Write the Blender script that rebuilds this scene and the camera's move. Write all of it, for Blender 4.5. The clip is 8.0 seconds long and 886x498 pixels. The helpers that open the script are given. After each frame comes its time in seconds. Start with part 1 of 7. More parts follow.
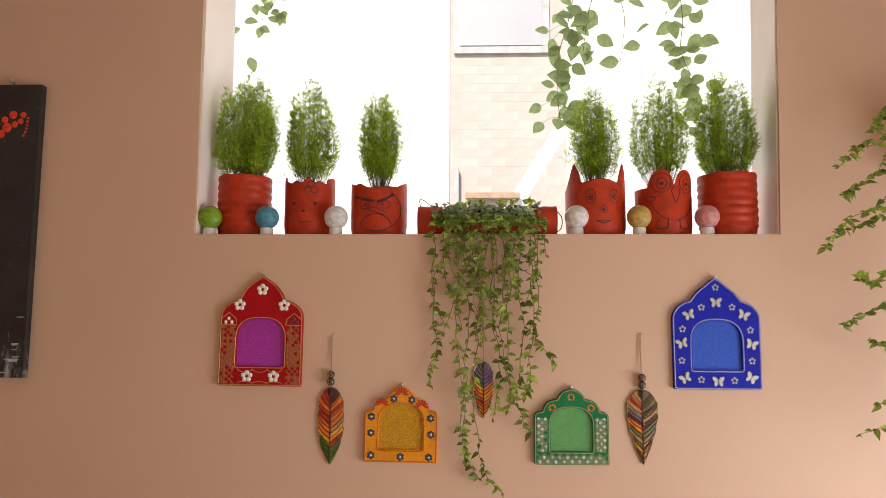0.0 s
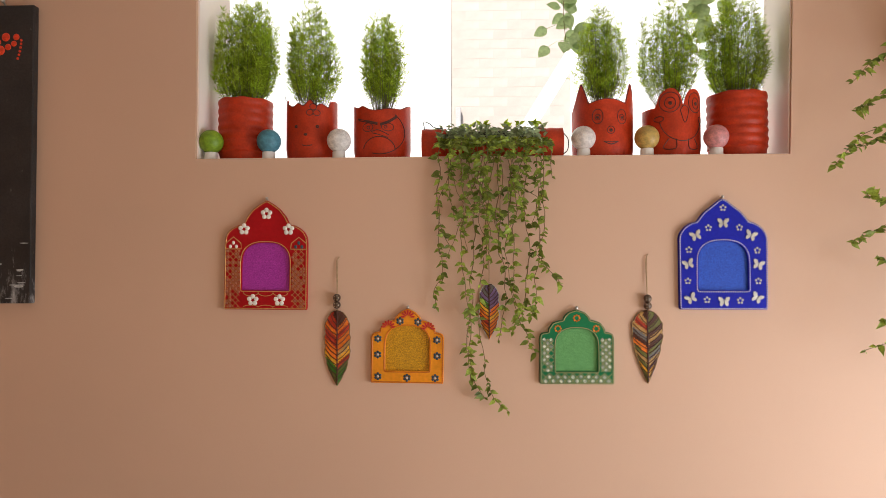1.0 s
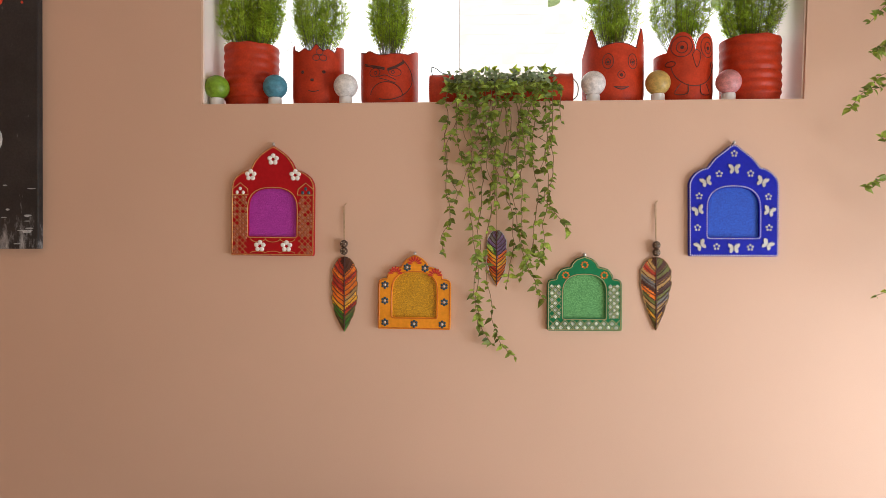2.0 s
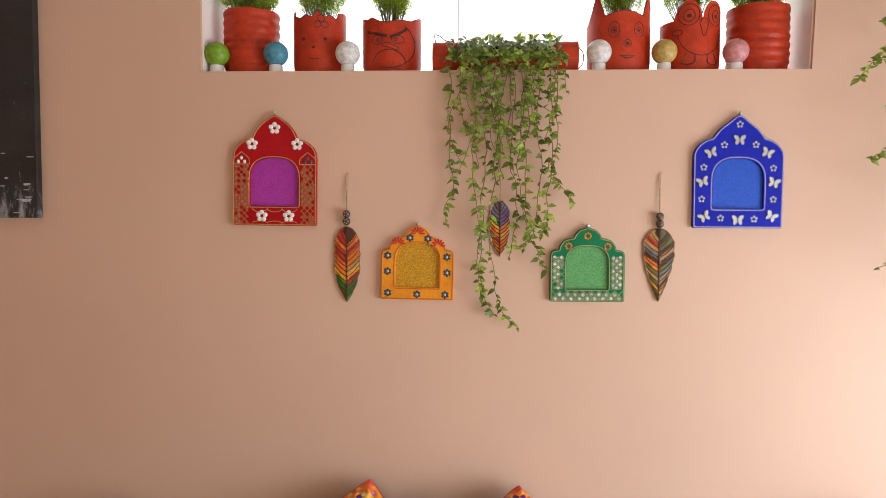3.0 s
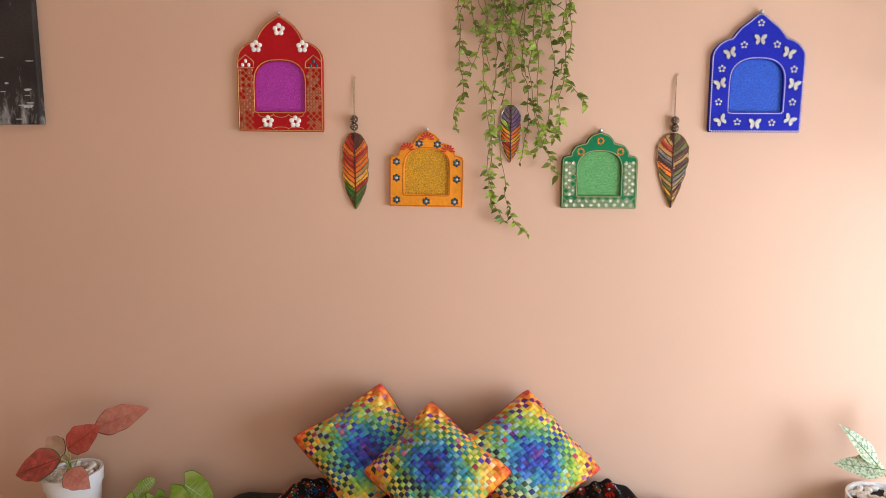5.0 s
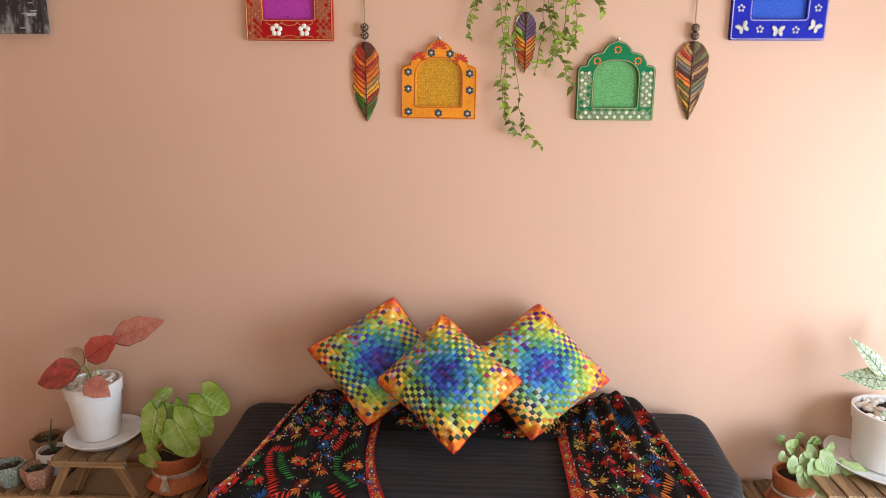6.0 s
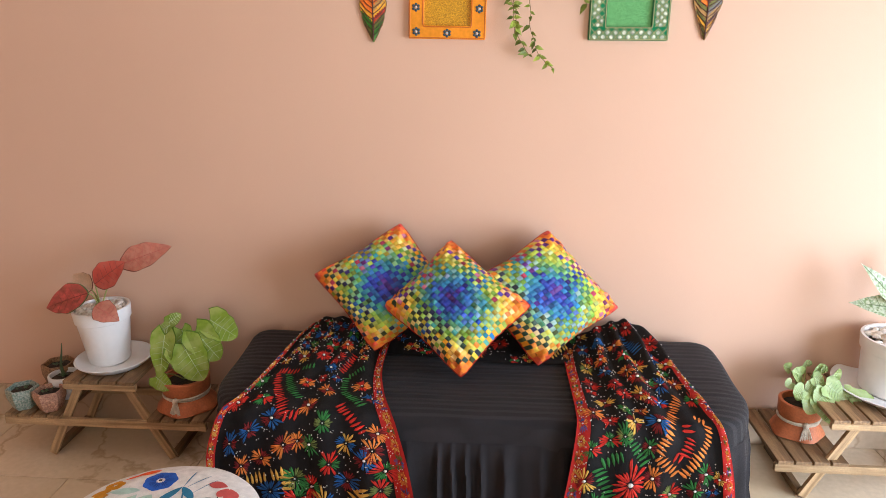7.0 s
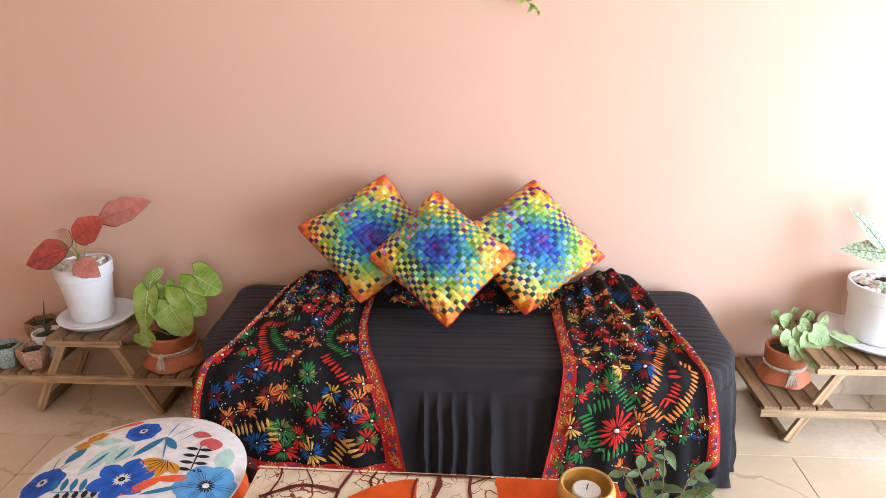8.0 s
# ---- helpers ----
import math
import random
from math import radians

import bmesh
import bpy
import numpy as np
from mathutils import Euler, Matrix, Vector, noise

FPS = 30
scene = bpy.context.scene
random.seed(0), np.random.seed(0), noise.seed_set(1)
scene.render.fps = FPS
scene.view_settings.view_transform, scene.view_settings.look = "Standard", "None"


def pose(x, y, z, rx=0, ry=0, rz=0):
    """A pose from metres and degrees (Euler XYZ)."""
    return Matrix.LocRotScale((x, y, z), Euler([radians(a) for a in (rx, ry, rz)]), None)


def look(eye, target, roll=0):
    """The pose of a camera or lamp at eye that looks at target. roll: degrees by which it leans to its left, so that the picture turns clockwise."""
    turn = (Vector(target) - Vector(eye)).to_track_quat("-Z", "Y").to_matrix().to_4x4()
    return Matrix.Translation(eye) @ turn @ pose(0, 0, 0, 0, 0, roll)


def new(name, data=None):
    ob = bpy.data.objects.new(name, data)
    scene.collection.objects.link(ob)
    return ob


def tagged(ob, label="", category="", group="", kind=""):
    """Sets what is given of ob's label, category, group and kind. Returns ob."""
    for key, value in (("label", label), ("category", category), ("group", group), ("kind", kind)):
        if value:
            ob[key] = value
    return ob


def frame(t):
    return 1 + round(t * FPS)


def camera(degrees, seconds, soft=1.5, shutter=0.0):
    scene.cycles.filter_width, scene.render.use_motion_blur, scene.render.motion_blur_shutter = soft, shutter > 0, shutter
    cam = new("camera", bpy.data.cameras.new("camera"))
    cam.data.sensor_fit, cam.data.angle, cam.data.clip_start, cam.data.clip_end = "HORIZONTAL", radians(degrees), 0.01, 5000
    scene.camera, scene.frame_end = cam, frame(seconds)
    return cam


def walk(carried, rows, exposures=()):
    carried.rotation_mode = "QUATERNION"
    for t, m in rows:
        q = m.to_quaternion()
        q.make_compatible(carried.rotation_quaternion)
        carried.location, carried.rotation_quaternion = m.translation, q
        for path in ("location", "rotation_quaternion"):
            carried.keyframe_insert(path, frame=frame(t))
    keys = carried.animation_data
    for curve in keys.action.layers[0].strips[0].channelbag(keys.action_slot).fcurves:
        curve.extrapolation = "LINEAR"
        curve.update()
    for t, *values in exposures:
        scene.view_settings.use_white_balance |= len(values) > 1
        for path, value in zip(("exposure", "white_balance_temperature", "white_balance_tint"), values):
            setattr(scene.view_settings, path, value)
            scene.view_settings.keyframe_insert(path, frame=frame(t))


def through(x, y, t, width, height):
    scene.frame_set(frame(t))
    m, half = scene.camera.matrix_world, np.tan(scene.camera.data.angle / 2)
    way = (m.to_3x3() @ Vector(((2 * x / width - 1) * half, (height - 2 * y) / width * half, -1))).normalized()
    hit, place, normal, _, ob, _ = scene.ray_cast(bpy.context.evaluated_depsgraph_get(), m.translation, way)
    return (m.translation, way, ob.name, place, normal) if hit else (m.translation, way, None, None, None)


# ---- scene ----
cam = camera(66.0, 8.0, soft=0.8)
PATH = [
    (0, (0.049, -0.023, 1.643), (-0.014, 1.965, 1.851), 0.2),
    (0.5, (0.054, -0.01, 1.586), (-0.015, 1.981, 1.761), 0.2),
    (1, (0.037, -0.002, 1.567), (-0.03, 1.996, 1.626), -0.2),
    (1.5, (0.032, 0.008, 1.508), (-0.044, 2.006, 1.493), -0.0),
    (1.7, (0.038, 0.008, 1.475), (-0.051, 2.006, 1.481), -0.0),
    (2.8, (0.019, 0.017, 1.482), (-0.06, 2.013, 1.396), 0.1),
    (3, (0.016, 0.015, 1.479), (-0.061, 2.011, 1.383), 0.2),
    (3.5, (0.02, 0.017, 1.45), (-0.069, 2.011, 1.327), -0.0),
    (4, (0.016, 0.013, 1.429), (-0.081, 2.003, 1.263), -0.2),
    (4.2, (0.01, 0.015, 1.418), (-0.087, 2.004, 1.236), -0.1),
    (5.3, (0.002, 0.028, 1.374), (-0.091, 1.999, 1.045), 0.1),
    (5.5, (-0.001, 0.025, 1.355), (-0.099, 1.99, 0.993), 0.1),
    (6, (-0.009, 0.022, 1.315), (-0.121, 1.966, 0.862), 0.1),
    (6.5, (-0.01, 0.023, 1.268), (-0.127, 1.95, 0.747), 0.1),
    (7, (-0.014, 0.022, 1.234), (-0.141, 1.93, 0.648), 0.2),
    (7.5, (-0.006, 0.03, 1.212), (-0.124, 1.92, 0.566), 0.0),
    (8, (0.007, 0.036, 1.189), (-0.098, 1.912, 0.504), -0.3),
]
EXPOSE = [(0.0, 0.17, 6850, 11), (1.0, 0.245, 6780, 10), (1.7, 0.37, 6540, 9), (3.0, 0.53, 6250, 8), (4.2, 0.65, 6160, 8), (5.5, 0.795, 6140, 8), (6.5, 0.945, 6040, 8), (7.2, 1.10, 5930, 8.5), (8.0, 1.31, 5690, 9)]
walk(cam, [(t, look(eye, target, roll)) for t, eye, target, roll in PATH], EXPOSE)

# ---- world, sun, area lamps ----
world = bpy.data.worlds.new("world")
scene.world = world
world.use_nodes = True
wn = world.node_tree
sky = wn.nodes.new("ShaderNodeTexSky")
sky.sky_type, sky.sun_disc = "NISHITA", False
sky.sun_elevation, sky.sun_rotation = radians(40), radians(197)
wn.nodes["Background"].inputs["Strength"].default_value = 0.15
wn.links.new(sky.outputs[0], wn.nodes["Background"].inputs[0])
sun_data = bpy.data.lights.new("sun", "SUN")
sun_data.energy, sun_data.angle, sun_data.color = 5.0, radians(0.6), (1.0, 0.96, 0.9)
sun = new("sun", sun_data)
sun.matrix_world = look((-2.3, -7.3, 6.4), (0, 0, 0))


def area_lamp(name, place, target, w, h, power, color):
    """A rectangular area lamp at an unseen opening of the room."""
    d = bpy.data.lights.new(name, "AREA")
    d.shape, d.size, d.size_y, d.energy, d.color = "RECTANGLE", w, h, power, color
    ob = new(name, d)
    ob.matrix_world = look(place, target)
    return ob


area_lamp("door_daylight", (2.32, 0.45, 0.76), (-0.6, 0.76, 0.36), 1.8, 1.44, 56, (0.81, 0.885, 1.0))
# warm fill added behind the camera, for no known source
area_lamp("rear_fill", (0.9, -2.22, 1.35), (0.3, 1.5, 1.0), 2.2, 1.7, 6.3, (1.0, 0.79, 0.40))

# ---- materials ----
def mat(name, color, rough=0.6, metal=0.0, var=0.15, scale=12.0, bump=0.15, fine=250.0, through=0.0, coat=0.0, spec=0.5, attr=False, tint=None, sheen=0.0, per=0.0):
    m = bpy.data.materials.new(name)
    m.use_nodes = True
    t = m.node_tree
    N, L = t.nodes, t.links
    b = N["Principled BSDF"]
    out = N["Material Output"]
    co = N.new("ShaderNodeTexCoord")
    big = N.new("ShaderNodeTexNoise")
    big.inputs["Scale"].default_value, big.inputs["Detail"].default_value = scale, 5
    L.new(co.outputs["Object"], big.inputs["Vector"])
    small = N.new("ShaderNodeTexNoise")
    small.inputs["Scale"].default_value, small.inputs["Detail"].default_value = fine, 3
    L.new(co.outputs["Object"], small.inputs["Vector"])
    if attr:
        src = N.new("ShaderNodeAttribute")
        src.attribute_name = "Col"
        base = src.outputs["Color"]
    else:
        src = N.new("ShaderNodeRGB")
        src.outputs[0].default_value = (*color, 1)
        base = src.outputs[0]
    # variation at two scales
    ramp = N.new("ShaderNodeMapRange")
    ramp.inputs["From Min"].default_value, ramp.inputs["From Max"].default_value = 0.3, 0.7
    ramp.inputs["To Min"].default_value, ramp.inputs["To Max"].default_value = 1 - var, 1 + var
    L.new(big.outputs["Fac"], ramp.inputs["Value"])
    ramp2 = N.new("ShaderNodeMapRange")
    ramp2.inputs["From Min"].default_value, ramp2.inputs["From Max"].default_value = 0.3, 0.7
    ramp2.inputs["To Min"].default_value, ramp2.inputs["To Max"].default_value = 1 - var * 0.6, 1 + var * 0.6
    L.new(small.outputs["Fac"], ramp2.inputs["Value"])
    mul = N.new("ShaderNodeMath")
    mul.operation = "MULTIPLY"
    L.new(ramp.outputs[0], mul.inputs[0])
    L.new(ramp2.outputs[0], mul.inputs[1])
    level = mul.outputs[0]
    if per:
        info = N.new("ShaderNodeObjectInfo")
        r3 = N.new("ShaderNodeMapRange")
        r3.inputs["To Min"].default_value, r3.inputs["To Max"].default_value = 1 - per, 1 + per
        L.new(info.outputs["Random"], r3.inputs["Value"])
        m2 = N.new("ShaderNodeMath")
        m2.operation = "MULTIPLY"
        L.new(level, m2.inputs[0])
        L.new(r3.outputs[0], m2.inputs[1])
        level = m2.outputs[0]
    vec = N.new("ShaderNodeVectorMath")
    vec.operation = "SCALE"
    L.new(base, vec.inputs[0])
    L.new(level, vec.inputs["Scale"])
    col = vec.outputs[0]
    if tint:
        mixer = N.new("ShaderNodeMix")
        mixer.data_type = "RGBA"
        big2 = N.new("ShaderNodeTexNoise")
        big2.inputs["Scale"].default_value, big2.inputs["Detail"].default_value = scale * 1.7, 6
        L.new(co.outputs["Object"], big2.inputs["Vector"])
        r4 = N.new("ShaderNodeMapRange")
        r4.inputs["From Min"].default_value, r4.inputs["From Max"].default_value = 0.42, 0.66
        L.new(big2.outputs["Fac"], r4.inputs["Value"])
        L.new(r4.outputs[0], mixer.inputs["Factor"])
        L.new(col, mixer.inputs[6])
        mixer.inputs[7].default_value = (*tint, 1)
        col = mixer.outputs[2]
    L.new(col, b.inputs["Base Color"])
    b.inputs["Roughness"].default_value, b.inputs["Metallic"].default_value = rough, metal
    b.inputs["Specular IOR Level"].default_value = spec
    b.inputs["Coat Weight"].default_value, b.inputs["Coat Roughness"].default_value = coat, 0.2
    b.inputs["Sheen Weight"].default_value = sheen
    if bump:
        bm_ = N.new("ShaderNodeBump")
        bm_.inputs["Strength"].default_value, bm_.inputs["Distance"].default_value = bump, 0.002
        L.new(small.outputs["Fac"], bm_.inputs["Height"])
        L.new(bm_.outputs[0], b.inputs["Normal"])
    if through:
        tr = N.new("ShaderNodeBsdfTranslucent")
        L.new(col, tr.inputs["Color"])
        mx = N.new("ShaderNodeMixShader")
        mx.inputs[0].default_value = through
        L.new(b.outputs[0], mx.inputs[1])
        L.new(tr.outputs[0], mx.inputs[2])
        L.new(mx.outputs[0], out.inputs["Surface"])
    return m


def glitter(name, color, color2):
    m = mat(name, color, 0.45, 0.2, 0.1, 20, 0)
    N, L = m.node_tree.nodes, m.node_tree.links
    b = N["Principled BSDF"]
    co = N.new("ShaderNodeTexCoord")
    vo = N.new("ShaderNodeTexVoronoi")
    vo.inputs["Scale"].default_value = 520
    L.new(co.outputs["Object"], vo.inputs["Vector"])
    mx = N.new("ShaderNodeMix")
    mx.data_type = "RGBA"
    sep = N.new("ShaderNodeSeparateColor")
    L.new(vo.outputs["Color"], sep.inputs[0])
    L.new(sep.outputs[0], mx.inputs["Factor"])
    mx.inputs[6].default_value, mx.inputs[7].default_value = (*color, 1), (*color2, 1)
    L.new(mx.outputs[2], b.inputs["Base Color"])
    bp = N.new("ShaderNodeBump")
    bp.inputs["Strength"].default_value, bp.inputs["Distance"].default_value = 0.6, 0.0015
    L.new(sep.outputs[1], bp.inputs["Height"])
    L.new(bp.outputs[0], b.inputs["Normal"])
    return m


def veined(name, base, vein, dark, scale=2.2, rough=0.25, per=0.07):
    """Polished stone: clouds and thin wandering veins."""
    m = mat(name, base, rough, 0, 0.12, 3.0, 0.0, 60, per=per, coat=0.15)
    N, L = m.node_tree.nodes, m.node_tree.links
    b = N["Principled BSDF"]
    src = b.inputs["Base Color"].links[0].from_socket
    geo = N.new("ShaderNodeNewGeometry")
    warp = N.new("ShaderNodeTexNoise")
    warp.inputs["Scale"].default_value, warp.inputs["Detail"].default_value = 2.5, 6
    L.new(geo.outputs["Position"], warp.inputs["Vector"])
    add = N.new("ShaderNodeVectorMath")
    add.operation = "MULTIPLY_ADD"
    add.inputs[1].default_value = (0.55, 0.55, 0.55)
    L.new(warp.outputs["Color"], add.inputs[0])
    L.new(geo.outputs["Position"], add.inputs[2])
    vo = N.new("ShaderNodeTexVoronoi")
    vo.feature = "DISTANCE_TO_EDGE"
    vo.inputs["Scale"].default_value = scale
    L.new(add.outputs[0], vo.inputs["Vector"])
    r = N.new("ShaderNodeMapRange")
    r.inputs["From Min"].default_value, r.inputs["From Max"].default_value = 0.0, 0.018
    r.inputs["To Min"].default_value, r.inputs["To Max"].default_value = 0.6, 0.0
    L.new(vo.outputs["Distance"], r.inputs["Value"])
    cl = N.new("ShaderNodeTexNoise")
    cl.inputs["Scale"].default_value, cl.inputs["Detail"].default_value = 1.7, 5
    L.new(add.outputs[0], cl.inputs["Vector"])
    r2 = N.new("ShaderNodeMapRange")
    r2.inputs["From Min"].default_value, r2.inputs["From Max"].default_value = 0.35, 0.7
    L.new(cl.outputs["Fac"], r2.inputs["Value"])
    m1 = N.new("ShaderNodeMix")
    m1.data_type = "RGBA"
    L.new(r2.outputs[0], m1.inputs["Factor"])
    L.new(src, m1.inputs[6])
    m1.inputs[7].default_value = (*dark, 1)
    m2 = N.new("ShaderNodeMix")
    m2.data_type = "RGBA"
    L.new(r.outputs[0], m2.inputs["Factor"])
    L.new(m1.outputs[2], m2.inputs[6])
    m2.inputs[7].default_value = (*vein, 1)
    L.new(m2.outputs[2], b.inputs["Base Color"])
    return m


def wood(name, c1, c2, axis=1, rough=0.55):
    """Grain drawn out along one axis."""
    m = mat(name, c1, rough, 0, 0.18, 14, 0.25, 160, per=0.22)
    N, L = m.node_tree.nodes, m.node_tree.links
    b = N["Principled BSDF"]
    src = b.inputs["Base Color"].links[0].from_socket
    co = N.new("ShaderNodeTexCoord")
    mp = N.new("ShaderNodeMapping")
    sc = [60.0, 60.0, 60.0]
    sc[axis] = 4.0
    mp.inputs["Scale"].default_value = sc
    L.new(co.outputs["Object"], mp.inputs["Vector"])
    no = N.new("ShaderNodeTexNoise")
    no.inputs["Scale"].default_value, no.inputs["Detail"].default_value = 1.5, 6
    L.new(mp.outputs[0], no.inputs["Vector"])
    r = N.new("ShaderNodeMapRange")
    r.inputs["From Min"].default_value, r.inputs["From Max"].default_value = 0.4, 0.65
    L.new(no.outputs["Fac"], r.inputs["Value"])
    mx = N.new("ShaderNodeMix")
    mx.data_type = "RGBA"
    L.new(r.outputs[0], mx.inputs["Factor"])
    L.new(src, mx.inputs[6])
    mx.inputs[7].default_value = (*c2, 1)
    L.new(mx.outputs[2], b.inputs["Base Color"])
    return m


PAINT = mat("peach_paint", (0.64, 0.412, 0.290), 0.62, 0, 0.03, 1.6, 0.12, 320)
NICHE_PAINT = mat("niche_paint", (0.90, 0.79, 0.725), 0.6, 0, 0.03, 3, 0.1, 300)
CEIL = mat("ceiling_paint", (0.8, 0.78, 0.75), 0.8, 0, 0.03, 2, 0.08)
TILE = veined("marble_tile", (0.75, 0.615, 0.44), (0.38, 0.25, 0.13), (0.60, 0.455, 0.28))
GROUT = mat("grout", (0.30, 0.26, 0.22), 0.9)
SKIRTING = veined("skirting_stone", (0.52, 0.40, 0.28), (0.3, 0.2, 0.12), (0.42, 0.3, 0.2), 3.0)
OUT_WHITE = mat("white_plaster", (0.85, 0.85, 0.84), 0.9, 0, 0.04, 1)
OUT_BRICK = mat("pale_brick", (0.50, 0.445, 0.41), 0.9, 0, 0.08, 6, per=0.06)
OUT_GROUND = mat("ground_concrete", (0.4, 0.38, 0.35), 0.9)
OUT_GLASS = mat("curtained_window", (0.40, 0.405, 0.43), 0.4, 0, 0.04, 2)
OUT_LEDGE = mat("sunlit_brown_stone", (0.42, 0.28, 0.20), 0.8)
OUT_GREY = mat("grey_metal", (0.42, 0.42, 0.43), 0.5)
RED_POT = mat("red_painted_plastic", (0.50, 0.042, 0.011), 0.46, 0, 0.18, 25, 0.14, 180, spec=0.3, through=0.08)
INK = mat("dark_ink", (0.075, 0.022, 0.015), 0.6, 0, 0.1)
SOIL = mat("soil", (0.04, 0.028, 0.02), 0.95, 0, 0.4, 60, 0.8, 300)
GRASS = mat("feathery_green", (0.40, 0.53, 0.055), 0.9, 0, 0.35, 14, 0, 100, through=0.52, spec=0.0)
GRASS_STEM = mat("green_stem", (0.15, 0.15, 0.06), 0.7)
VINE_LEAF = mat("vine_leaf", (0.24, 0.32, 0.045), 0.5, 0, 0.5, 22, 0.1, 150, through=0.3)
VINE_DARK = mat("variegated_leaf", (0.29, 0.37, 0.19), 0.45, 0, 0.4, 40, 0.1, 150, through=0.25)
VINE_STEM = mat("red_brown_stem", (0.20, 0.13, 0.05), 0.6)
OUT_LEAF = mat("sunlit_leaf", (0.31, 0.41, 0.19), 0.4, 0, 0.25, 9, 0.1, 90, through=0.6)
BLACK_WIRE = mat("black_wire", (0.02, 0.018, 0.018), 0.5)
WHITE_PLASTIC = mat("white_plastic", (0.8, 0.79, 0.77), 0.4, 0, 0.03, 20, 0.03)
BALLS = [mat("ball_" + n, c, 0.38, 0, 0.22, 70, 0.35, 190, through=0.25) for n, c in (
    ("green", (0.24, 0.42, 0.03)), ("blue", (0.10, 0.32, 0.42)), ("white", (0.82, 0.80, 0.77)),
    ("cream", (0.85, 0.81, 0.77)), ("gold", (0.62, 0.43, 0.13)), ("pink", (0.72, 0.32, 0.32)))]
BLACK_CLOTH = mat("black_cotton", (0.019, 0.016, 0.017), 0.9, 0, 0.25, 10, 0.5, 700, spec=0.25, sheen=0.05)
SEAT_CLOTH = mat("black_striped_cotton", (0.017, 0.0145, 0.0155), 0.88, 0, 0.25, 10, 0.5, 700, spec=0.25, sheen=0.05)


def striped(m, period, light, rough):
    """Woven satin stripes across the cloth, paler and smoother than the ground."""
    N, L = m.node_tree.nodes, m.node_tree.links
    b = N["Principled BSDF"]
    src = b.inputs["Base Color"].links[0].from_socket
    co, wave = N.new("ShaderNodeTexCoord"), N.new("ShaderNodeTexWave")
    wave.wave_type, wave.bands_direction = "BANDS", "Y"
    wave.inputs["Scale"].default_value = math.tau / 20 / period
    wave.inputs["Distortion"].default_value, wave.inputs["Detail"].default_value, wave.inputs["Detail Scale"].default_value = 1.6, 2, 0.6
    L.new(co.outputs["Object"], wave.inputs["Vector"])
    step = N.new("ShaderNodeMapRange")
    step.inputs["From Min"].default_value, step.inputs["From Max"].default_value = 0.55, 0.75
    L.new(wave.outputs["Fac"], step.inputs["Value"])
    mx = N.new("ShaderNodeMix")
    mx.data_type = "RGBA"
    L.new(step.outputs[0], mx.inputs["Factor"])
    L.new(src, mx.inputs[6])
    mx.inputs[7].default_value = (*light, 1)
    L.new(mx.outputs[2], b.inputs["Base Color"])
    rg = N.new("ShaderNodeMapRange")
    rg.inputs["To Min"].default_value, rg.inputs["To Max"].default_value = 0.9, rough
    L.new(step.outputs[0], rg.inputs["Value"])
    L.new(rg.outputs[0], b.inputs["Roughness"])


striped(SEAT_CLOTH, 0.021, (0.023, 0.020, 0.0215), 0.76)
SHAWL = mat("black_georgette", (0.010, 0.009, 0.009), 0.9, 0, 0.3, 30, 0.6, 900, spec=0.2)
RED_BORDER = mat("red_border_cloth", (0.40, 0.018, 0.014), 0.8, 0, 0.2, 40, 0.5, 900, spec=0.2)
THREADS = {n: mat("thread_" + n, c, 0.75, 0, 0.2, 150, 0.6, 1200, spec=0.15) for n, c in (
    ("red", (0.50, 0.027, 0.016)), ("orange", (0.64, 0.20, 0.038)), ("yellow", (0.60, 0.36, 0.065)),
    ("green", (0.034, 0.165, 0.038)), ("blue", (0.020, 0.10, 0.29)), ("maroon", (0.17, 0.016, 0.016)), ("olive", (0.15, 0.19, 0.05)))}


def loose(m, amount):
    """Every strand or blade of a mesh takes a tone of its own."""
    N, L = m.node_tree.nodes, m.node_tree.links
    geo = N.new("ShaderNodeNewGeometry")
    r = N.new("ShaderNodeMapRange")
    r.inputs["To Min"].default_value, r.inputs["To Max"].default_value = 1 - amount, 1 + amount
    L.new(geo.outputs["Random Per Island"], r.inputs["Value"])
    vec = N.new("ShaderNodeVectorMath")
    vec.operation = "SCALE"
    users = [ln.to_socket for ln in L if ln.to_socket.name in ("Base Color", "Color") and ln.to_node.type in ("BSDF_PRINCIPLED", "BSDF_TRANSLUCENT")]
    L.new(users[0].links[0].from_socket, vec.inputs[0])
    L.new(r.outputs[0], vec.inputs["Scale"])
    for socket in users:
        L.new(vec.outputs[0], socket)


for m_ in THREADS.values():
    loose(m_, 0.38)
for m_, amount in ((GRASS, 0.35), (VINE_LEAF, 0.42), (VINE_DARK, 0.4)):
    loose(m_, amount)
MIRROR = mat("small_mirror", (0.88, 0.88, 0.86), 0.25, 0.5, 0.05, 50, 0)
RIBBON = mat("satin_ribbon", (1, 1, 1), 0.45, 0, 0.10, 60, 0.12, 500, attr=True, spec=0.25)
CUSHION_BACK = mat("cushion_cloth", (0.16, 0.03, 0.05), 0.8)
WHITE_GLAZE = mat("white_ceramic", (0.80, 0.79, 0.77), 0.28, 0, 0.03, 12, 0.05, 60, coat=0.2)
PEBBLE = mat("white_pebble", (0.84, 0.80, 0.73), 0.6, 0, 0.2, 40, 0.1, per=0.12)
TERRA = mat("terracotta", (0.50, 0.15, 0.055), 0.6, 0, 0.2, 16, 0.25, 180)
ROPE = mat("cotton_rope", (0.62, 0.54, 0.43), 0.9, 0, 0.2, 80, 0.8, 500)
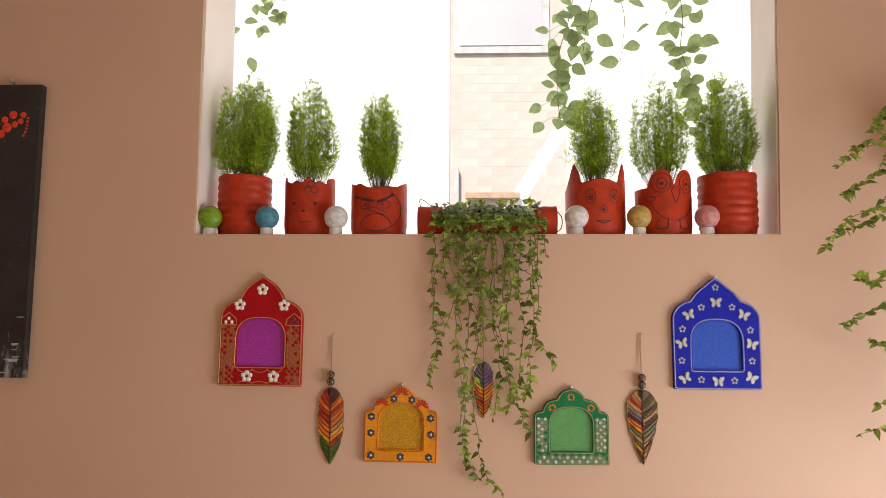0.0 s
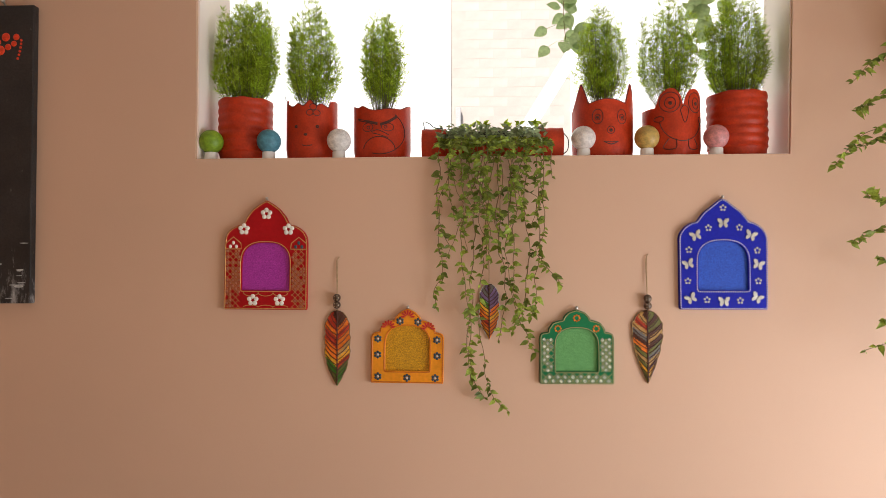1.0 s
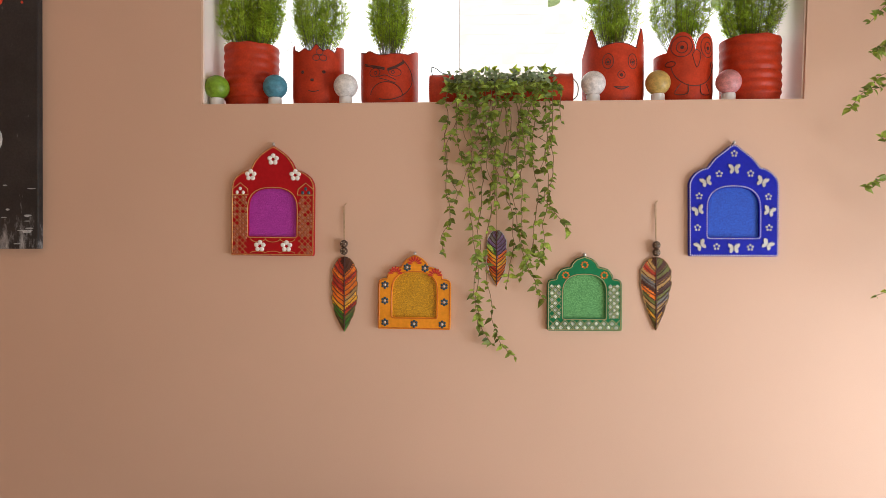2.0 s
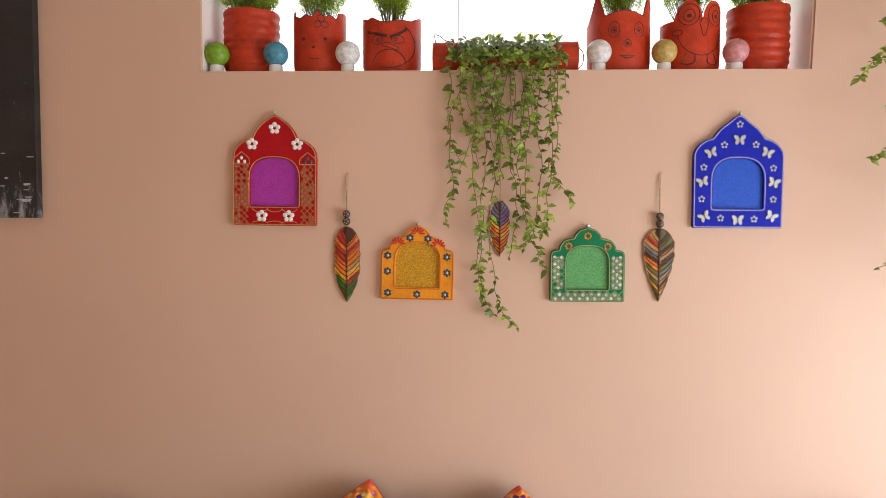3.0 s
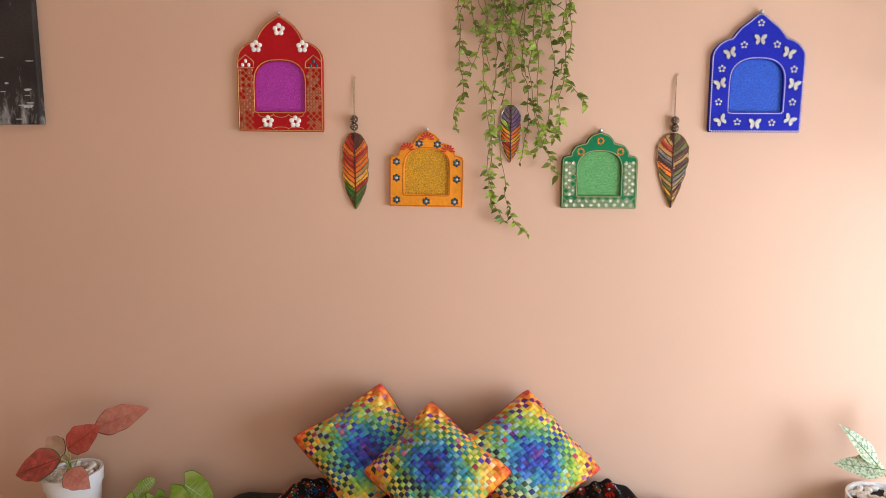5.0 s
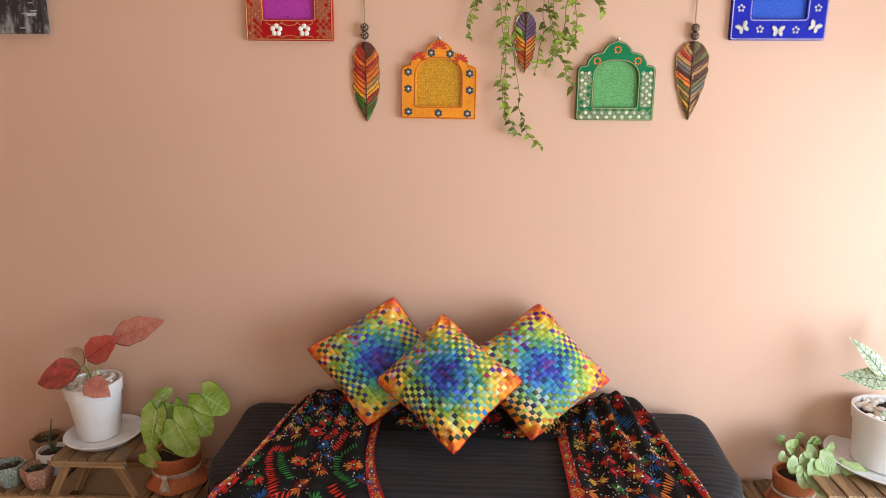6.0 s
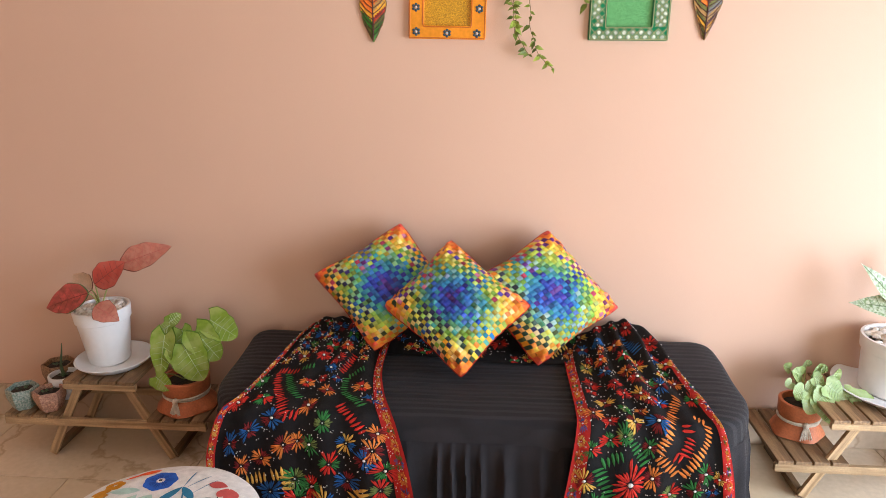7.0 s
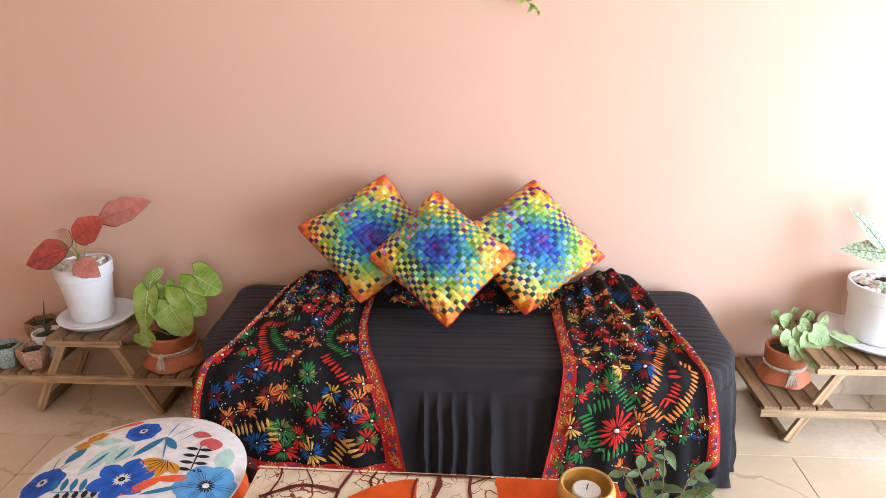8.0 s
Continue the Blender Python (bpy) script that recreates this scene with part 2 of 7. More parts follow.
SAGE = mat("arrowhead_leaf", (0.27, 0.41, 0.04), 0.42, 0, 0.18, 16, 0.12, 90, through=0.25, tint=(0.42, 0.52, 0.13))
PALE_LEAF = mat("pale_arrowhead_leaf", (0.29, 0.40, 0.11), 0.45, 0, 0.25, 22, 0.15, 90, through=0.25, tint=(0.46, 0.55, 0.25))
PINK_LEAF = mat("red_leaf", (0.50, 0.07, 0.045), 0.42, 0, 0.15, 18, 0.2, 120, through=0.2, tint=(0.56, 0.12, 0.08))
DARKRED_LEAF = mat("dark_red_leaf", (0.48, 0.075, 0.055), 0.42, 0, 0.25, 26, 0.2, 120, through=0.15, tint=(0.26, 0.06, 0.035))
SALMON_LEAF = mat("salmon_leaf", (0.54, 0.18, 0.12), 0.45, 0, 0.15, 30, 0.2, 120, through=0.2, tint=(0.60, 0.26, 0.18))
CREAM_LEAF = mat("cream_leaf", (0.74, 0.48, 0.31), 0.5, 0, 0.12, 30, 0.1, through=0.3)
SILVER_LEAF = mat("silver_leaf", (0.50, 0.55, 0.40), 0.45, 0, 0.2, 85, 0.2, 260, through=0.15, tint=(0.16, 0.25, 0.09))
LEAF_EDGE = mat("green_leaf_edge", (0.10, 0.14, 0.05), 0.5)
PALE_STEM = mat("pale_stem", (0.30, 0.34, 0.10), 0.5)
WOOD_DARK = wood("weathered_pine", (0.31, 0.19, 0.09), (0.15, 0.085, 0.04), 1)
WOOD_BEAM = wood("pale_pine", (0.46, 0.31, 0.16), (0.26, 0.16, 0.075), 0)
BEAD = mat("brown_bead", (0.07, 0.035, 0.02), 0.3, 0, 0.2, 200, 0.1, coat=0.3)
BEAD_DOT = mat("bead_dot", (0.6, 0.5, 0.35), 0.5)
TWINE = mat("jute_twine", (0.42, 0.28, 0.15), 0.9, 0, 0.2, 120, 0.6, 700)
GOLD = mat("gold_paint", (0.62, 0.36, 0.12), 0.4, 0.45, 0.2, 120, 0.3, 500)
SILVER = mat("silver_paint", (0.50, 0.48, 0.43), 0.38, 0.4, 0.15, 120, 0.2, 500)
SHELL = mat("white_bead", (0.85, 0.82, 0.76), 0.3, 0, 0.08, 80, 0.05, coat=0.3)
STEEL = mat("steel_nail", (0.55, 0.53, 0.5), 0.35, 0.8)
C_RED = mat("red_enamel", (0.40, 0.008, 0.012), 0.5, 0, 0.12, 14, 0.1, 120, spec=0.12)
C_BLUE = mat("blue_enamel", (0.012, 0.018, 0.36), 0.55, 0, 0.12, 14, 0.1, 120, spec=0.12)
C_YELLOW = mat("yellow_enamel", (0.78, 0.28, 0.020), 0.42, 0, 0.12, 14, 0.1, 120, spec=0.12)
C_GREEN = mat("green_enamel", (0.010, 0.17, 0.065), 0.42, 0, 0.12, 14, 0.1, 120, spec=0.12)
G_PINK = glitter("magenta_glitter", (0.27, 0.012, 0.24), (0.58, 0.06, 0.52))
G_BLUE = glitter("blue_glitter", (0.006, 0.035, 0.33), (0.02, 0.12, 0.66))
G_GOLD = glitter("gold_glitter", (0.36, 0.165, 0.003), (0.76, 0.40, 0.012))
G_GREEN = glitter("green_glitter", (0.04, 0.20, 0.05), (0.18, 0.48, 0.17))


def canvas_paint():
    """Black ground with grey and white scuffs towards the foot."""
    m = mat("painted_canvas", (0.020, 0.018, 0.018), 0.5, 0, 0.4, 9, 0.4, 160)
    N, L = m.node_tree.nodes, m.node_tree.links
    b = N["Principled BSDF"]
    src = b.inputs["Base Color"].links[0].from_socket
    co = N.new("ShaderNodeTexCoord")
    sep = N.new("ShaderNodeSeparateXYZ")
    L.new(co.outputs["Object"], sep.inputs[0])
    no = N.new("ShaderNodeTexNoise")
    no.inputs["Scale"].default_value, no.inputs["Detail"].default_value, no.inputs["Roughness"].default_value = 26, 9, 0.7
    drawn = N.new("ShaderNodeMapping")  # the brush was drawn downwards
    drawn.inputs["Scale"].default_value = (1.3, 1.0, 0.42)
    L.new(co.outputs["Object"], drawn.inputs["Vector"])
    L.new(drawn.outputs[0], no.inputs["Vector"])
    lift = N.new("ShaderNodeMapRange")
    lift.inputs["From Min"].default_value, lift.inputs["From Max"].default_value = 0.02, 0.16
    lift.inputs["To Min"].default_value, lift.inputs["To Max"].default_value = 0.10, -0.10
    L.new(sep.outputs["Z"], lift.inputs["Value"])
    add = N.new("ShaderNodeMath")
    L.new(no.outputs["Fac"], add.inputs[0])
    L.new(lift.outputs[0], add.inputs[1])
    r = N.new("ShaderNodeMapRange")
    r.inputs["From Min"].default_value, r.inputs["From Max"].default_value = 0.55, 0.78
    L.new(add.outputs[0], r.inputs["Value"])
    mx = N.new("ShaderNodeMix")
    mx.data_type = "RGBA"
    L.new(r.outputs[0], mx.inputs["Factor"])
    L.new(src, mx.inputs[6])
    mx.inputs[7].default_value = (0.5, 0.5, 0.5, 1)
    L.new(mx.outputs[2], b.inputs["Base Color"])
    return m


CANVAS_ART = canvas_paint()


def batik():
    """Cream wax-resist cotton with a fine crackle of brown lines."""
    m = mat("batik_cotton", (0.70, 0.58, 0.40), 0.75, 0, 0.12, 20, 0.3, 600, spec=0.2)
    N, L = m.node_tree.nodes, m.node_tree.links
    b = N["Principled BSDF"]
    src = b.inputs["Base Color"].links[0].from_socket
    co = N.new("ShaderNodeTexCoord")
    wp = N.new("ShaderNodeTexNoise")
    wp.inputs["Scale"].default_value, wp.inputs["Detail"].default_value = 18, 5
    L.new(co.outputs["Object"], wp.inputs["Vector"])
    ad = N.new("ShaderNodeVectorMath")
    ad.operation = "MULTIPLY_ADD"
    ad.inputs[1].default_value = (0.06, 0.06, 0.06)
    L.new(wp.outputs["Color"], ad.inputs[0])
    L.new(co.outputs["Object"], ad.inputs[2])
    vo = N.new("ShaderNodeTexVoronoi")
    vo.feature = "DISTANCE_TO_EDGE"
    vo.inputs["Scale"].default_value = 34
    L.new(ad.outputs[0], vo.inputs["Vector"])
    big = N.new("ShaderNodeTexNoise")
    big.inputs["Scale"].default_value, big.inputs["Detail"].default_value = 11, 3
    L.new(co.outputs["Object"], big.inputs["Vector"])
    wd = N.new("ShaderNodeMapRange")
    wd.inputs["From Min"].default_value, wd.inputs["From Max"].default_value = 0.42, 0.68
    wd.inputs["To Min"].default_value, wd.inputs["To Max"].default_value = 0.0, 0.075
    L.new(big.outputs["Fac"], wd.inputs["Value"])
    lt = N.new("ShaderNodeMath")
    lt.operation = "LESS_THAN"
    L.new(vo.outputs["Distance"], lt.inputs[0])
    L.new(wd.outputs[0], lt.inputs[1])
    m2 = N.new("ShaderNodeMix")
    m2.data_type = "RGBA"
    L.new(lt.outputs[0], m2.inputs["Factor"])
    L.new(src, m2.inputs[6])
    m2.inputs[7].default_value = (0.22, 0.055, 0.018, 1)
    L.new(m2.outputs[2], b.inputs["Base Color"])
    return m


BATIK_ORANGE = mat("batik_orange", (0.62, 0.085, 0.006), 0.75, 0, 0.15, 30, 0.3, 600, spec=0.2)
BATIK_BROWN = mat("batik_brown", (0.12, 0.024, 0.012), 0.8, 0, 0.25, 40, 0.3, 600, spec=0.2)
BATIK = batik()
PRINT = {n: mat("print_" + n, c, 0.8, 0, 0.12, 60, 0.3, 700, spec=0.2) for n, c in (
    ("white", (0.76, 0.74, 0.70)), ("navy", (0.02, 0.05, 0.25)), ("blue", (0.03, 0.12, 0.52)), ("sky", (0.12, 0.34, 0.62)),
    ("teal", (0.04, 0.20, 0.34)), ("mint", (0.44, 0.62, 0.54)), ("orange", (0.80, 0.12, 0.03)), ("mustard", (0.62, 0.28, 0.02)),
    ("rose", (0.55, 0.10, 0.09)), ("black", (0.02, 0.02, 0.025)))}
MUSTARD_BOWL = mat("mustard_wood", (0.52, 0.27, 0.05), 0.45, 0, 0.15, 20, 0.1, coat=0.2)
WAX = mat("candle_wax", (0.85, 0.82, 0.74), 0.5, 0, 0.03, through=0.2)
GREY_LEAF = mat("grey_green_leaf", (0.12, 0.17, 0.06), 0.5, 0, 0.35, 30, 0.1, through=0.2)
POT_PINK = mat("pink_glazed_clay", (0.52, 0.30, 0.20), 0.5, 0, 0.25, 120, 0.6, 260, tint=(0.28, 0.13, 0.09))
POT_GREEN = mat("green_glazed_clay", (0.16, 0.24, 0.20), 0.4, 0, 0.3, 120, 0.6, 260, tint=(0.45, 0.48, 0.42))
POT_BROWN = mat("brown_glazed_clay", (0.30, 0.17, 0.08), 0.5, 0, 0.3, 120, 0.6, 260, tint=(0.16, 0.08, 0.04))
CACTUS = mat("succulent_green", (0.07, 0.11, 0.05), 0.5, 0, 0.2)

# ---- mesh tools ----
V = Vector


class Shape:
    """Collects vertices and faces of one mesh."""

    def __init__(self):
        self.v, self.f, self.c = [], [], []

    def add(self, verts, faces, color=None):
        n = len(self.v)
        self.v.extend(tuple(p) for p in verts)
        self.f.extend(tuple(i + n for i in f) for f in faces)
        if color is not None:
            self.c.extend([color] * len(faces))

    def box(self, lo, hi, m=None, bevel=0.0):
        bm = bmesh.new()
        bmesh.ops.create_cube(bm, size=1)
        c, s = (V(lo) + V(hi)) / 2, V(hi) - V(lo)
        for v in bm.verts:
            v.co = V((v.co.x * s.x + c.x, v.co.y * s.y + c.y, v.co.z * s.z + c.z))
        if bevel:
            bmesh.ops.bevel(bm, geom=bm.edges[:], offset=bevel, segments=2, profile=0.5, affect="EDGES")
        if m is not None:
            bmesh.ops.transform(bm, matrix=m, verts=bm.verts)
        bm.verts.index_update()
        self.add([v.co for v in bm.verts], [[v.index for v in f.verts] for f in bm.faces])
        bm.free()

    def lathe(self, rows, seg=40, at=(0, 0, 0), cap=True, jitter=None):
        """rows: (radius, height) from foot to top, or round and back down inside."""
        verts = []
        for k, (r, z) in enumerate(rows):
            for i in range(seg):
                a = math.tau * i / seg
                dr, dz = jitter(k, a) if jitter else (0, 0)
                verts.append((at[0] + (r + dr) * math.sin(a), at[1] - (r + dr) * math.cos(a), at[2] + z + dz))
        faces = []
        for k in range(len(rows) - 1):
            for i in range(seg):
                j = (i + 1) % seg
                faces.append((k * seg + i, k * seg + j, (k + 1) * seg + j, (k + 1) * seg + i))
        if cap:
            faces.append(tuple(reversed(range(seg))))
            faces.append(tuple(range((len(rows) - 1) * seg, len(rows) * seg)))
        self.add(verts, faces)

    def tube(self, pts, r, seg=6, r_end=None):
        pts = [V(p) for p in pts]
        n = len(pts)
        verts, faces = [], []
        up = V((0.13, 0.31, 0.94))
        for k, p in enumerate(pts):
            d = (pts[min(k + 1, n - 1)] - pts[max(k - 1, 0)]).normalized()
            a = d.cross(up)
            a = a.normalized() if a.length > 1e-4 else d.orthogonal().normalized()
            b = d.cross(a)
            rr = r + ((r_end if r_end is not None else r) - r) * k / max(1, n - 1)
            for i in range(seg):
                t = math.tau * i / seg
                verts.append(p + rr * (math.cos(t) * a + math.sin(t) * b))
        for k in range(n - 1):
            for i in range(seg):
                j = (i + 1) % seg
                faces.append((k * seg + i, k * seg + j, (k + 1) * seg + j, (k + 1) * seg + i))
        faces.append(tuple(reversed(range(seg))))
        faces.append(tuple(range((n - 1) * seg, n * seg)))
        self.add(verts, faces)

    def ball(self, c, r, seg=12, rings=8, squash=(1, 1, 1)):
        verts = [(c[0], c[1], c[2] - r * squash[2])]
        for k in range(1, rings):
            p = math.pi * k / rings
            for i in range(seg):
                a = math.tau * i / seg
                verts.append((c[0] + r * squash[0] * math.sin(p) * math.cos(a), c[1] + r * squash[1] * math.sin(p) * math.sin(a), c[2] - r * squash[2] * math.cos(p)))
        verts.append((c[0], c[1], c[2] + r * squash[2]))
        faces = [(0, 1 + (i + 1) % seg, 1 + i) for i in range(seg)]
        for k in range(rings - 2):
            for i in range(seg):
                j = (i + 1) % seg
                faces.append((1 + k * seg + i, 1 + k * seg + j, 1 + (k + 1) * seg + j, 1 + (k + 1) * seg + i))
        last = len(verts) - 1
        faces += [(last, 1 + (rings - 2) * seg + i, 1 + (rings - 2) * seg + (i + 1) % seg) for i in range(seg)]
        self.add(verts, faces)

    def plate(self, outline, y0, y1):
        """A plate in the xz plane from y0 (front) to y1."""
        n = len(outline)
        verts = [(x, y0, z) for x, z in outline] + [(x, y1, z) for x, z in outline]
        faces = [tuple(range(n)), tuple(reversed(range(n, 2 * n)))]
        faces += [(i, n + i, n + (i + 1) % n, (i + 1) % n) for i in range(n)]
        self.add(verts, faces)

    def leaf(self, base, way, face, length, width, kind="oval", fold=0.15, curl=0.2, rows=7, notch=0.0, wavy=0.0):
        """A leaf blade from its base along way; face: the side it shows."""
        way, face = V(way).normalized(), V(face).normalized()
        side = way.cross(face).normalized()
        face = side.cross(way).normalized()
        verts, faces = [], []
        for k in range(rows + 1):
            t = k / rows
            if kind == "oval":
                w = math.sin(math.pi * t ** 0.8) ** 0.85
            elif kind == "lance":
                w = math.sin(math.pi * t ** 0.65) ** 1.1
            elif kind == "heart":
                w = (1 - t) ** 0.58 * (0.84 + 0.62 * t) * min(1.0, math.sqrt(0.30 + t / 0.16))
            else:
                w = (1 - t) ** 0.62 * min(1, 0.66 + 2.0 * t)
            w = max(w, 0.02) * width / 2 * (1 + wavy * math.sin(t * 19 + length * 90))
            back = -notch * length * max(0, 1 - 4 * t) if kind in ("arrow", "heart") else 0
            mid = V(base) + way * length * t - face * curl * length * t * t
            verts += [mid + side * w + face * fold * w + way * back, mid + side * w * 0.5 + face * fold * w * 0.35 + way * back * 0.4, mid,
                      mid - side * w * 0.5 + face * fold * w * 0.35 + way * back * 0.4, mid - side * w + face * fold * w + way * back]
        for k in range(rows):
            for i in range(4):
                a = k * 5 + i
                faces.append((a, a + 1, a + 6, a + 5))
        self.add(verts, faces)

    def mesh(self, name, material, smooth=False):
        me = bpy.data.meshes.new(name)
        me.from_pydata(self.v, [], self.f)
        if self.c:
            a = me.attributes.new("Col", "FLOAT_COLOR", "FACE")
            a.data.foreach_set("color", [x for c in self.c for x in (*c, 1.0)])
        me.materials.append(material)
        if smooth:
            me.polygons.foreach_set("use_smooth", [True] * len(me.polygons))
        me.update()
        return me


def part(name, shape, material, parent=None, label="", smooth=False, place=None):
    ob = new(name, shape.mesh(name, material, smooth) if isinstance(shape, Shape) else shape)
    if smooth and isinstance(shape, Shape):
        ob.data.set_sharp_from_angle(angle=radians(40))
    if parent is not None:
        ob.parent = parent
    if place is not None:
        ob.matrix_basis = place
    if label:
        tagged(ob, label)
    return ob


def thing(name, place, label, category, group="", kind=""):
    ob = new(name)
    ob.empty_display_size = 0.05
    ob.matrix_basis = place if isinstance(place, Matrix) else Matrix.Translation(place)
    return tagged(ob, label, category, group, kind)


def structure(name, shape, material, label, category, smooth=False):
    return tagged(part(name, shape, material, smooth=smooth), label, category, "", "structure")


def ease(pts, n=6):
    """A smooth line through points."""
    pts = [V(p) for p in pts]
    out = []
    for i in range(len(pts) - 1):
        p0, p1, p2, p3 = pts[max(i - 1, 0)], pts[i], pts[i + 1], pts[min(i + 2, len(pts) - 1)]
        for k in range(n):
            t = k / n
            out.append(0.5 * ((2 * p1) + (p2 - p0) * t + (2 * p0 - 5 * p1 + 4 * p2 - p3) * t * t + (3 * p1 - p0 - 3 * p2 + p3) * t ** 3))
    out.append(pts[-1])
    return out


# ---- the room ----
WY = 2.0
SILL, NL, NR, NTOP = 1.898, -0.769, 0.979, 2.80
LEAN = 0.030  # the right jamb is out of plumb
XL, XR, YB, TOP = -2.6, 2.35, -2.3, 2.95
WT = 0.24
OL, OR = NL + 0.014, NR + 0.022  # the opening's outer edge is a little askew
s = Shape()


def pier(outline, z0, z1, lean=()):
    """An upright block over an outline in plan; lean: how far each corner's top stands to the right."""
    n_ = len(outline)
    tops = lean or (0.0,) * n_
    s.add([(x, y, z0) for x, y in outline] + [(x + dx, y, z1) for (x, y), dx in zip(outline, tops)],
          [tuple(reversed(range(n_))), tuple(range(n_, 2 * n_))] + [(i, (i + 1) % n_, n_ + (i + 1) % n_, n_ + i) for i in range(n_)])


pier([(XL, WY), (NL, WY), (OL, WY + WT), (XL, WY + WT)], 0, TOP)
pier([(NR, WY), (XR, WY), (XR, WY + WT), (OR, WY + WT)], 0, SILL)
pier([(NR, WY), (XR, WY), (XR, WY + WT), (OR, WY + WT)], SILL, NTOP, (LEAN, 0, 0, LEAN))
pier([(NR + LEAN, WY), (XR, WY), (XR, WY + WT), (OR + LEAN, WY + WT)], NTOP, TOP)
pier([(NL, WY), (NR, WY), (OR, WY + WT), (OL, WY + WT)], 0, SILL)
pier([(NL, WY), (NR + LEAN, WY), (OR + LEAN, WY + WT), (OL, WY + WT)], NTOP, TOP)
structure("wall_north", s, PAINT, "smooth peach-painted plaster wall with a deep window niche", "wall")
# pale lining of the window recess
s = Shape()
Y1, Y2 = WY + 0.012, WY + WT
e0, e1 = NL + 0.0007, NR + 0.0011
pier([(e0, Y1), (e0 + 0.004, Y1), (OL + 0.004, Y2), (OL, Y2)], SILL, NTOP)
pier([(e1 - 0.004, Y1), (e1, Y1), (OR, Y2), (OR - 0.004, Y2)], SILL, NTOP, (LEAN,) * 4)
pier([(e0 + 0.004, Y1), (e1 - 0.004, Y1), (OR - 0.004, Y2), (OL + 0.004, Y2)], SILL, SILL + 0.003)
structure("window_1", s, NICHE_PAINT, "open window recess with pale painted reveals and sill", "window")
s = Shape()
s.box((-1.6, WY + WT, 3.30), (1.8, WY + WT + 0.6, 3.42), bevel=0.01)
structure("window_canopy", s, OUT_WHITE, "pale concrete sunshade slab above the window", "canopy")
s = Shape()
s.box((XL - 0.2, YB, 0), (XL, WY, TOP))
structure("wall_west", s, PAINT, "plain peach-painted plaster side wall", "wall")
DY0, DY1, DZ = -0.49, 1.53, 1.80
s = Shape()
s.box((XR, DY1, 0), (XR + 0.2, WY, TOP))
s.box((XR, YB, 0), (XR + 0.2, DY0, TOP))
s.box((XR, DY0, DZ), (XR + 0.2, DY1, TOP))
structure("wall_east", s, PAINT, "plain peach-painted wall with a wide open doorway", "wall")
# unseen opening, added to let light in from behind the camera
BX0, BX1 = -0.3, 2.0
s = Shape()
s.box((XL - 0.2, YB - 0.2, 0), (BX0, YB, TOP))
s.box((BX1 - 0.05, YB - 0.2, 0), (XR + 0.2, YB, TOP))
s.box((BX0, YB - 0.2, 2.25), (BX1 - 0.05, YB, TOP))
s.box((BX0, YB - 0.2, 0), (BX1 - 0.05, YB, 0.45))
structure("wall_south", s, PAINT, "plain peach-painted wall with an unseen added light opening", "wall")
s = Shape()
s.box((XL - 0.2, YB - 0.2, TOP), (XR + 0.2, WY + WT, TOP + 0.2))
structure("ceiling", s, CEIL, "plain white painted ceiling", "ceiling")
s = Shape()
s.box((XL - 0.2, YB - 0.2, -0.2), (XR + 0.2, WY + WT, -0.004))
floor = structure("floor", s, GROUT, "polished beige marble tiles with brown veins", "floor")
s = Shape()
s.box((-60, -60, -3.2), (60, 60, -3.0))
structure("ground", s, OUT_GROUND, "pale concrete ground outside the house", "ground")
s = Shape()
s.box((XL, WY - 0.012, 0), (XR, WY, 0.115), bevel=0.002)
structure("baseboard", s, SKIRTING, "brown marble skirting along the wall", "skirting")

# slab added out of view so that no sun enters the south opening
s = Shape()
s.box((XL - 0.2, -5.6, 2.45), (XR + 0.2, YB - 0.2, 2.6))
structure("sun_blocker", s, CEIL, "unseen slab added to keep the sun out of the room", "roof")

# ---- outside the window ----
s = Shape()
s.box((-9, 7.0, -3), (-0.11, 9, 8))
nb = thing("house", (0, 0, 0), "sun-bleached white plastered house across the lane", "house")
part("wall", s, OUT_WHITE, nb)
s = Shape()
s.box((-9.1, 6.9, 8), (-0.05, 9.1, 8.2))
part("roof", s, OUT_WHITE, nb)
nb2 = thing("house", (0, 0, 0), "pale brick house with a grey-framed window", "house")
s = Shape()
s.box((-0.11, 7.0205, -3), (1.12, 9.0, 8))
part("wall", s, OUT_BRICK, nb2)
s = Shape()
s.box((-0.06, 6.98, 4.47), (0.95, 7.02, 6.2))
w = part("window", s, OUT_GREY, nb2)
s = Shape()
s.box((0.0, 6.97, 4.55), (0.88, 6.98, 6.1))
part("pane", s, OUT_GLASS, w)
brick_shape = Shape()
brick_shape.box((0, -0.0006, 0), (0.283, 0.002, 0.094))
brick_mesh = brick_shape.mesh("brick", OUT_BRICK)
for k in range(26):
    for i in range(4):
        x = -0.10 + i * 0.29 + (0.145 if k % 2 else 0)
        if x + 0.28 < 1.12:
            part("brick", brick_mesh, OUT_BRICK, nb2, place=Matrix.Translation((x, 7.02, 1.85 + k * 0.1)))
s = Shape()
s.box((-0.66, -0.015, -0.075), (0.66, 0.015, 0.075), bevel=0.004)
part("stair_stringer", s, OUT_WHITE, nb2, "white painted sloping stair stringer", place=pose(0.80, 7.0315, 3.22, 0, -58, 0))
s = Shape()
s.box((0.06, 6.93, 2.90), (0.62, 6.99, 2.96), bevel=0.004)
part("ledge", s, OUT_LEDGE, nb2, "brown ledge along the wall")
s = Shape()
s.box((-0.06, 6.93, 2.55), (-0.01, 6.99, 3.22), bevel=0.004)
part("post", s, OUT_GREY, nb2)
nb3 = thing("house", (0, 0, 0), "white plastered house wall in bright sun", "house")
s = Shape()
s.box((1.12, 7.0, -3), (9, 9, 8))
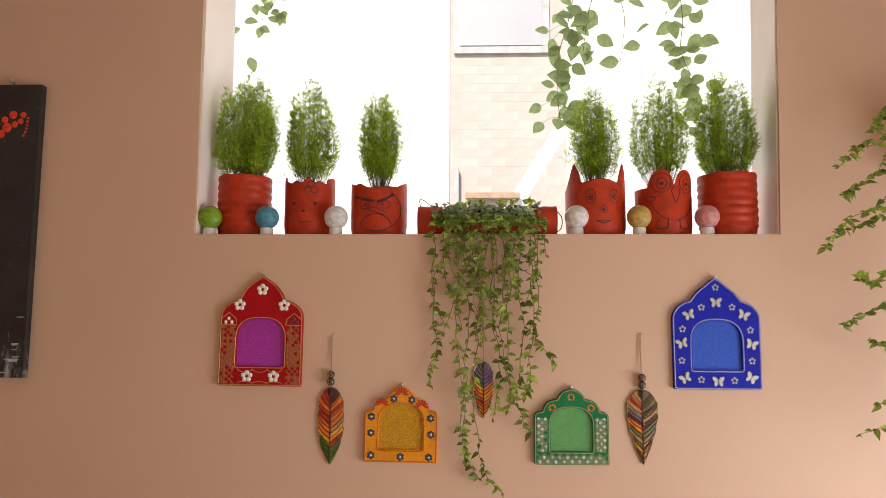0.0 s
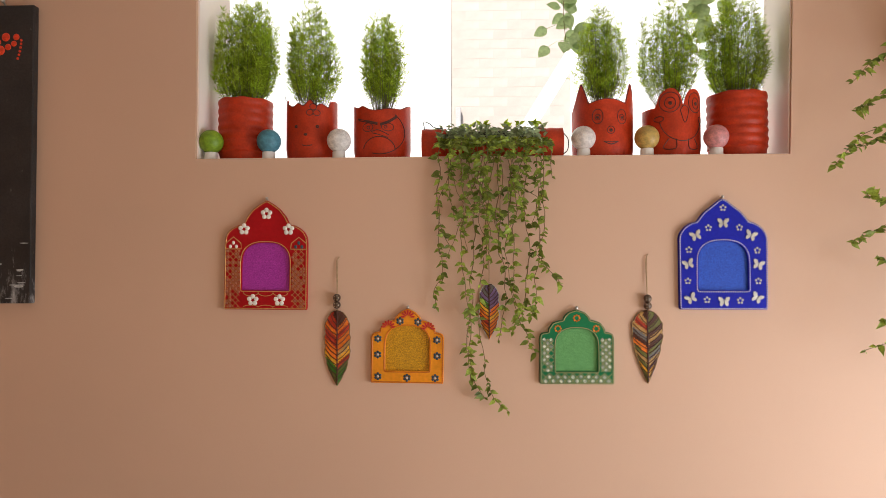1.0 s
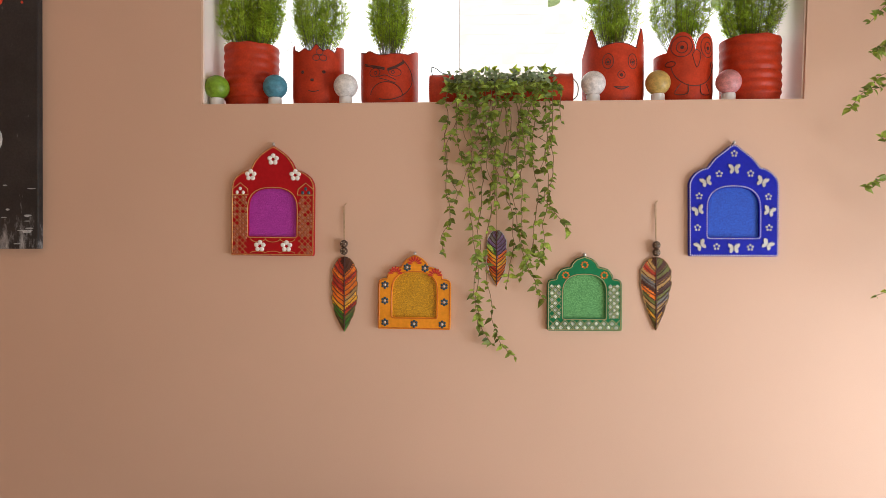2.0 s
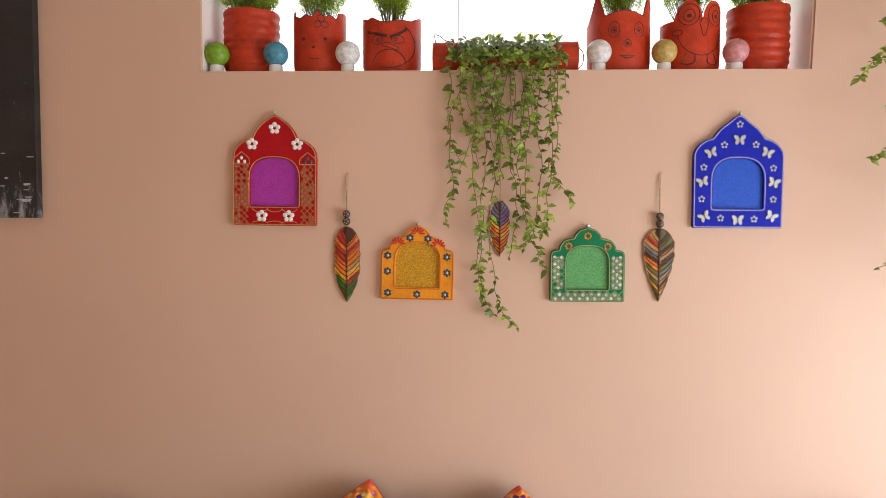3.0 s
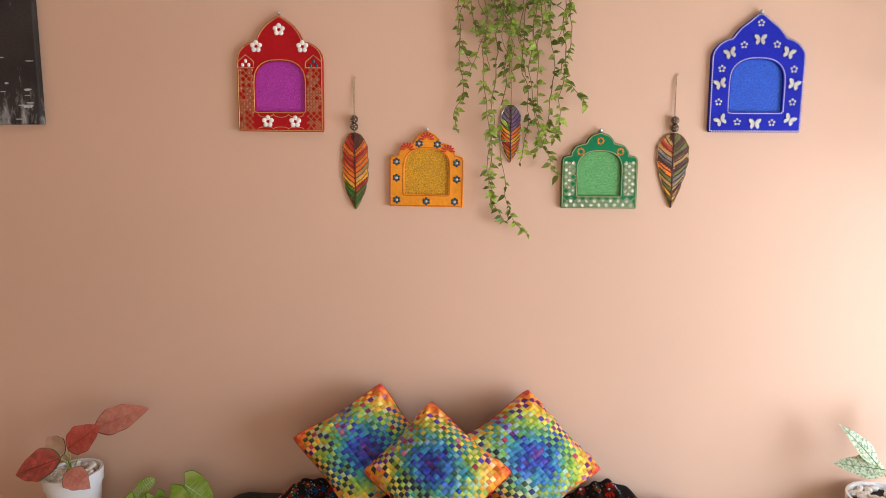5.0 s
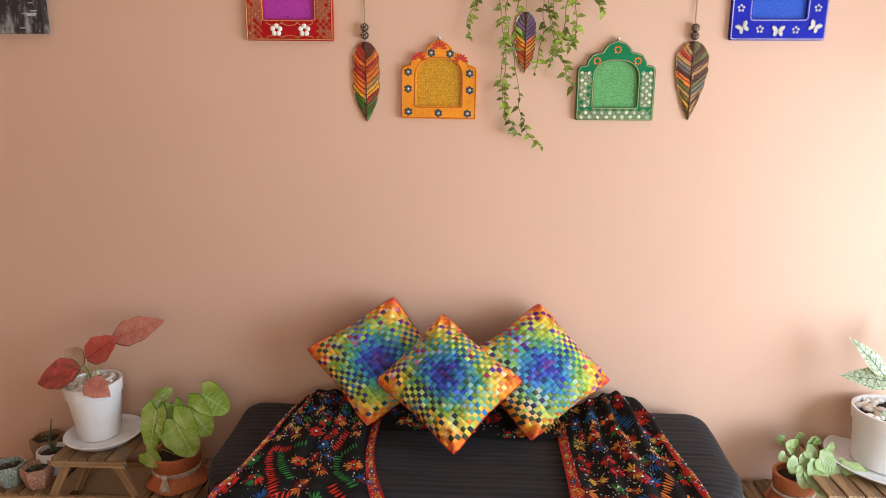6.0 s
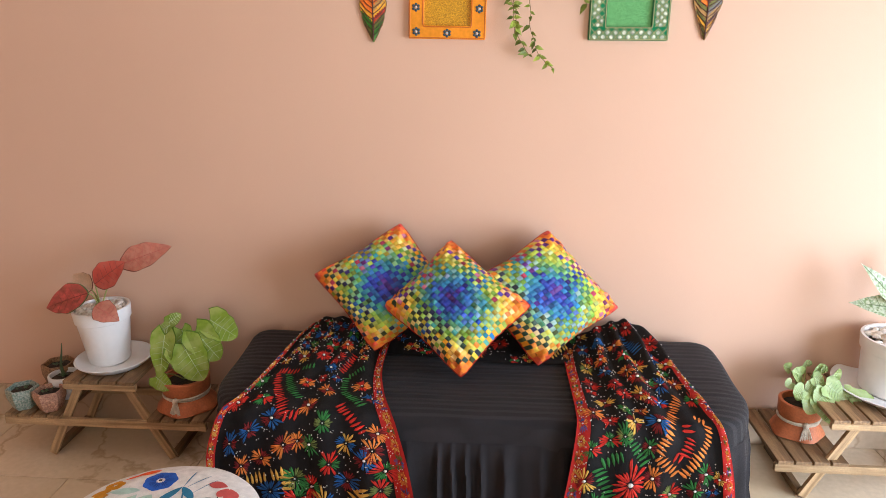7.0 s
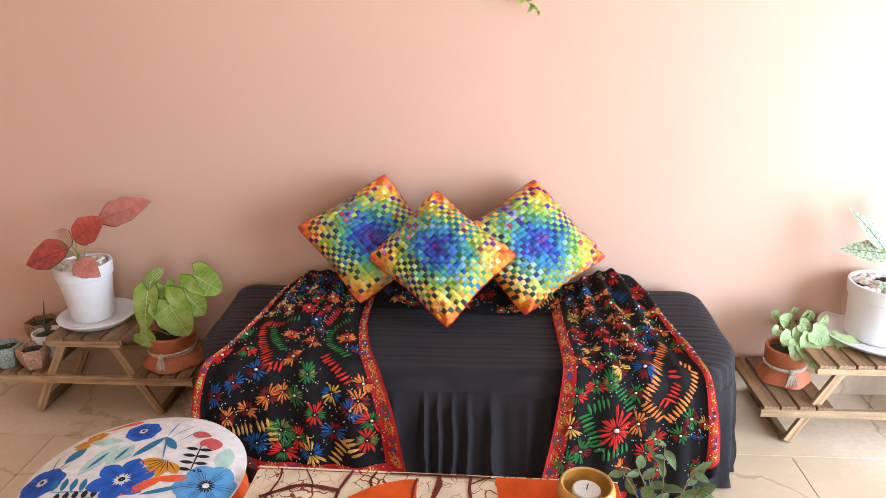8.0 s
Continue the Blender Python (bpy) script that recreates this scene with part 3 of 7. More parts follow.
part("wall", s, OUT_WHITE, nb3)
s = Shape()
s.box((1.05, 6.9, 8), (9.1, 9.1, 8.2))
part("roof", s, OUT_WHITE, nb3)

# ---- bench with black cover ----
BX, BXR, BF, BB, BZ = -0.728, 0.668, 1.487, 1.970, 0.36


RF, RB, RL = 0.17, 0.065, 0.06  # corner radii: front, back, far back


def bench_outline(grow, n=16):
    """Rounded rectangle round the bench, as points and outward ways."""
    pts = []
    for cx, cy, a0, r in ((BXR - RF, BF + RF, -90, RF), (BXR - RB, BB - RB, 0, RB), (BX + RL, BB - RL, 90, RL), (BX + RF, BF + RF, 180, RF)):
        for k in range(n + 1):
            a = radians(a0 + 90 * k / n)
            pts.append((V((cx + (r + grow) * math.cos(a), cy + (r + grow) * math.sin(a), 0)), V((math.cos(a), math.sin(a), 0))))
    return pts


def resampled(loop, step):
    out = []
    for k, (p, w) in enumerate(loop):
        q, w2 = loop[(k + 1) % len(loop)]
        m = max(1, round((q - p).length / step))
        out += [(p.lerp(q, i / m), w.lerp(w2, i / m)) for i in range(m)]
    return out


bench = thing("bench", (0, 0, 0), "low bench under a black cover with a gathered skirt", "bench")
loop = resampled(bench_outline(0), 0.004)
s = Shape()


def crown(inset):
    """Height of the seat at a distance inside its edge."""
    return BZ + 0.001 - 0.012 * max(0.0, 1 - inset / 0.075) ** 2


def heel(y):
    """The seat keeps its height towards the wall."""
    return 0.010 * min(1.0, max(0.0, (y - 1.76) / 0.17))


CLIP = 0.045
levels = [(-0.054, crown(0.054) - 0.002)] + [(-q, crown(q) - 0.0002) for q in (CLIP, 0.036, 0.028, 0.020, 0.0135)]
levels += [(-0.008, BZ - 0.0118), (-0.003, BZ - 0.0165), (0.001, BZ - 0.028), (0.003, BZ - 0.050), (0.004, 0.272), (0.004, 0.252)]
n = len(loop)
verts = []
for g, z in levels:
    for k, (p, w) in enumerate(loop):
        soft = min(1.0, max(0.0, (g + CLIP) / 0.03))
        q = p + w * (g + soft * 0.003 * noise.noise(p * 9 + V((0, 0, z * 14))))
        verts.append((q.x, q.y, z + soft * 0.002 * noise.noise(p * 6) + (heel(q.y) if z > 0.30 else 0.0)))
faces = [(a * n + i, a * n + (i + 1) % n, (a + 1) * n + (i + 1) % n, (a + 1) * n + i) for a in range(len(levels) - 1) for i in range(n)]
s.add(verts, [tuple(reversed(f)) for f in faces])
# top sheet with woven cross ribs and soft wrinkles
gx, gy = 70, 90
verts, faces = [], []
for j in range(gy + 1):
    for i in range(gx + 1):
        x, y = BX + 0.012 + (BXR - BX - 0.024) * i / gx, BF + 0.012 + (BB - BF - 0.024) * j / gy
        rc = RF if y < (BF + BB) / 2 else (RL if x < 0 else RB)
        cx, cy = min(max(x, BX + rc), BXR - rc), min(max(y, BF + rc), BB - rc)
        d = math.hypot(x - cx, y - cy)
        if d > rc - CLIP:
            x, y = cx + (x - cx) * (rc - CLIP) / d, cy + (y - cy) * (rc - CLIP) / d
            d = rc - CLIP
        fade = min(1.0, (rc - CLIP - d) / 0.03)
        z = crown(rc - d) + heel(y) + fade * (0.0012 * (1 if (j // 3) % 2 else -1) + 0.003 * noise.noise(V((x * 5, y * 9, 0))))
        verts.append((x, y, z))
for j in range(gy):
    for i in range(gx):
        a = j * (gx + 1) + i
        faces.append((a, a + 1, a + gx + 2, a + gx + 1))
s.add(verts, faces)
part("seat_cover", s, SEAT_CLOTH, bench, "black ribbed cotton seat cover", smooth=True)
s = Shape()
rows = 14
verts = []
length = 0.0
phase = []
for k, (p, w) in enumerate(loop):
    phase.append(length)
    length += (loop[(k + 1) % n][0] - p).length
for a in range(rows + 1):
    t = a / rows
    z = 0.288 - (0.288 - 0.010) * t
    for k, (p, w) in enumerate(loop):
        u = phase[k]
        turn_ = u * 118 + 9.0 * noise.noise(V((u * 8, 0, 0.3))) + 0.9 * noise.noise(V((u * 10, t * 3, 7)))
        wave = (1.0 - 2.0 * abs(math.sin(turn_ / 2))) * (0.8 + 0.9 * noise.noise(V((u * 13, 2, 0)))) + 0.18 * math.sin(turn_ * 2 + 1.0)
        g = 0.0045 + 0.004 * min(1, t * 6) + 0.022 * t + (0.0048 * min(1, t * 5) + 0.0135 * t) * wave
        q = p + w * g
        verts.append((q.x, min(q.y, 1.985), z - 0.012 * t * noise.noise(V((u * 5, 5, 0)))))
faces = [(a * n + i, (a + 1) * n + i, (a + 1) * n + (i + 1) % n, a * n + (i + 1) % n) for a in range(rows) for i in range(n)]
s.add(verts, faces)
part("skirt", s, BLACK_CLOTH, bench, "gathered black frill down to the floor", smooth=True)
s = Shape()
s.box((BX + 0.09, BF + 0.09, 0.0), (BXR - 0.09, BB - 0.05, BZ - 0.03))
part("box", s, WOOD_DARK, bench)

# ---- embroidered shawl ----
shawl = thing("embroidered_shawl", (0, 0, 0), "black shawl embroidered with bright flowers, red borders and small mirrors", "shawl")


def drape(rows_in):
    """A cloth mapped from (u across, v along) through lines of control points, one line for each v."""
    lines = [ease(r, 6) for r in rows_in]
    m = len(lines[0])
    # v runs evenly along the cloth's length
    run = [0.0]
    for la, lb in zip(lines, lines[1:]):
        run.append(run[-1] + sum((q - p).length for p, q in zip(la, lb)) / m)

    def at(u, v):
        x = u * (m - 1)
        i = min(int(x), m - 2)
        col = [l[i].lerp(l[i + 1], x - i) for l in lines]
        y = min(max(v, 0.0), 1.0) * run[-1]
        j = min(sum(1 for q in run[1:] if q <= y), len(col) - 2)
        t = (y - run[j]) / (run[j + 1] - run[j])
        p0, p1, p2, p3 = col[max(j - 1, 0)], col[j], col[j + 1], col[min(j + 2, len(col) - 1)]
        return 0.5 * ((2 * p1) + (p2 - p0) * t + (2 * p0 - 5 * p1 + 4 * p2 - p3) * t * t + (3 * p1 - p0 - 3 * p2 + p3) * t ** 3)

    return at


def cloth(at, seed, folds, amp):
    """Adds folds that run along the cloth; gives place and normal."""

    def raw(u, v):
        p = at(u, v)
        e = 0.01
        du, dv = at(min(u + e, 1), v) - at(max(u - e, 0), v), at(u, min(v + e, 1)) - at(u, max(v - e, 0))
        nrm = du.cross(dv)
        nrm = nrm.normalized() if nrm.length > 1e-9 else V((0, -0.5, 0.8))
        if nrm.z - nrm.y < 0:
            nrm = -nrm
        bend = u + 0.05 * noise.noise(V((seed, v * 3, u * 2)))
        wave = 0.5 + 0.5 * math.sin(bend * folds * math.tau + seed)
        h = amp(u, v) * (wave + 0.6 * noise.noise(V((u * 7 + seed, v * 5, 0.5))))
        return p + nrm * max(0.0035, h + 0.004), nrm

    return raw


left = cloth(drape([
    [(-0.535, 1.955, 0.385), (-0.50, 1.95, 0.405), (-0.43, 1.945, 0.41), (-0.36, 1.94, 0.40), (-0.29, 1.93, 0.372)],
    [(-0.562, 1.84, 0.372), (-0.52, 1.83, 0.385), (-0.44, 1.82, 0.39), (-0.36, 1.81, 0.385), (-0.295, 1.80, 0.368)],
    [(-0.600, 1.68, 0.366), (-0.54, 1.67, 0.37), (-0.45, 1.66, 0.372), (-0.36, 1.655, 0.37), (-0.285, 1.65, 0.366)],
    [(-0.628, 1.52, 0.365), (-0.56, 1.51, 0.367), (-0.45, 1.51, 0.367), (-0.35, 1.51, 0.367), (-0.250, 1.51, 0.366)],
    [(-0.662, 1.470, 0.345), (-0.58, 1.462, 0.345), (-0.46, 1.462, 0.345), (-0.34, 1.462, 0.345), (-0.225, 1.470, 0.345)],
    [(-0.690, 1.445, 0.245), (-0.60, 1.445, 0.245), (-0.47, 1.445, 0.25), (-0.33, 1.445, 0.25), (-0.192, 1.445, 0.25)],
    [(-0.672, 1.428, 0.150), (-0.60, 1.425, 0.110), (-0.47, 1.425, 0.080), (-0.32, 1.425, 0.075), (-0.158, 1.425, 0.090)],
]), 1.0, 5, lambda u, v: 0.004 + 0.018 * max(0, 1 - v * 2.0) * min(1, 0.25 + v * 6) + 0.034 * max(0, v - 0.50) * (0.35 + 0.65 * u))
right = cloth(drape([
    [(0.235, 1.90, 0.372), (0.30, 1.925, 0.40), (0.36, 1.945, 0.42), (0.41, 1.955, 0.42), (0.475, 1.96, 0.385)],
    [(0.215, 1.80, 0.366), (0.29, 1.82, 0.385), (0.36, 1.83, 0.40), (0.43, 1.84, 0.395), (0.495, 1.85, 0.37)],
    [(0.212, 1.66, 0.366), (0.29, 1.665, 0.372), (0.37, 1.67, 0.38), (0.45, 1.675, 0.378), (0.515, 1.68, 0.366)],
    [(0.212, 1.515, 0.366), (0.30, 1.515, 0.367), (0.39, 1.515, 0.368), (0.48, 1.515, 0.367), (0.540, 1.52, 0.366)],
    [(0.208, 1.462, 0.345), (0.305, 1.462, 0.345), (0.40, 1.462, 0.345), (0.50, 1.462, 0.345), (0.558, 1.468, 0.342)],
    [(0.190, 1.445, 0.20), (0.30, 1.445, 0.20), (0.40, 1.445, 0.205), (0.51, 1.445, 0.215), (0.582, 1.442, 0.235)],
    [(0.155, 1.425, 0.02), (0.27, 1.425, 0.012), (0.40, 1.425, 0.014), (0.50, 1.425, 0.06), (0.588, 1.428, 0.13)],
]), 4.0, 5, lambda u, v: 0.004 + 0.028 * max(0, 1 - v * 1.4) * min(1, 0.2 + v * 6) * (1 if u > 0.25 else 0.3) + 0.024 * max(0, v - 0.50))


def drape_mesh(at, u0, u1, v0, v1, nu, nv, lift=0.0):
    s = Shape()
    verts, faces = [], []
    for j in range(nv + 1):
        for i in range(nu + 1):
            p, nm = at(u0 + (u1 - u0) * i / nu, v0 + (v1 - v0) * j / nv)
            verts.append(p + nm * lift)
    for j in range(nv):
        for i in range(nu):
            a = j * (nu + 1) + i
            faces.append((a, a + nu + 1, a + nu + 2, a + 1))
    s.add(verts, faces)
    return s


def stitch(s, at, u, v, ang, length, width, W, H, lift=0.003):
    """One raised stitch on the cloth: a slim lens along ang."""
    c, sn = math.cos(ang), math.sin(ang)
    base = []
    for a, b in ((-0.5, 0.0), (-0.15, 0.45), (0.3, 0.5), (0.5, 0.0), (0.3, -0.5), (-0.15, -0.45), (0.1, 0.0)):
        du, dv = (a * length * c - b * width * sn) / W, (a * length * sn + b * width * c) / H
        p, nm = at(min(max(u + du, 0.001), 0.999), min(max(v + dv, 0.001), 0.999))
        base.append(p + nm * (lift if (a, b) == (0.1, 0.0) else lift * 0.45))
    s.add(base, [(6, i, (i + 1) % 6) for i in range(6)])


rs = random.Random(5)
SEQUIN = mat("dull_sequin", (0.66, 0.63, 0.57), 0.35, 0.25, 0.2, 300, 0)


def motif(at, u, v, size, colors, W, H, parent, turn=None):
    """A stitched flower: fans of long loose stitches in pairs, a darker fan across, a mirror and seed beads."""
    turn = rs.uniform(0, 3.14) if turn is None else turn
    s = Shape()
    for fan in (0, math.pi):
        for k in range(4):
            for pair in (-1, 1):
                a = turn + fan + (k - 1.5) * 0.40 + pair * 0.055 + rs.uniform(-0.05, 0.05)
                L_ = size * (0.46 if k % 2 == 0 else 0.38) * rs.uniform(0.85, 1.1)
                stitch(s, at, u + math.cos(a) * L_ * 0.70 / W, v + math.sin(a) * L_ * 0.70 / H, a + rs.uniform(-0.08, 0.08), L_, size * 0.055, W, H)
    fl = part("embroidered_flower", s, THREADS[colors[0]], parent)
    s = Shape()
    for fan in (math.pi / 2, 3 * math.pi / 2):
        for k in range(6):
            a = turn + fan + (k - 2.5) * 0.24 + rs.uniform(-0.06, 0.06)
            L_ = size * 0.31 * rs.uniform(0.8, 1.15)
            stitch(s, at, u + math.cos(a) * L_ * 0.78 / W, v + math.sin(a) * L_ * 0.78 / H, a, L_, size * 0.052, W, H)
    part("petal_fan", s, THREADS[colors[1]], fl)
    s = Shape()
    p, nm = at(u, v)
    s.ball(p + nm * 0.003, size * (0.072 if rs.random() < 0.5 else 0.040), 8, 4, (1, 0.6, 0.8))
    for k in range(7):
        a = rs.uniform(0, math.tau)
        q_ = size * rs.uniform(0.50, 0.66)
        uu, vv = u + math.cos(a) * q_ / W, v + math.sin(a) * q_ / H
        if 0.02 < uu < 0.98 and 0.02 < vv < 0.98:
            q, nq = at(uu, vv)
            s.ball(q + nq * 0.002, rs.uniform(0.0010, 0.0018), 5, 3)
    tagged(part("mirror", s, SEQUIN, fl, "mirror disc and seed beads"), kind="stuff")


def zigzag(at, corners, color, W, H, parent, length=0.032, step=0.0112, width=0.0066):
    """A bold row of stitches, laid side by side along a bent line, given in metres from the cloth's corner."""
    s = Shape()
    for (a0, b0), (a1, b1) in zip(corners, corners[1:]):
        d = math.hypot(a1 - a0, b1 - b0)
        ang = math.atan2(b1 - b0, a1 - a0) + math.pi / 2 + 0.15
        for k in range(int(d / step)):
            t = (k + 0.5 + rs.uniform(-0.1, 0.1)) * step / d
            slip = rs.uniform(-0.002, 0.002)
            stitch(s, at, (a0 + (a1 - a0) * t + slip * math.cos(ang)) / W, (b0 + (b1 - b0) * t + slip * math.sin(ang)) / H, ang + rs.uniform(-0.10, 0.10), length * rs.uniform(0.75, 1.05), width, W, H, 0.0030)
    tagged(part("stitched_band", s, THREADS[color], parent, "bold satin-stitched zigzag band"), kind="stuff")


def embroidered(at, W, H, sides, bands, flowers, sow=0, reach=0.93):
    c = part("drape", drape_mesh(at, 0, 1, 0, 1, 90, 150), SHAWL, shawl, "black georgette drape over the bench", smooth=True)
    for u0, u1, v0, v1 in sides:
        s = drape_mesh(at, u0, u1, v0, v1, max(5, int((u1 - u0) * 60)), max(5, int((v1 - v0) * 130)), 0.0015)
        part("border", s, RED_BORDER, c, "red embroidered border", smooth=True)
    for corners, color in bands:
        zigzag(at, corners, color, W, H, c)
    for u, v, size, colors in flowers:
        motif(at, u / W, v / H, size, colors, W, H, c)
    # small flowers sown in the gaps
    taken = [(u, v, 0.040) for u, v, size, colors in flowers]
    for corners, color in bands:
        for (a0, b0), (a1, b1) in zip(corners, corners[1:]):
            taken += [(a0 + (a1 - a0) * t, b0 + (b1 - b0) * t, 0.034) for t in np.linspace(0, 1, 8)]
    pairs = (("red", "maroon"), ("orange", "maroon"), ("green", "olive"), ("yellow", "red"), ("blue", "maroon"), ("red", "green"))
    for k in range(sow):
        u, v = rs.uniform(0.13, 0.87) * W, rs.uniform(0.04, reach) * H
        if all(math.hypot(u - a, v - b) > gap for a, b, gap in taken):
            taken.append((u, v, 0.034))
            motif(at, u / W, v / H, rs.uniform(0.034, 0.042), pairs[len(taken) % len(pairs)], W, H, c)
    return c


KEY = {"r": "red", "o": "orange", "b": "blue", "g": "green", "y": "yellow", "m": "maroon", "l": "olive"}


def sown(rows, size=0.057):
    """Flowers as (u, v, size, colours), in metres from the cloth's corner."""
    return [(u, v, size * rs.uniform(0.9, 1.1), (KEY[k[0]], KEY[k[1]])) for u, v, k in rows]


def border_motifs(at, W, H, parent, edge):
    """Small flowers along a border: edge gives (u, v) for t from 0 to 1."""
    cols = ["orange", "yellow", "green", "orange", "blue", "yellow"]
    for k in range(edge[1]):
        u, v = edge[0]((k + 0.5) / edge[1])
        motif(at, u, v, 0.036, (cols[k % 6], cols[(k + 2) % 6]), W, H, parent, turn=math.pi / 2 + rs.uniform(-0.25, 0.25))


LW, LH = 0.48, 0.76
cl = embroidered(left, LW, LH, [(0.0, 0.075, 0.03, 0.995), (0.905, 1.0, 0.05, 0.995), (0.075, 0.905, 0.945, 0.995)], [
    ([(0.092, 0.318), (0.201, 0.491), (0.244, 0.484)], "red"),
    ([(0.087, 0.311), (0.17, 0.29)], "red"),
    ([(0.131, 0.311), (0.201, 0.415), (0.223, 0.435)], "green"),
    ([(0.17, 0.29), (0.218, 0.276)], "green"),
    ([(0.31, 0.29), (0.34, 0.193)], "red"),
    ([(0.397, 0.269), (0.336, 0.311), (0.34, 0.38), (0.406, 0.463)], "green"),
    ([(0.336, 0.449), (0.401, 0.532)], "red"),
    ([(0.127, 0.663), (0.188, 0.643), (0.223, 0.629), (0.227, 0.677)], "yellow"),
    ([(0.34, 0.712), (0.375, 0.656), (0.397, 0.705)], "yellow"),
], sown([
    (0.044, 0.463, "rr"), (0.048, 0.359, "gg"), (0.118, 0.442, "rg"), (0.175, 0.497, "bm"), (0.127, 0.532, "bm"), (0.079, 0.567, "bm"),
    (0.166, 0.601, "om"), (0.118, 0.622, "om"), (0.214, 0.567, "om"), (0.249, 0.456, "om"), (0.288, 0.387, "om"), (0.214, 0.352, "or"),
    (0.301, 0.504, "gl"), (0.271, 0.567, "gl"), (0.353, 0.56, "yb"), (0.314, 0.608, "rg"), (0.275, 0.663, "rg"), (0.349, 0.649, "bm"),
    (0.388, 0.594, "bm"), (0.301, 0.691, "yb"), (0.423, 0.622, "rg"), (0.41, 0.663, "rl"), (0.24, 0.649, "gl"), (0.423, 0.532, "om"),
    (0.406, 0.573, "om"), (0.244, 0.56, "om"), (0.079, 0.256, "ym"), (0.144, 0.221, "ym"), (0.223, 0.221, "rr"), (0.271, 0.276, "bb"),
    (0.397, 0.359, "or"), (0.188, 0.677, "bb"), (0.428, 0.421, "bm"), (0.244, 0.691, "rg"), (0.297, 0.166, "or"), (0.236, 0.166, "rg"),
    (0.161, 0.104, "bm"), (0.227, 0.069, "bm"), (0.288, 0.069, "mr"), (0.305, 0.111, "bg"), (0.284, 0.228, "rm"),
]), 140, 0.5)
border_motifs(left, LW, LH, cl, (lambda t: (0.037, 0.06 + 0.9 * t), 16))
border_motifs(left, LW, LH, cl, (lambda t: (0.952, 0.08 + 0.88 * t), 18))
border_motifs(left, LW, LH, cl, (lambda t: (0.1 + 0.8 * t, 0.97), 8))
RW, RH = 0.42, 0.80
cr = embroidered(right, RW, RH, [(0.0, 0.10, 0.03, 0.995), (0.885, 1.0, 0.25, 0.935), (0.10, 0.45, 0.935, 0.995)], [
    ([(0.122, 0.545), (0.065, 0.575), (0.118, 0.669), (0.183, 0.647)], "green"),
    ([(0.126, 0.495), (0.183, 0.567)], "green"),
    ([(0.313, 0.364), (0.248, 0.458), (0.206, 0.545), (0.263, 0.596), (0.336, 0.495), (0.347, 0.458), (0.313, 0.429)], "orange"),
    ([(0.279, 0.465), (0.286, 0.495), (0.267, 0.553), (0.241, 0.545)], "red"),
    ([(0.244, 0.08), (0.279, 0.182)], "blue"),
    ([(0.351, 0.08), (0.34, 0.138)], "red"),
], [(0.145, 0.609, 0.100, ("red", "red"))] + sown([
    (0.046, 0.531, "rg"), (0.088, 0.509, "rg"), (0.053, 0.444, "om"), (0.095, 0.385, "ym"), (0.153, 0.465, "ym"), (0.076, 0.298, "rm"),
    (0.076, 0.218, "yl"), (0.13, 0.204, "or"), (0.199, 0.131, "om"), (0.027, 0.08, "oo"), (0.065, 0.044, "ym"), (0.137, 0.124, "bb"),
    (0.076, 0.116, "bm"), (0.286, 0.32, "bm"), (0.252, 0.385, "br"), (0.252, 0.305, "gm"), (0.252, 0.225, "yr"), (0.363, 0.211, "yr"),
    (0.363, 0.371, "rg"), (0.351, 0.298, "om"), (0.187, 0.524, "gm"), (0.321, 0.589, "gm"), (0.294, 0.625, "gm"), (0.241, 0.633, "rl"),
    (0.199, 0.596, "om"), (0.042, 0.604, "ym"), (0.073, 0.662, "gm"), (0.046, 0.684, "gm"), (0.221, 0.662, "rg"), (0.13, 0.255, "bm"),
    (0.145, 0.32, "rm"), (0.206, 0.364, "ym"), (0.16, 0.356, "rm"), (0.214, 0.465, "bm"), (0.122, 0.495, "gl"), (0.145, 0.036, "rm"),
    (0.275, 0.058, "rm"), (0.355, 0.102, "rm"), (0.332, 0.175, "br"), (0.214, 0.196, "rg"), (0.221, 0.305, "rm"), (0.202, 0.262, "om"),
    (0.221, 0.385, "rm"),
]), 160)
border_motifs(right, RW, RH, cr, (lambda t: (0.050, 0.05 + 0.93 * t), 18))
border_motifs(right, RW, RH, cr, (lambda t: (0.942, 0.28 + 0.64 * t), 12))
mid = cloth(drape([
    [(-0.30, 1.965, 0.385), (-0.1, 1.968, 0.39), (0.10, 1.965, 0.39), (0.26, 1.962, 0.385)],
    [(-0.30, 1.89, 0.395), (-0.1, 1.88, 0.40), (0.10, 1.88, 0.40), (0.26, 1.89, 0.395)],
    [(-0.29, 1.80, 0.367), (-0.1, 1.78, 0.367), (0.10, 1.76, 0.367), (0.25, 1.78, 0.367)],
]), 2.0, 7, lambda u, v: 0.008 * (1 - v))
embroidered(mid, 0.55, 0.2, [], [([(0.37, 0.12), (0.44, 0.165), (0.50, 0.12)], "yellow"), ([(0.10, 0.12), (0.16, 0.16), (0.22, 0.11)], "blue")],
            sown([(0.05, 0.12, "bm"), (0.30, 0.13, "rm"), (0.52, 0.10, "gg"), (0.46, 0.08, "yb"), (0.40, 0.06, "bm"), (0.34, 0.07, "gm"), (0.25, 0.16, "om"), (0.12, 0.07, "bm"),
                  (0.18, 0.05, "rm"), (0.02, 0.06, "bm"), (0.44, 0.14, "rg"), (0.50, 0.16, "om")], 0.045), 120)

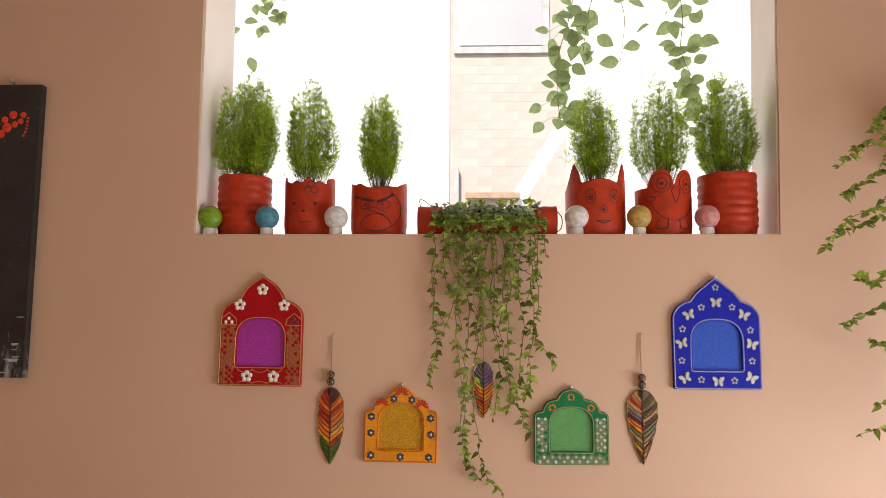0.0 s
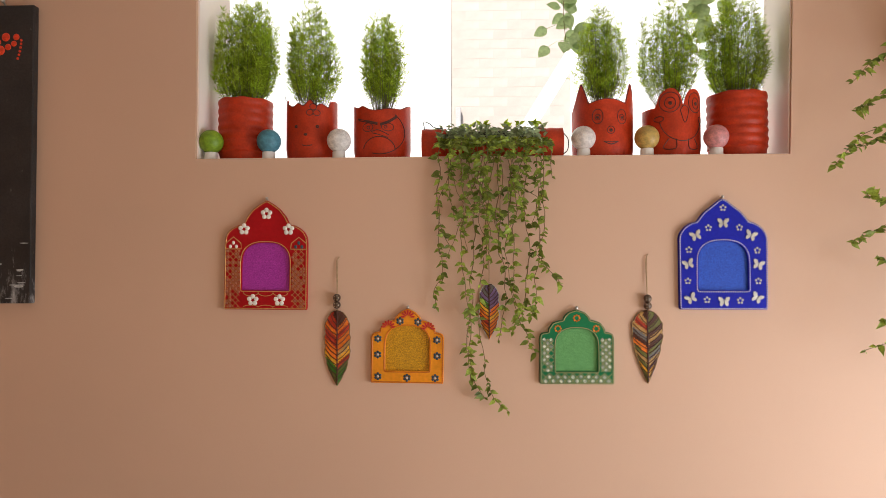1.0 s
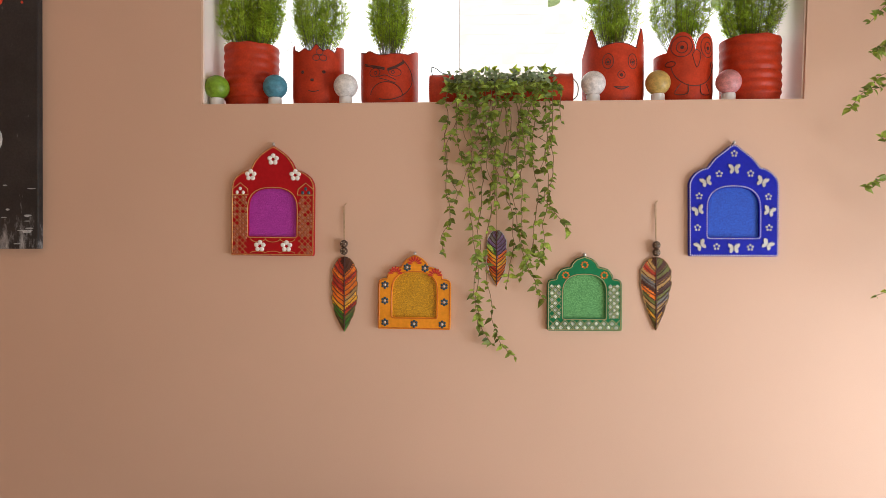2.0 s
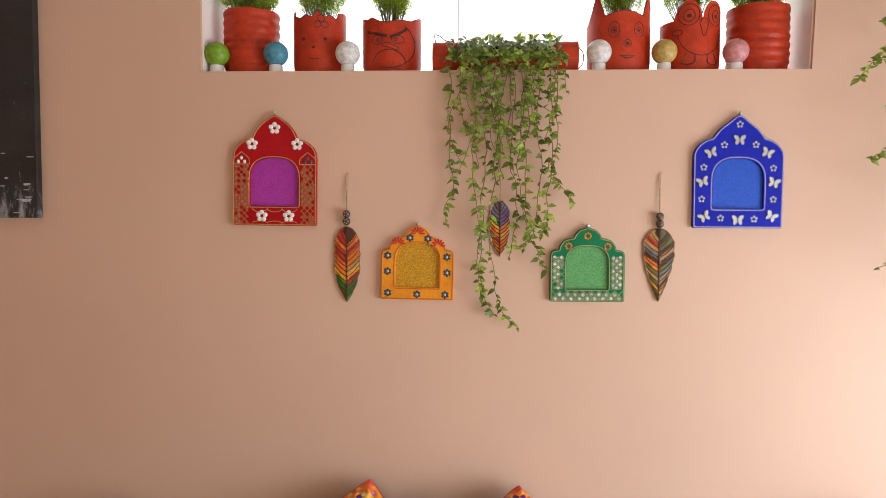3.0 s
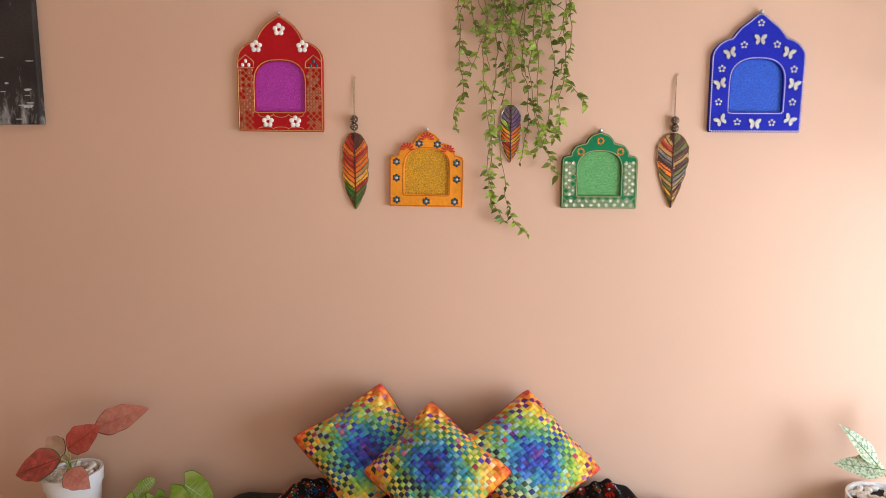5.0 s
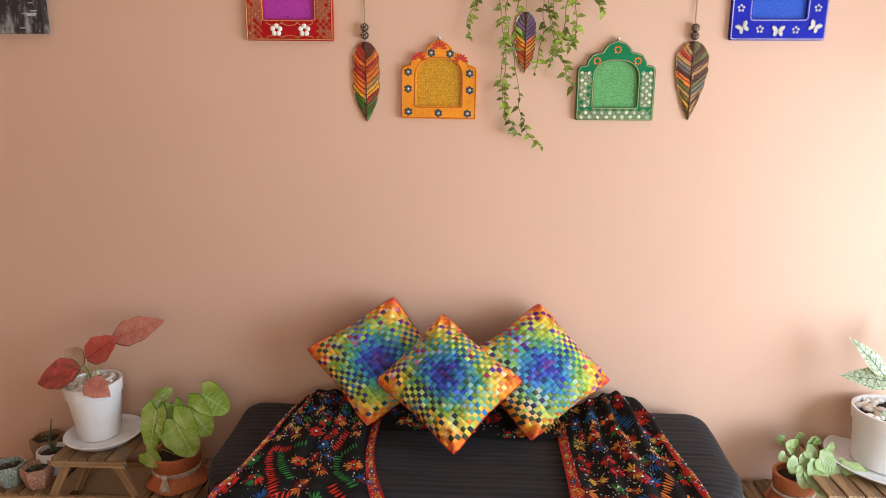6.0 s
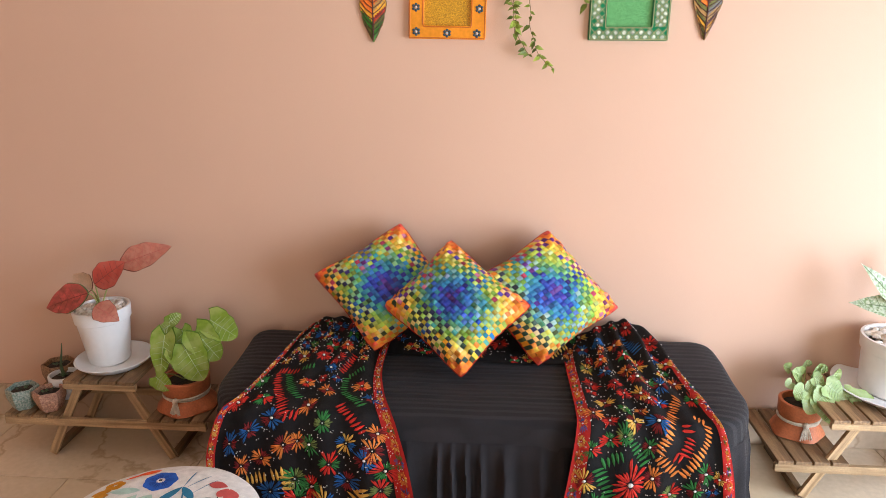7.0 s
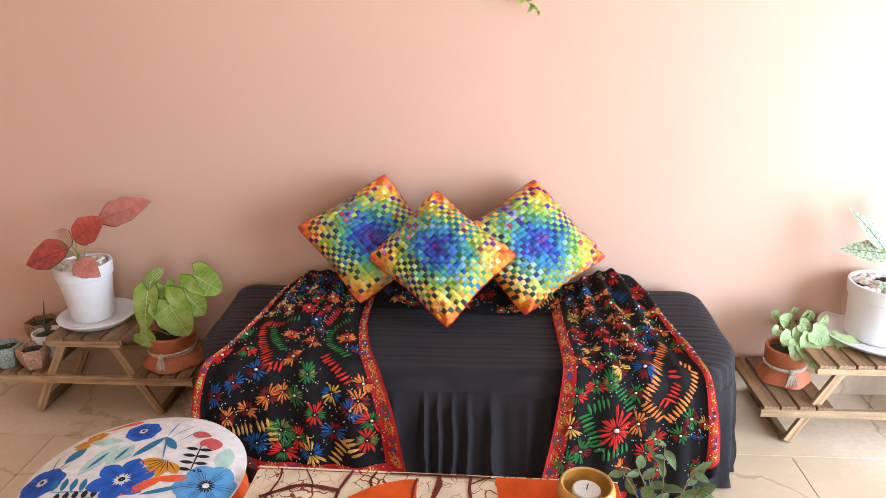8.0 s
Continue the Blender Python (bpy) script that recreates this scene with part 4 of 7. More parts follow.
# ---- woven ribbon cushions ----
PAL = [(0.0, (0.085, 0.014, 0.20)), (0.09, (0.024, 0.024, 0.26)), (0.18, (0.014, 0.045, 0.32)), (0.28, (0.028, 0.18, 0.36)), (0.37, (0.045, 0.26, 0.20)),
       (0.47, (0.14, 0.31, 0.035)), (0.57, (0.36, 0.45, 0.05)), (0.67, (0.70, 0.48, 0.045)), (0.78, (0.88, 0.30, 0.02)), (0.92, (0.86, 0.15, 0.02)), (1.05, (0.66, 0.045, 0.05))]


def ribbon_color(t):
    t = min(abs(t), PAL[-1][0])
    for (a, ca), (b, cb) in zip(PAL, PAL[1:]):
        if t <= b:
            k = (t - a) / (b - a)
            return tuple(x + (y - x) * k for x, y in zip(ca, cb))
    return PAL[-1][1]


def cushion(top, bottom, left_, right_, seed, label):
    """A square cushion hung on its corners, with a plaited face of satin ribbons."""
    top, bottom, left_, right_ = V(top), V(bottom), V(left_), V(right_)
    c = (top + bottom + left_ + right_) / 4
    ex, ey = (right_ - left_) * 0.538, (top - bottom) * 0.538
    nz = ex.cross(ey).normalized()
    eu, ev = (ex + ey) / 2, (ey - ex) / 2
    r = random.Random(seed)
    T = 0.074

    def at(u, v, side=1):
        pin = 1 - 0.125 * (1 - u * u) * (v * v) if abs(v) > abs(u) else 1 - 0.125 * (1 - v * v) * (u * u)
        tip = (u * u * v * v) ** 2
        pin *= 1 - 0.085 * tip
        fat = (max(0, 1 - abs(u) ** 2.6) * max(0, 1 - abs(v) ** 2.6)) ** 0.48
        wr = 0.007 * noise.noise(V((u * 3 + seed, v * 3, 0))) + 0.005 * noise.noise(V((u * 8 + seed, v * 8, 4)))
        # gathers that run in from the corners and the edge
        near = max(0.0, abs(u) + abs(v) - 1.25) / 0.75
        wr += 0.019 * near * math.sin(9.0 * (abs(u) - abs(v)) * 2.2 + seed) + 0.014 * near * noise.noise(V((u * 14, v * 14, seed)))
        edge = 0.004 * noise.noise(V((u * 9 + seed, v * 9, 7))) * max(abs(u), abs(v)) ** 6
        return (eu * u + ev * v) * (pin + edge * 4) + nz * side * (T * fat + wr * min(1, fat * 1.6))

    ob = thing("cushion", Matrix.Translation(c), label, "cushion", "woven ribbon cushions")
    s = Shape()
    N_ = 30
    for side in (1, -1):
        verts = [at(-1 + 2 * i / N_, -1 + 2 * j / N_, side) * 0.995 - nz * (0.0025 * side) for j in range(N_ + 1) for i in range(N_ + 1)]
        faces = [(j * (N_ + 1) + i, j * (N_ + 1) + i + 1, (j + 1) * (N_ + 1) + i + 1, (j + 1) * (N_ + 1) + i) for j in range(N_) for i in range(N_)]
        s.add(verts, faces if side == 1 else [tuple(reversed(f)) for f in faces])
    part("cushion_body", s, CUSHION_BACK, ob, "dark cloth cushion body", smooth=True)
    s = Shape()
    C, D = 23, 3
    # a ribbon keeps its own tone; dyed darker towards the middle of the face
    shift = {(way, i): r.uniform(-0.07, 0.07) for way in (0, 1) for i in range(C)}
    pale = {(way, i): r.choice((0, 0, 0, 0.03, 0.12)) for way in (0, 1) for i in range(C)}
    DUSK = ((0.16, 0.02, 0.10), (0.10, 0.015, 0.16), (0.34, 0.03, 0.07), (0.05, 0.03, 0.22), (0.40, 0.12, 0.20))
    NIGHT = ((0.010, 0.014, 0.020), (0.012, 0.030, 0.018), (0.016, 0.018, 0.060), (0.030, 0.040, 0.012))
    for i in range(C):
        for j in range(C):
            over = (i + j) % 2
            uc, vc = -1 + 2 * (i + 0.5) / C, -1 + 2 * (j + 0.5) / C
            key, t_ = ((1, i), uc) if over else ((0, j), vc)
            far_ = (abs(uc) + abs(vc)) / 2
            col = ribbon_color(0.46 * abs(t_) + 0.52 * far_ + 0.04 + shift[key] + r.uniform(-0.06, 0.06))
            g = r.uniform(0.85, 1.45)
            if far_ < 0.80 and not over:
                # the under ribbons: dusky at the upper edges, nearly black at the lower left one
                edge_up, edge_low = max(uc, vc), max(-uc, 0.3 * -vc)
                if edge_up > 0.5 and r.random() < 0.55 * (edge_up - 0.30) / 0.70:
                    col, g = r.choice(DUSK), r.uniform(0.9, 1.6)
                elif edge_low > 0.40 and r.random() < 0.52:
                    col, g = r.choice(NIGHT), r.uniform(1.0, 2.4)
                else:
                    g *= r.choice((0.55, 0.8, 0.9, 1.0))
            # whiter cells: paler ribbons, and satin glints painted into the colour
            w_ = pale[key] + r.choice((0, 0, 0.03, 0.06, 0.12, 0.30)) if over and 0.22 < far_ < 0.80 else 0.02
            col = tuple(min(0.95, x * g * (1 - w_) + p_ * w_) for x, p_ in zip(col, (0.74, 0.76, 0.66)))
            puff = r.uniform(0.0012, 0.0022)
            lu, lv = (1.06, 0.97) if over else (0.97, 1.06)
            tilt_u, tilt_v = r.uniform(-0.0006, 0.0006), r.uniform(-0.0006, 0.0006)
            verts = []
            for q in range(D + 1):
                for p in range(D + 1):
                    a, b = -1 + 2 * p / D, -1 + 2 * q / D
                    along, across = (b, a) if over else (a, b)
                    bow = puff * (1 - along * along) + 0.0004 * (1 - across * across) - (0.0010 if abs(along) > 0.99 else 0)
                    verts.append(at(max(-1, min(1, uc + a * lv / C)), max(-1, min(1, vc + b * lu / C))) + nz * (bow + tilt_u * a + tilt_v * b))
            s.add(verts, [(q * (D + 1) + p, q * (D + 1) + p + 1, (q + 1) * (D + 1) + p + 1, (q + 1) * (D + 1) + p) for q in range(D) for p in range(D)], col)
    tagged(part("ribbon_weave", s, RIBBON, ob, "plaited rainbow satin ribbons, dark blue centre to red corners", smooth=True), kind="stuff")
    s = Shape()
    ring = [at(u, -1) for u in np.linspace(-1, 1, 16)] + [at(1, v) for v in np.linspace(-1, 1, 16)] + [at(u, 1) for u in np.linspace(1, -1, 16)] + [at(-1, v) for v in np.linspace(1, -1, 16)]
    s.tube(ring, 0.0018, 6)
    part("seam", s, THREADS["red"], ob, "red seam round the edge")
    return ob


LIE = "square cushion woven from rainbow satin ribbons, leaning "
cushion((-0.268, 1.946, 0.717), (-0.330, 1.782, 0.378), (-0.510, 1.862, 0.586), (-0.085, 1.885, 0.515), 1, LIE + "on the wall")
cushion((0.162, 1.948, 0.709), (0.135, 1.745, 0.372), (-0.072, 1.815, 0.580), (0.375, 1.910, 0.486), 2, LIE + "tilted on the wall")
cushion((-0.116, 1.900, 0.692), (-0.074, 1.655, 0.384), (-0.298, 1.778, 0.515), (0.111, 1.742, 0.545), 3, LIE + "on two others")

# ---- wall frames ----
def arch(x0, x1, z0, z1, n=14, pointed=0.0, square=2.6):
    w, mid_ = (x1 - x0) / 2, (x0 + x1) / 2
    spring = z1 - min(w * 0.9, (z1 - z0) * 0.45)
    out = [(x0, z0), (x1, z0)]
    for k in range(n + 1):
        a = math.pi * k / n
        c, sn = math.cos(a), math.sin(a)
        out.append((mid_ + w * math.copysign(abs(c) ** (2 / square), c), spring + (z1 - spring) * abs(sn) ** (2 / square)))
    return out


def flower(s, x, z, r, petals=5, rr=0.42, y=0.0, turn=0.0):
    for k in range(petals):
        a = turn + math.tau * k / petals + math.pi / 2
        s.ball((x + math.cos(a) * r * 0.62, y, z + math.sin(a) * r * 0.62), r * rr, 8, 5, (1, 0.5, 1))


def beads_along(s, line, step, r, y):
    carry = 0.0
    for (x0, z0), (x1, z1) in zip(line, line[1:]):
        d = math.hypot(x1 - x0, z1 - z0)
        t = carry
        while t < d:
            s.ball((x0 + (x1 - x0) * t / d, y, z0 + (z1 - z0) * t / d), r, 6, 4)
            t += step
        carry = t - d


def closed(o):
    return list(o) + [o[0]]


def shrink(o, d):
    """An outline drawn in by d."""
    n, out = len(o), []
    for i in range(n):
        (xa, za), (xb, zb), (xc, zc) = o[i - 1], o[i], o[(i + 1) % n]
        v1, v2 = V((xb - xa, zb - za)), V((xc - xb, zc - zb))
        if v1.length < 1e-6 or v2.length < 1e-6:
            out.append((xb, zb))
            continue
        nrm = V((-v1.y, v1.x)).normalized() + V((-v2.y, v2.x)).normalized()
        nrm = nrm.normalized() if nrm.length > 1e-6 else V((0, 1))
        out.append((xb + nrm.x * d, zb + nrm.y * d))
    return out


def frame_outline(w, z_sh, z_top, kind):
    """Half outline from the foot to the apex, mirrored."""
    h = w / 2
    if kind == "onion":
        half = [(h, 0), (h, z_sh), (h * 0.985, z_sh + 0.018), (h * 0.92, z_sh + 0.033), (h * 0.80, z_sh + 0.046), (h * 0.66, z_sh + 0.054), (h * 0.555, z_sh + 0.055), (h * 0.53, z_sh + 0.062), (h * 0.46, z_sh + 0.080), (h * 0.32, z_sh + 0.101), (h * 0.14, z_top - 0.010), (0, z_top)]
    elif kind == "gable":
        half = [(h, 0), (h * 1.01, z_sh), (h * 0.97, z_sh + 0.014), (h * 0.87, z_sh + 0.030), (h * 0.72, z_sh + 0.042), (h * 0.58, z_sh + 0.046), (h * 0.55, z_sh + 0.054), (h * 0.42, z_sh + 0.074), (h * 0.25, z_top - 0.022), (h * 0.08, z_top - 0.004), (0, z_top)]
    else:
        half = [(h, 0), (h, z_sh), (h * 0.97, z_sh + 0.010), (h * 0.86, z_sh + 0.016), (h * 0.77, z_sh + 0.014), (h * 0.755, z_sh + 0.026), (h * 0.64, z_sh + 0.043), (h * 0.46, z_sh + 0.049), (h * 0.37, z_sh + 0.050), (h * 0.34, z_sh + 0.060), (h * 0.22, z_sh + 0.073), (h * 0.08, z_top - 0.003), (0, z_top)]
    return half + [(-x, z) for x, z in reversed(half[:-1])]


def wall_frame(x, z, w, z_sh, z_top, kind, inner, paint, glit, edge, label, tilt=0.0):
    """An arched board with a recessed glitter panel, a roped rim, hung from a nail."""
    ob = thing("wall_frame", pose(x, WY, z, 0, tilt, 0), label, "wall frame", "arched frames on the wall")
    o = frame_outline(w, z_sh, z_top, kind)
    ai = arch(*inner)
    # board with a true opening: front face bridged between the two outlines
    s = Shape()
    n = 160

    cx, cz = (inner[0] + inner[1]) / 2, (inner[2] + inner[3]) / 2

    def by_angle(poly):
        out = []
        for k in range(n):
            a = math.tau * (k + 0.5) / n - math.pi / 2
            dx, dz = math.cos(a), math.sin(a)
            best = None
            for (x0, z0), (x1, z1) in zip(poly, poly[1:] + poly[:1]):
                ex_, ez_ = x1 - x0, z1 - z0
                det = dx * -ez_ + dz * ex_
                if abs(det) < 1e-12:
                    continue
                t = ((x0 - cx) * -ez_ + (z0 - cz) * ex_) / det
                q = (dx * (z0 - cz) - dz * (x0 - cx)) / det
                if t > 0 and -1e-6 <= q <= 1 + 1e-6 and (best is None or t > best):
                    best = t
            out.append((cx + dx * best, cz + dz * best))
        return out

    outer_r, inner_r = by_angle(o), by_angle(ai)
    rings = [(outer_r, -0.001), (outer_r, -0.013), (shrink(outer_r, 0.0015), -0.0145), (inner_r, -0.0145), (inner_r, -0.005)]
    for (ra, ya), (rb, yb) in zip(rings, rings[1:]):
        s.add([(px, ya, pz) for px, pz in ra] + [(px, yb, pz) for px, pz in rb], [(i, (i + 1) % n, n + (i + 1) % n, n + i) for i in range(n)])
    part("board", s, paint, ob)
    s = Shape()
    s.plate(inner_r, -0.006, -0.002)
    part("panel", s, glit, ob, "glittering recessed panel")
    s = Shape()
    if kind == "gable":
        beads_along(s, closed(shrink(outer_r, 0.0032)), 0.0068, 0.0022, -0.0145)
        beads_along(s, closed(shrink(inner_r, -0.004)), 0.0064, 0.0020, -0.0145)
    else:
        s.tube([(px, -0.0150, pz) for px, pz in closed(shrink(outer_r, 0.0035))], 0.0011, 5)
        s.tube([(px, -0.0150, pz) for px, pz in closed(shrink(inner_r, -0.0030))], 0.0013, 5)
        beads_along(s, closed(shrink(outer_r, 0.0028)), 0.0052, 0.0017, -0.0148)
        beads_along(s, closed(shrink(inner_r, -0.0030)), 0.0052, 0.0016, -0.0148)
    part("rim", s, edge, ob, "raised dotted rim")
    s = Shape()
    s.tube([(0, 0.0, z_top + 0.002), (0, -0.012, z_top + 0.004)], 0.0022, 8)
    s.ball((0, -0.014, z_top + 0.005), 0.0048, 8, 6)
    part("nail", s, STEEL, ob)
    return ob


def lattice(ob, x0, x1, z0, z1, cell, thread, stones, seed, fill=0.5, cut=False):
    """Crossing raised lines with little stones in the diamonds."""
    s = Shape()
    st = Shape()
    r = random.Random(seed)
    w, h = x1 - x0, z1 - z0
    k = -h
    while k < w:
        for sgn in (1, -1):
            pts = []
            for t in np.linspace(0, 1, 40):
                zz = t * h
                xx = k + zz if sgn == 1 else w - (k + zz)
                if 0 <= xx <= w:
                    pts.append((x0 + xx, -0.0152, z0 + zz))
            if len(pts) > 1:
                s.tube([pts[0], pts[-1]], 0.0010, 4)
        k += cell
    count = int((w + 2 * h) / cell) + 2
    for a in range(count):
        for b in range(count):
            diff, total = -h + (a + 0.5) * cell, w + h - (b + 0.5) * cell
            px, pz = (diff + total) / 2, (total - diff) / 2
            if 0.10 * cell < px < w - 0.10 * cell and 0.10 * cell < pz < h - 0.10 * cell and r.random() < fill:
                e = cell * (0.30 if cut else 0.26)
                if cut:
                    st.plate([(x0 + px - e, z0 + pz), (x0 + px, z0 + pz - e), (x0 + px + e, z0 + pz), (x0 + px, z0 + pz + e)], -0.0160, -0.0144)
                else:
                    st.ball((x0 + px, -0.0150, z0 + pz), e, 7, 4, (1, 0.5, 1))
    part("lattice", s, thread, ob, "raised lattice lines")
    tagged(part("mirror_stones", st, stones, ob, "small inlaid mirror stones"), kind="stuff")


OLD_GOLD = mat("pale_gold_line", (0.36, 0.33, 0.15), 0.5, 0.2)
CUT_MIRROR = mat("cut_mirror_stone", (0.44, 0.50, 0.42), 0.3, 0.35, 0.7, 90, 0.1, 200)
DIM_GOLD = mat("dim_gold_line", (0.46, 0.22, 0.07), 0.45, 0.35, 0.3, 120, 0.3, 500)
COPPER = mat("copper_stone", (0.42, 0.15, 0.085), 0.35, 0.2, 0.3, 200, 0.1)
PEACOCK = mat("teal_stone", (0.035, 0.075, 0.10), 0.3, 0.2, 0.3, 200, 0.1)
fr = wall_frame(-0.5525, 1.450, 0.246, 0.195, 0.322, "onion", (-0.072, 0.070, 0.056, 0.197), C_RED, G_PINK, GOLD,
                "red arched frame with white bead flowers and magenta glitter panel", 0.6)
for fx, fz in ((0, 0.282), (-0.066, 0.236), (0.066, 0.236), (-0.037, 0.028), (0.042, 0.028)):
    s = Shape()
    flower(s, fx, fz, 0.0175, 5, 0.40, -0.0155)
    part("bead_flower", s, SHELL, fr, "white bead flower")
lattice(fr, -0.118, -0.076, 0.006, 0.176, 0.017, DIM_GOLD, COPPER, 1, 0.6)
lattice(fr, 0.076, 0.117, 0.006, 0.176, 0.017, DIM_GOLD, COPPER, 2, 0.6)
for sx in (-0.097, 0.097):
    s = Shape()
    s.tube([(sx - 0.024, -0.0152, 0.178), (sx - 0.022, -0.0152, 0.195), (sx, -0.0152, 0.213), (sx + 0.022, -0.0152, 0.195), (sx + 0.024, -0.0152, 0.178), (sx - 0.024, -0.0152, 0.178)], 0.0014, 5)
    part("gold_arch", s, GOLD, fr)
    s = Shape()
    for dx, dz in ((-0.009, 0.185), (0.009, 0.185), (0, 0.196)):
        s.ball((sx + dx, -0.0152, dz), 0.0048, 7, 4, (1, 0.5, 1.2))
    part("stone_trefoil", s, SHELL if sx < 0 else PEACOCK, fr)
s = Shape()
for k in range(3):
    s.tube([(-0.065 + 0.044 * k + 0.022 * (1 - math.cos(a)), -0.0152, 0.05 - 0.010 * math.sin(a)) for a in np.linspace(0, math.pi, 9)], 0.0011, 4)
    s.tube([(-0.065 + 0.044 * k + 0.022 * (1 - math.cos(a)), -0.0152, 0.007 + 0.006 * math.sin(a)) for a in np.linspace(0, math.pi, 9)], 0.0011, 4)
part("scallop_line", s, GOLD, fr)

fb = wall_frame(0.7765, 1.448, 0.25, 0.208, 0.320, "gable", (-0.071, 0.071, 0.055, 0.197), C_BLUE, G_BLUE, SHELL,
                "royal blue arched frame with silver butterflies and glitter panel", 0.2)


def butterfly(x, z, r, turn, parent):
    s = Shape()
    m = Matrix.Rotation(turn, 2)
    for sx in (-1, 1):
        for wing in ([(0.04, 0.05), (0.35, 0.62), (0.85, 0.95), (1.05, 0.75), (0.95, 0.35), (0.55, 0.0)], [(0.04, 0.02), (0.55, 0.02), (0.80, -0.28), (0.70, -0.70), (0.45, -0.78), (0.12, -0.35)]):
            o = []
            for wx, wz in wing:
                e = m @ V((sx * wx * r, wz * r))
                o.append((x + e.x, z + e.y))
            s.plate(o if sx > 0 else list(reversed(o)), -0.0175, -0.0145)
        e0, e1 = m @ V((0, 0.2 * r)), m @ V((sx * 0.5 * r, 0.95 * r))
        s.tube([(x + e0.x, -0.016, z + e0.y), (x + e1.x, -0.016, z + e1.y)], 0.0007, 4)
    part("butterfly", s, SILVER, parent, "cut silver butterfly")


for bx, bz, tr in ((0, 0.248, 0), (-0.078, 0.212, 0.35), (0.078, 0.212, -0.35), (-0.100, 0.130, 0.3), (0.098, 0.128, -0.3), (-0.093, 0.031, 0.5), (0.093, 0.033, -0.5), (0, 0.022, 0)):
    butterfly(bx, bz, 0.0160, tr, fb)
for bx, bz in ((0, 0.293), (-0.042, 0.235), (0.046, 0.236), (-0.098, 0.172), (0.096, 0.170), (-0.102, 0.082), (0.098, 0.082), (-0.048, 0.028), (0.046, 0.026)):
    s = Shape()
    flower(s, bx, bz, 0.0115, 5, 0.30, -0.015)
    part("silver_flower", s, SILVER, fb)

RED_PETAL = mat("red_petal", (0.50, 0.022, 0.016), 0.45)
fy = wall_frame(-0.136, 1.236, 0.212, 0.132, 0.216, "scallop", (-0.064, 0.064, 0.035, 0.166), C_YELLOW, G_GOLD, mat("orange_rope", (0.55, 0.14, 0.01), 0.5),
                "mustard yellow arched frame with blue mirror flowers", 0.8)
for fx, fz in ((-0.086, 0.128), (0.086, 0.126), (-0.086, 0.082), (0.087, 0.080), (-0.085, 0.019), (0.0, 0.016), (0.082, 0.016), (-0.022, 0.180), (0.030, 0.178)):
    s = Shape()
    flower(s, fx, fz, 0.0125, 6, 0.32, -0.015)
    fl = part("stone_flower", s, PEACOCK, fy, "dark teal stone flower")
    s = Shape()
    s.ball((fx, -0.0155, fz), 0.0036, 8, 4, (1, 0.6, 1))
    part("mirror", s, MIRROR, fl)
for fx, fz in ((0.0, 0.200), (-0.056, 0.170), (0.060, 0.166)):
    s = Shape()
    for k in range(7):
        a = math.pi * (0.02 + 0.96 * k / 6)
        ca, sa = math.cos(a), math.sin(a)
        o = [(fx + ca * d_ - sa * w_, fz - 0.008 + sa * d_ + ca * w_) for d_, w_ in ((0.004, 0.0), (0.012, -0.0026), (0.0185, -0.0024), (0.0215, 0.0), (0.0185, 0.0024), (0.012, 0.0026))]
        s.plate(o, -0.0166, -0.0144)
    part("half_flower", s, RED_PETAL, fy, "painted red half flower")

fg = wall_frame(0.3555, 1.234, 0.213, 0.134, 0.215, "scallop", (-0.060, 0.060, 0.036, 0.160), C_GREEN, G_GREEN, OLD_GOLD,
                "emerald green arched frame with mirror lattice", 0.1)
lattice(fg, -0.101, -0.066, 0.036, 0.130, 0.0195, OLD_GOLD, CUT_MIRROR, 3, 0.8, True)
lattice(fg, 0.066, 0.101, 0.036, 0.130, 0.0195, OLD_GOLD, CUT_MIRROR, 4, 1.0, True)
lattice(fg, -0.101, 0.101, 0.005, 0.032, 0.0225, OLD_GOLD, CUT_MIRROR, 5, 0.95, True)
for fx, fz in ((0.0, 0.190), (-0.054, 0.160), (0.056, 0.160)):
    s = Shape()
    flower(s, fx, fz, 0.0135, 8, 0.22, -0.015)
    part("orange_star", s, THREADS["orange"], fg, "painted orange star flower")

# ---- painted leaf hangings ----
OLD_RIM = mat("antique_gold_rim", (0.24, 0.14, 0.05), 0.45, 0.3, 0.3, 120, 0.3, 500)
CLAY = {n: mat("painted_leaf_" + n, c, 0.5, 0, 0.25, 60, 0.3, 300, spec=0.25) for n, c in (
    ("brown", (0.085, 0.028, 0.014)), ("orange", (0.74, 0.17, 0.018)), ("red", (0.44, 0.040, 0.018)), ("amber", (0.74, 0.36, 0.03)), ("green", (0.045, 0.17, 0.018)),
    ("slate", (0.15, 0.14, 0.13)), ("ochre", (0.44, 0.25, 0.08)), ("violet", (0.19, 0.12, 0.24)), ("olive", (0.13, 0.13, 0.03)))}


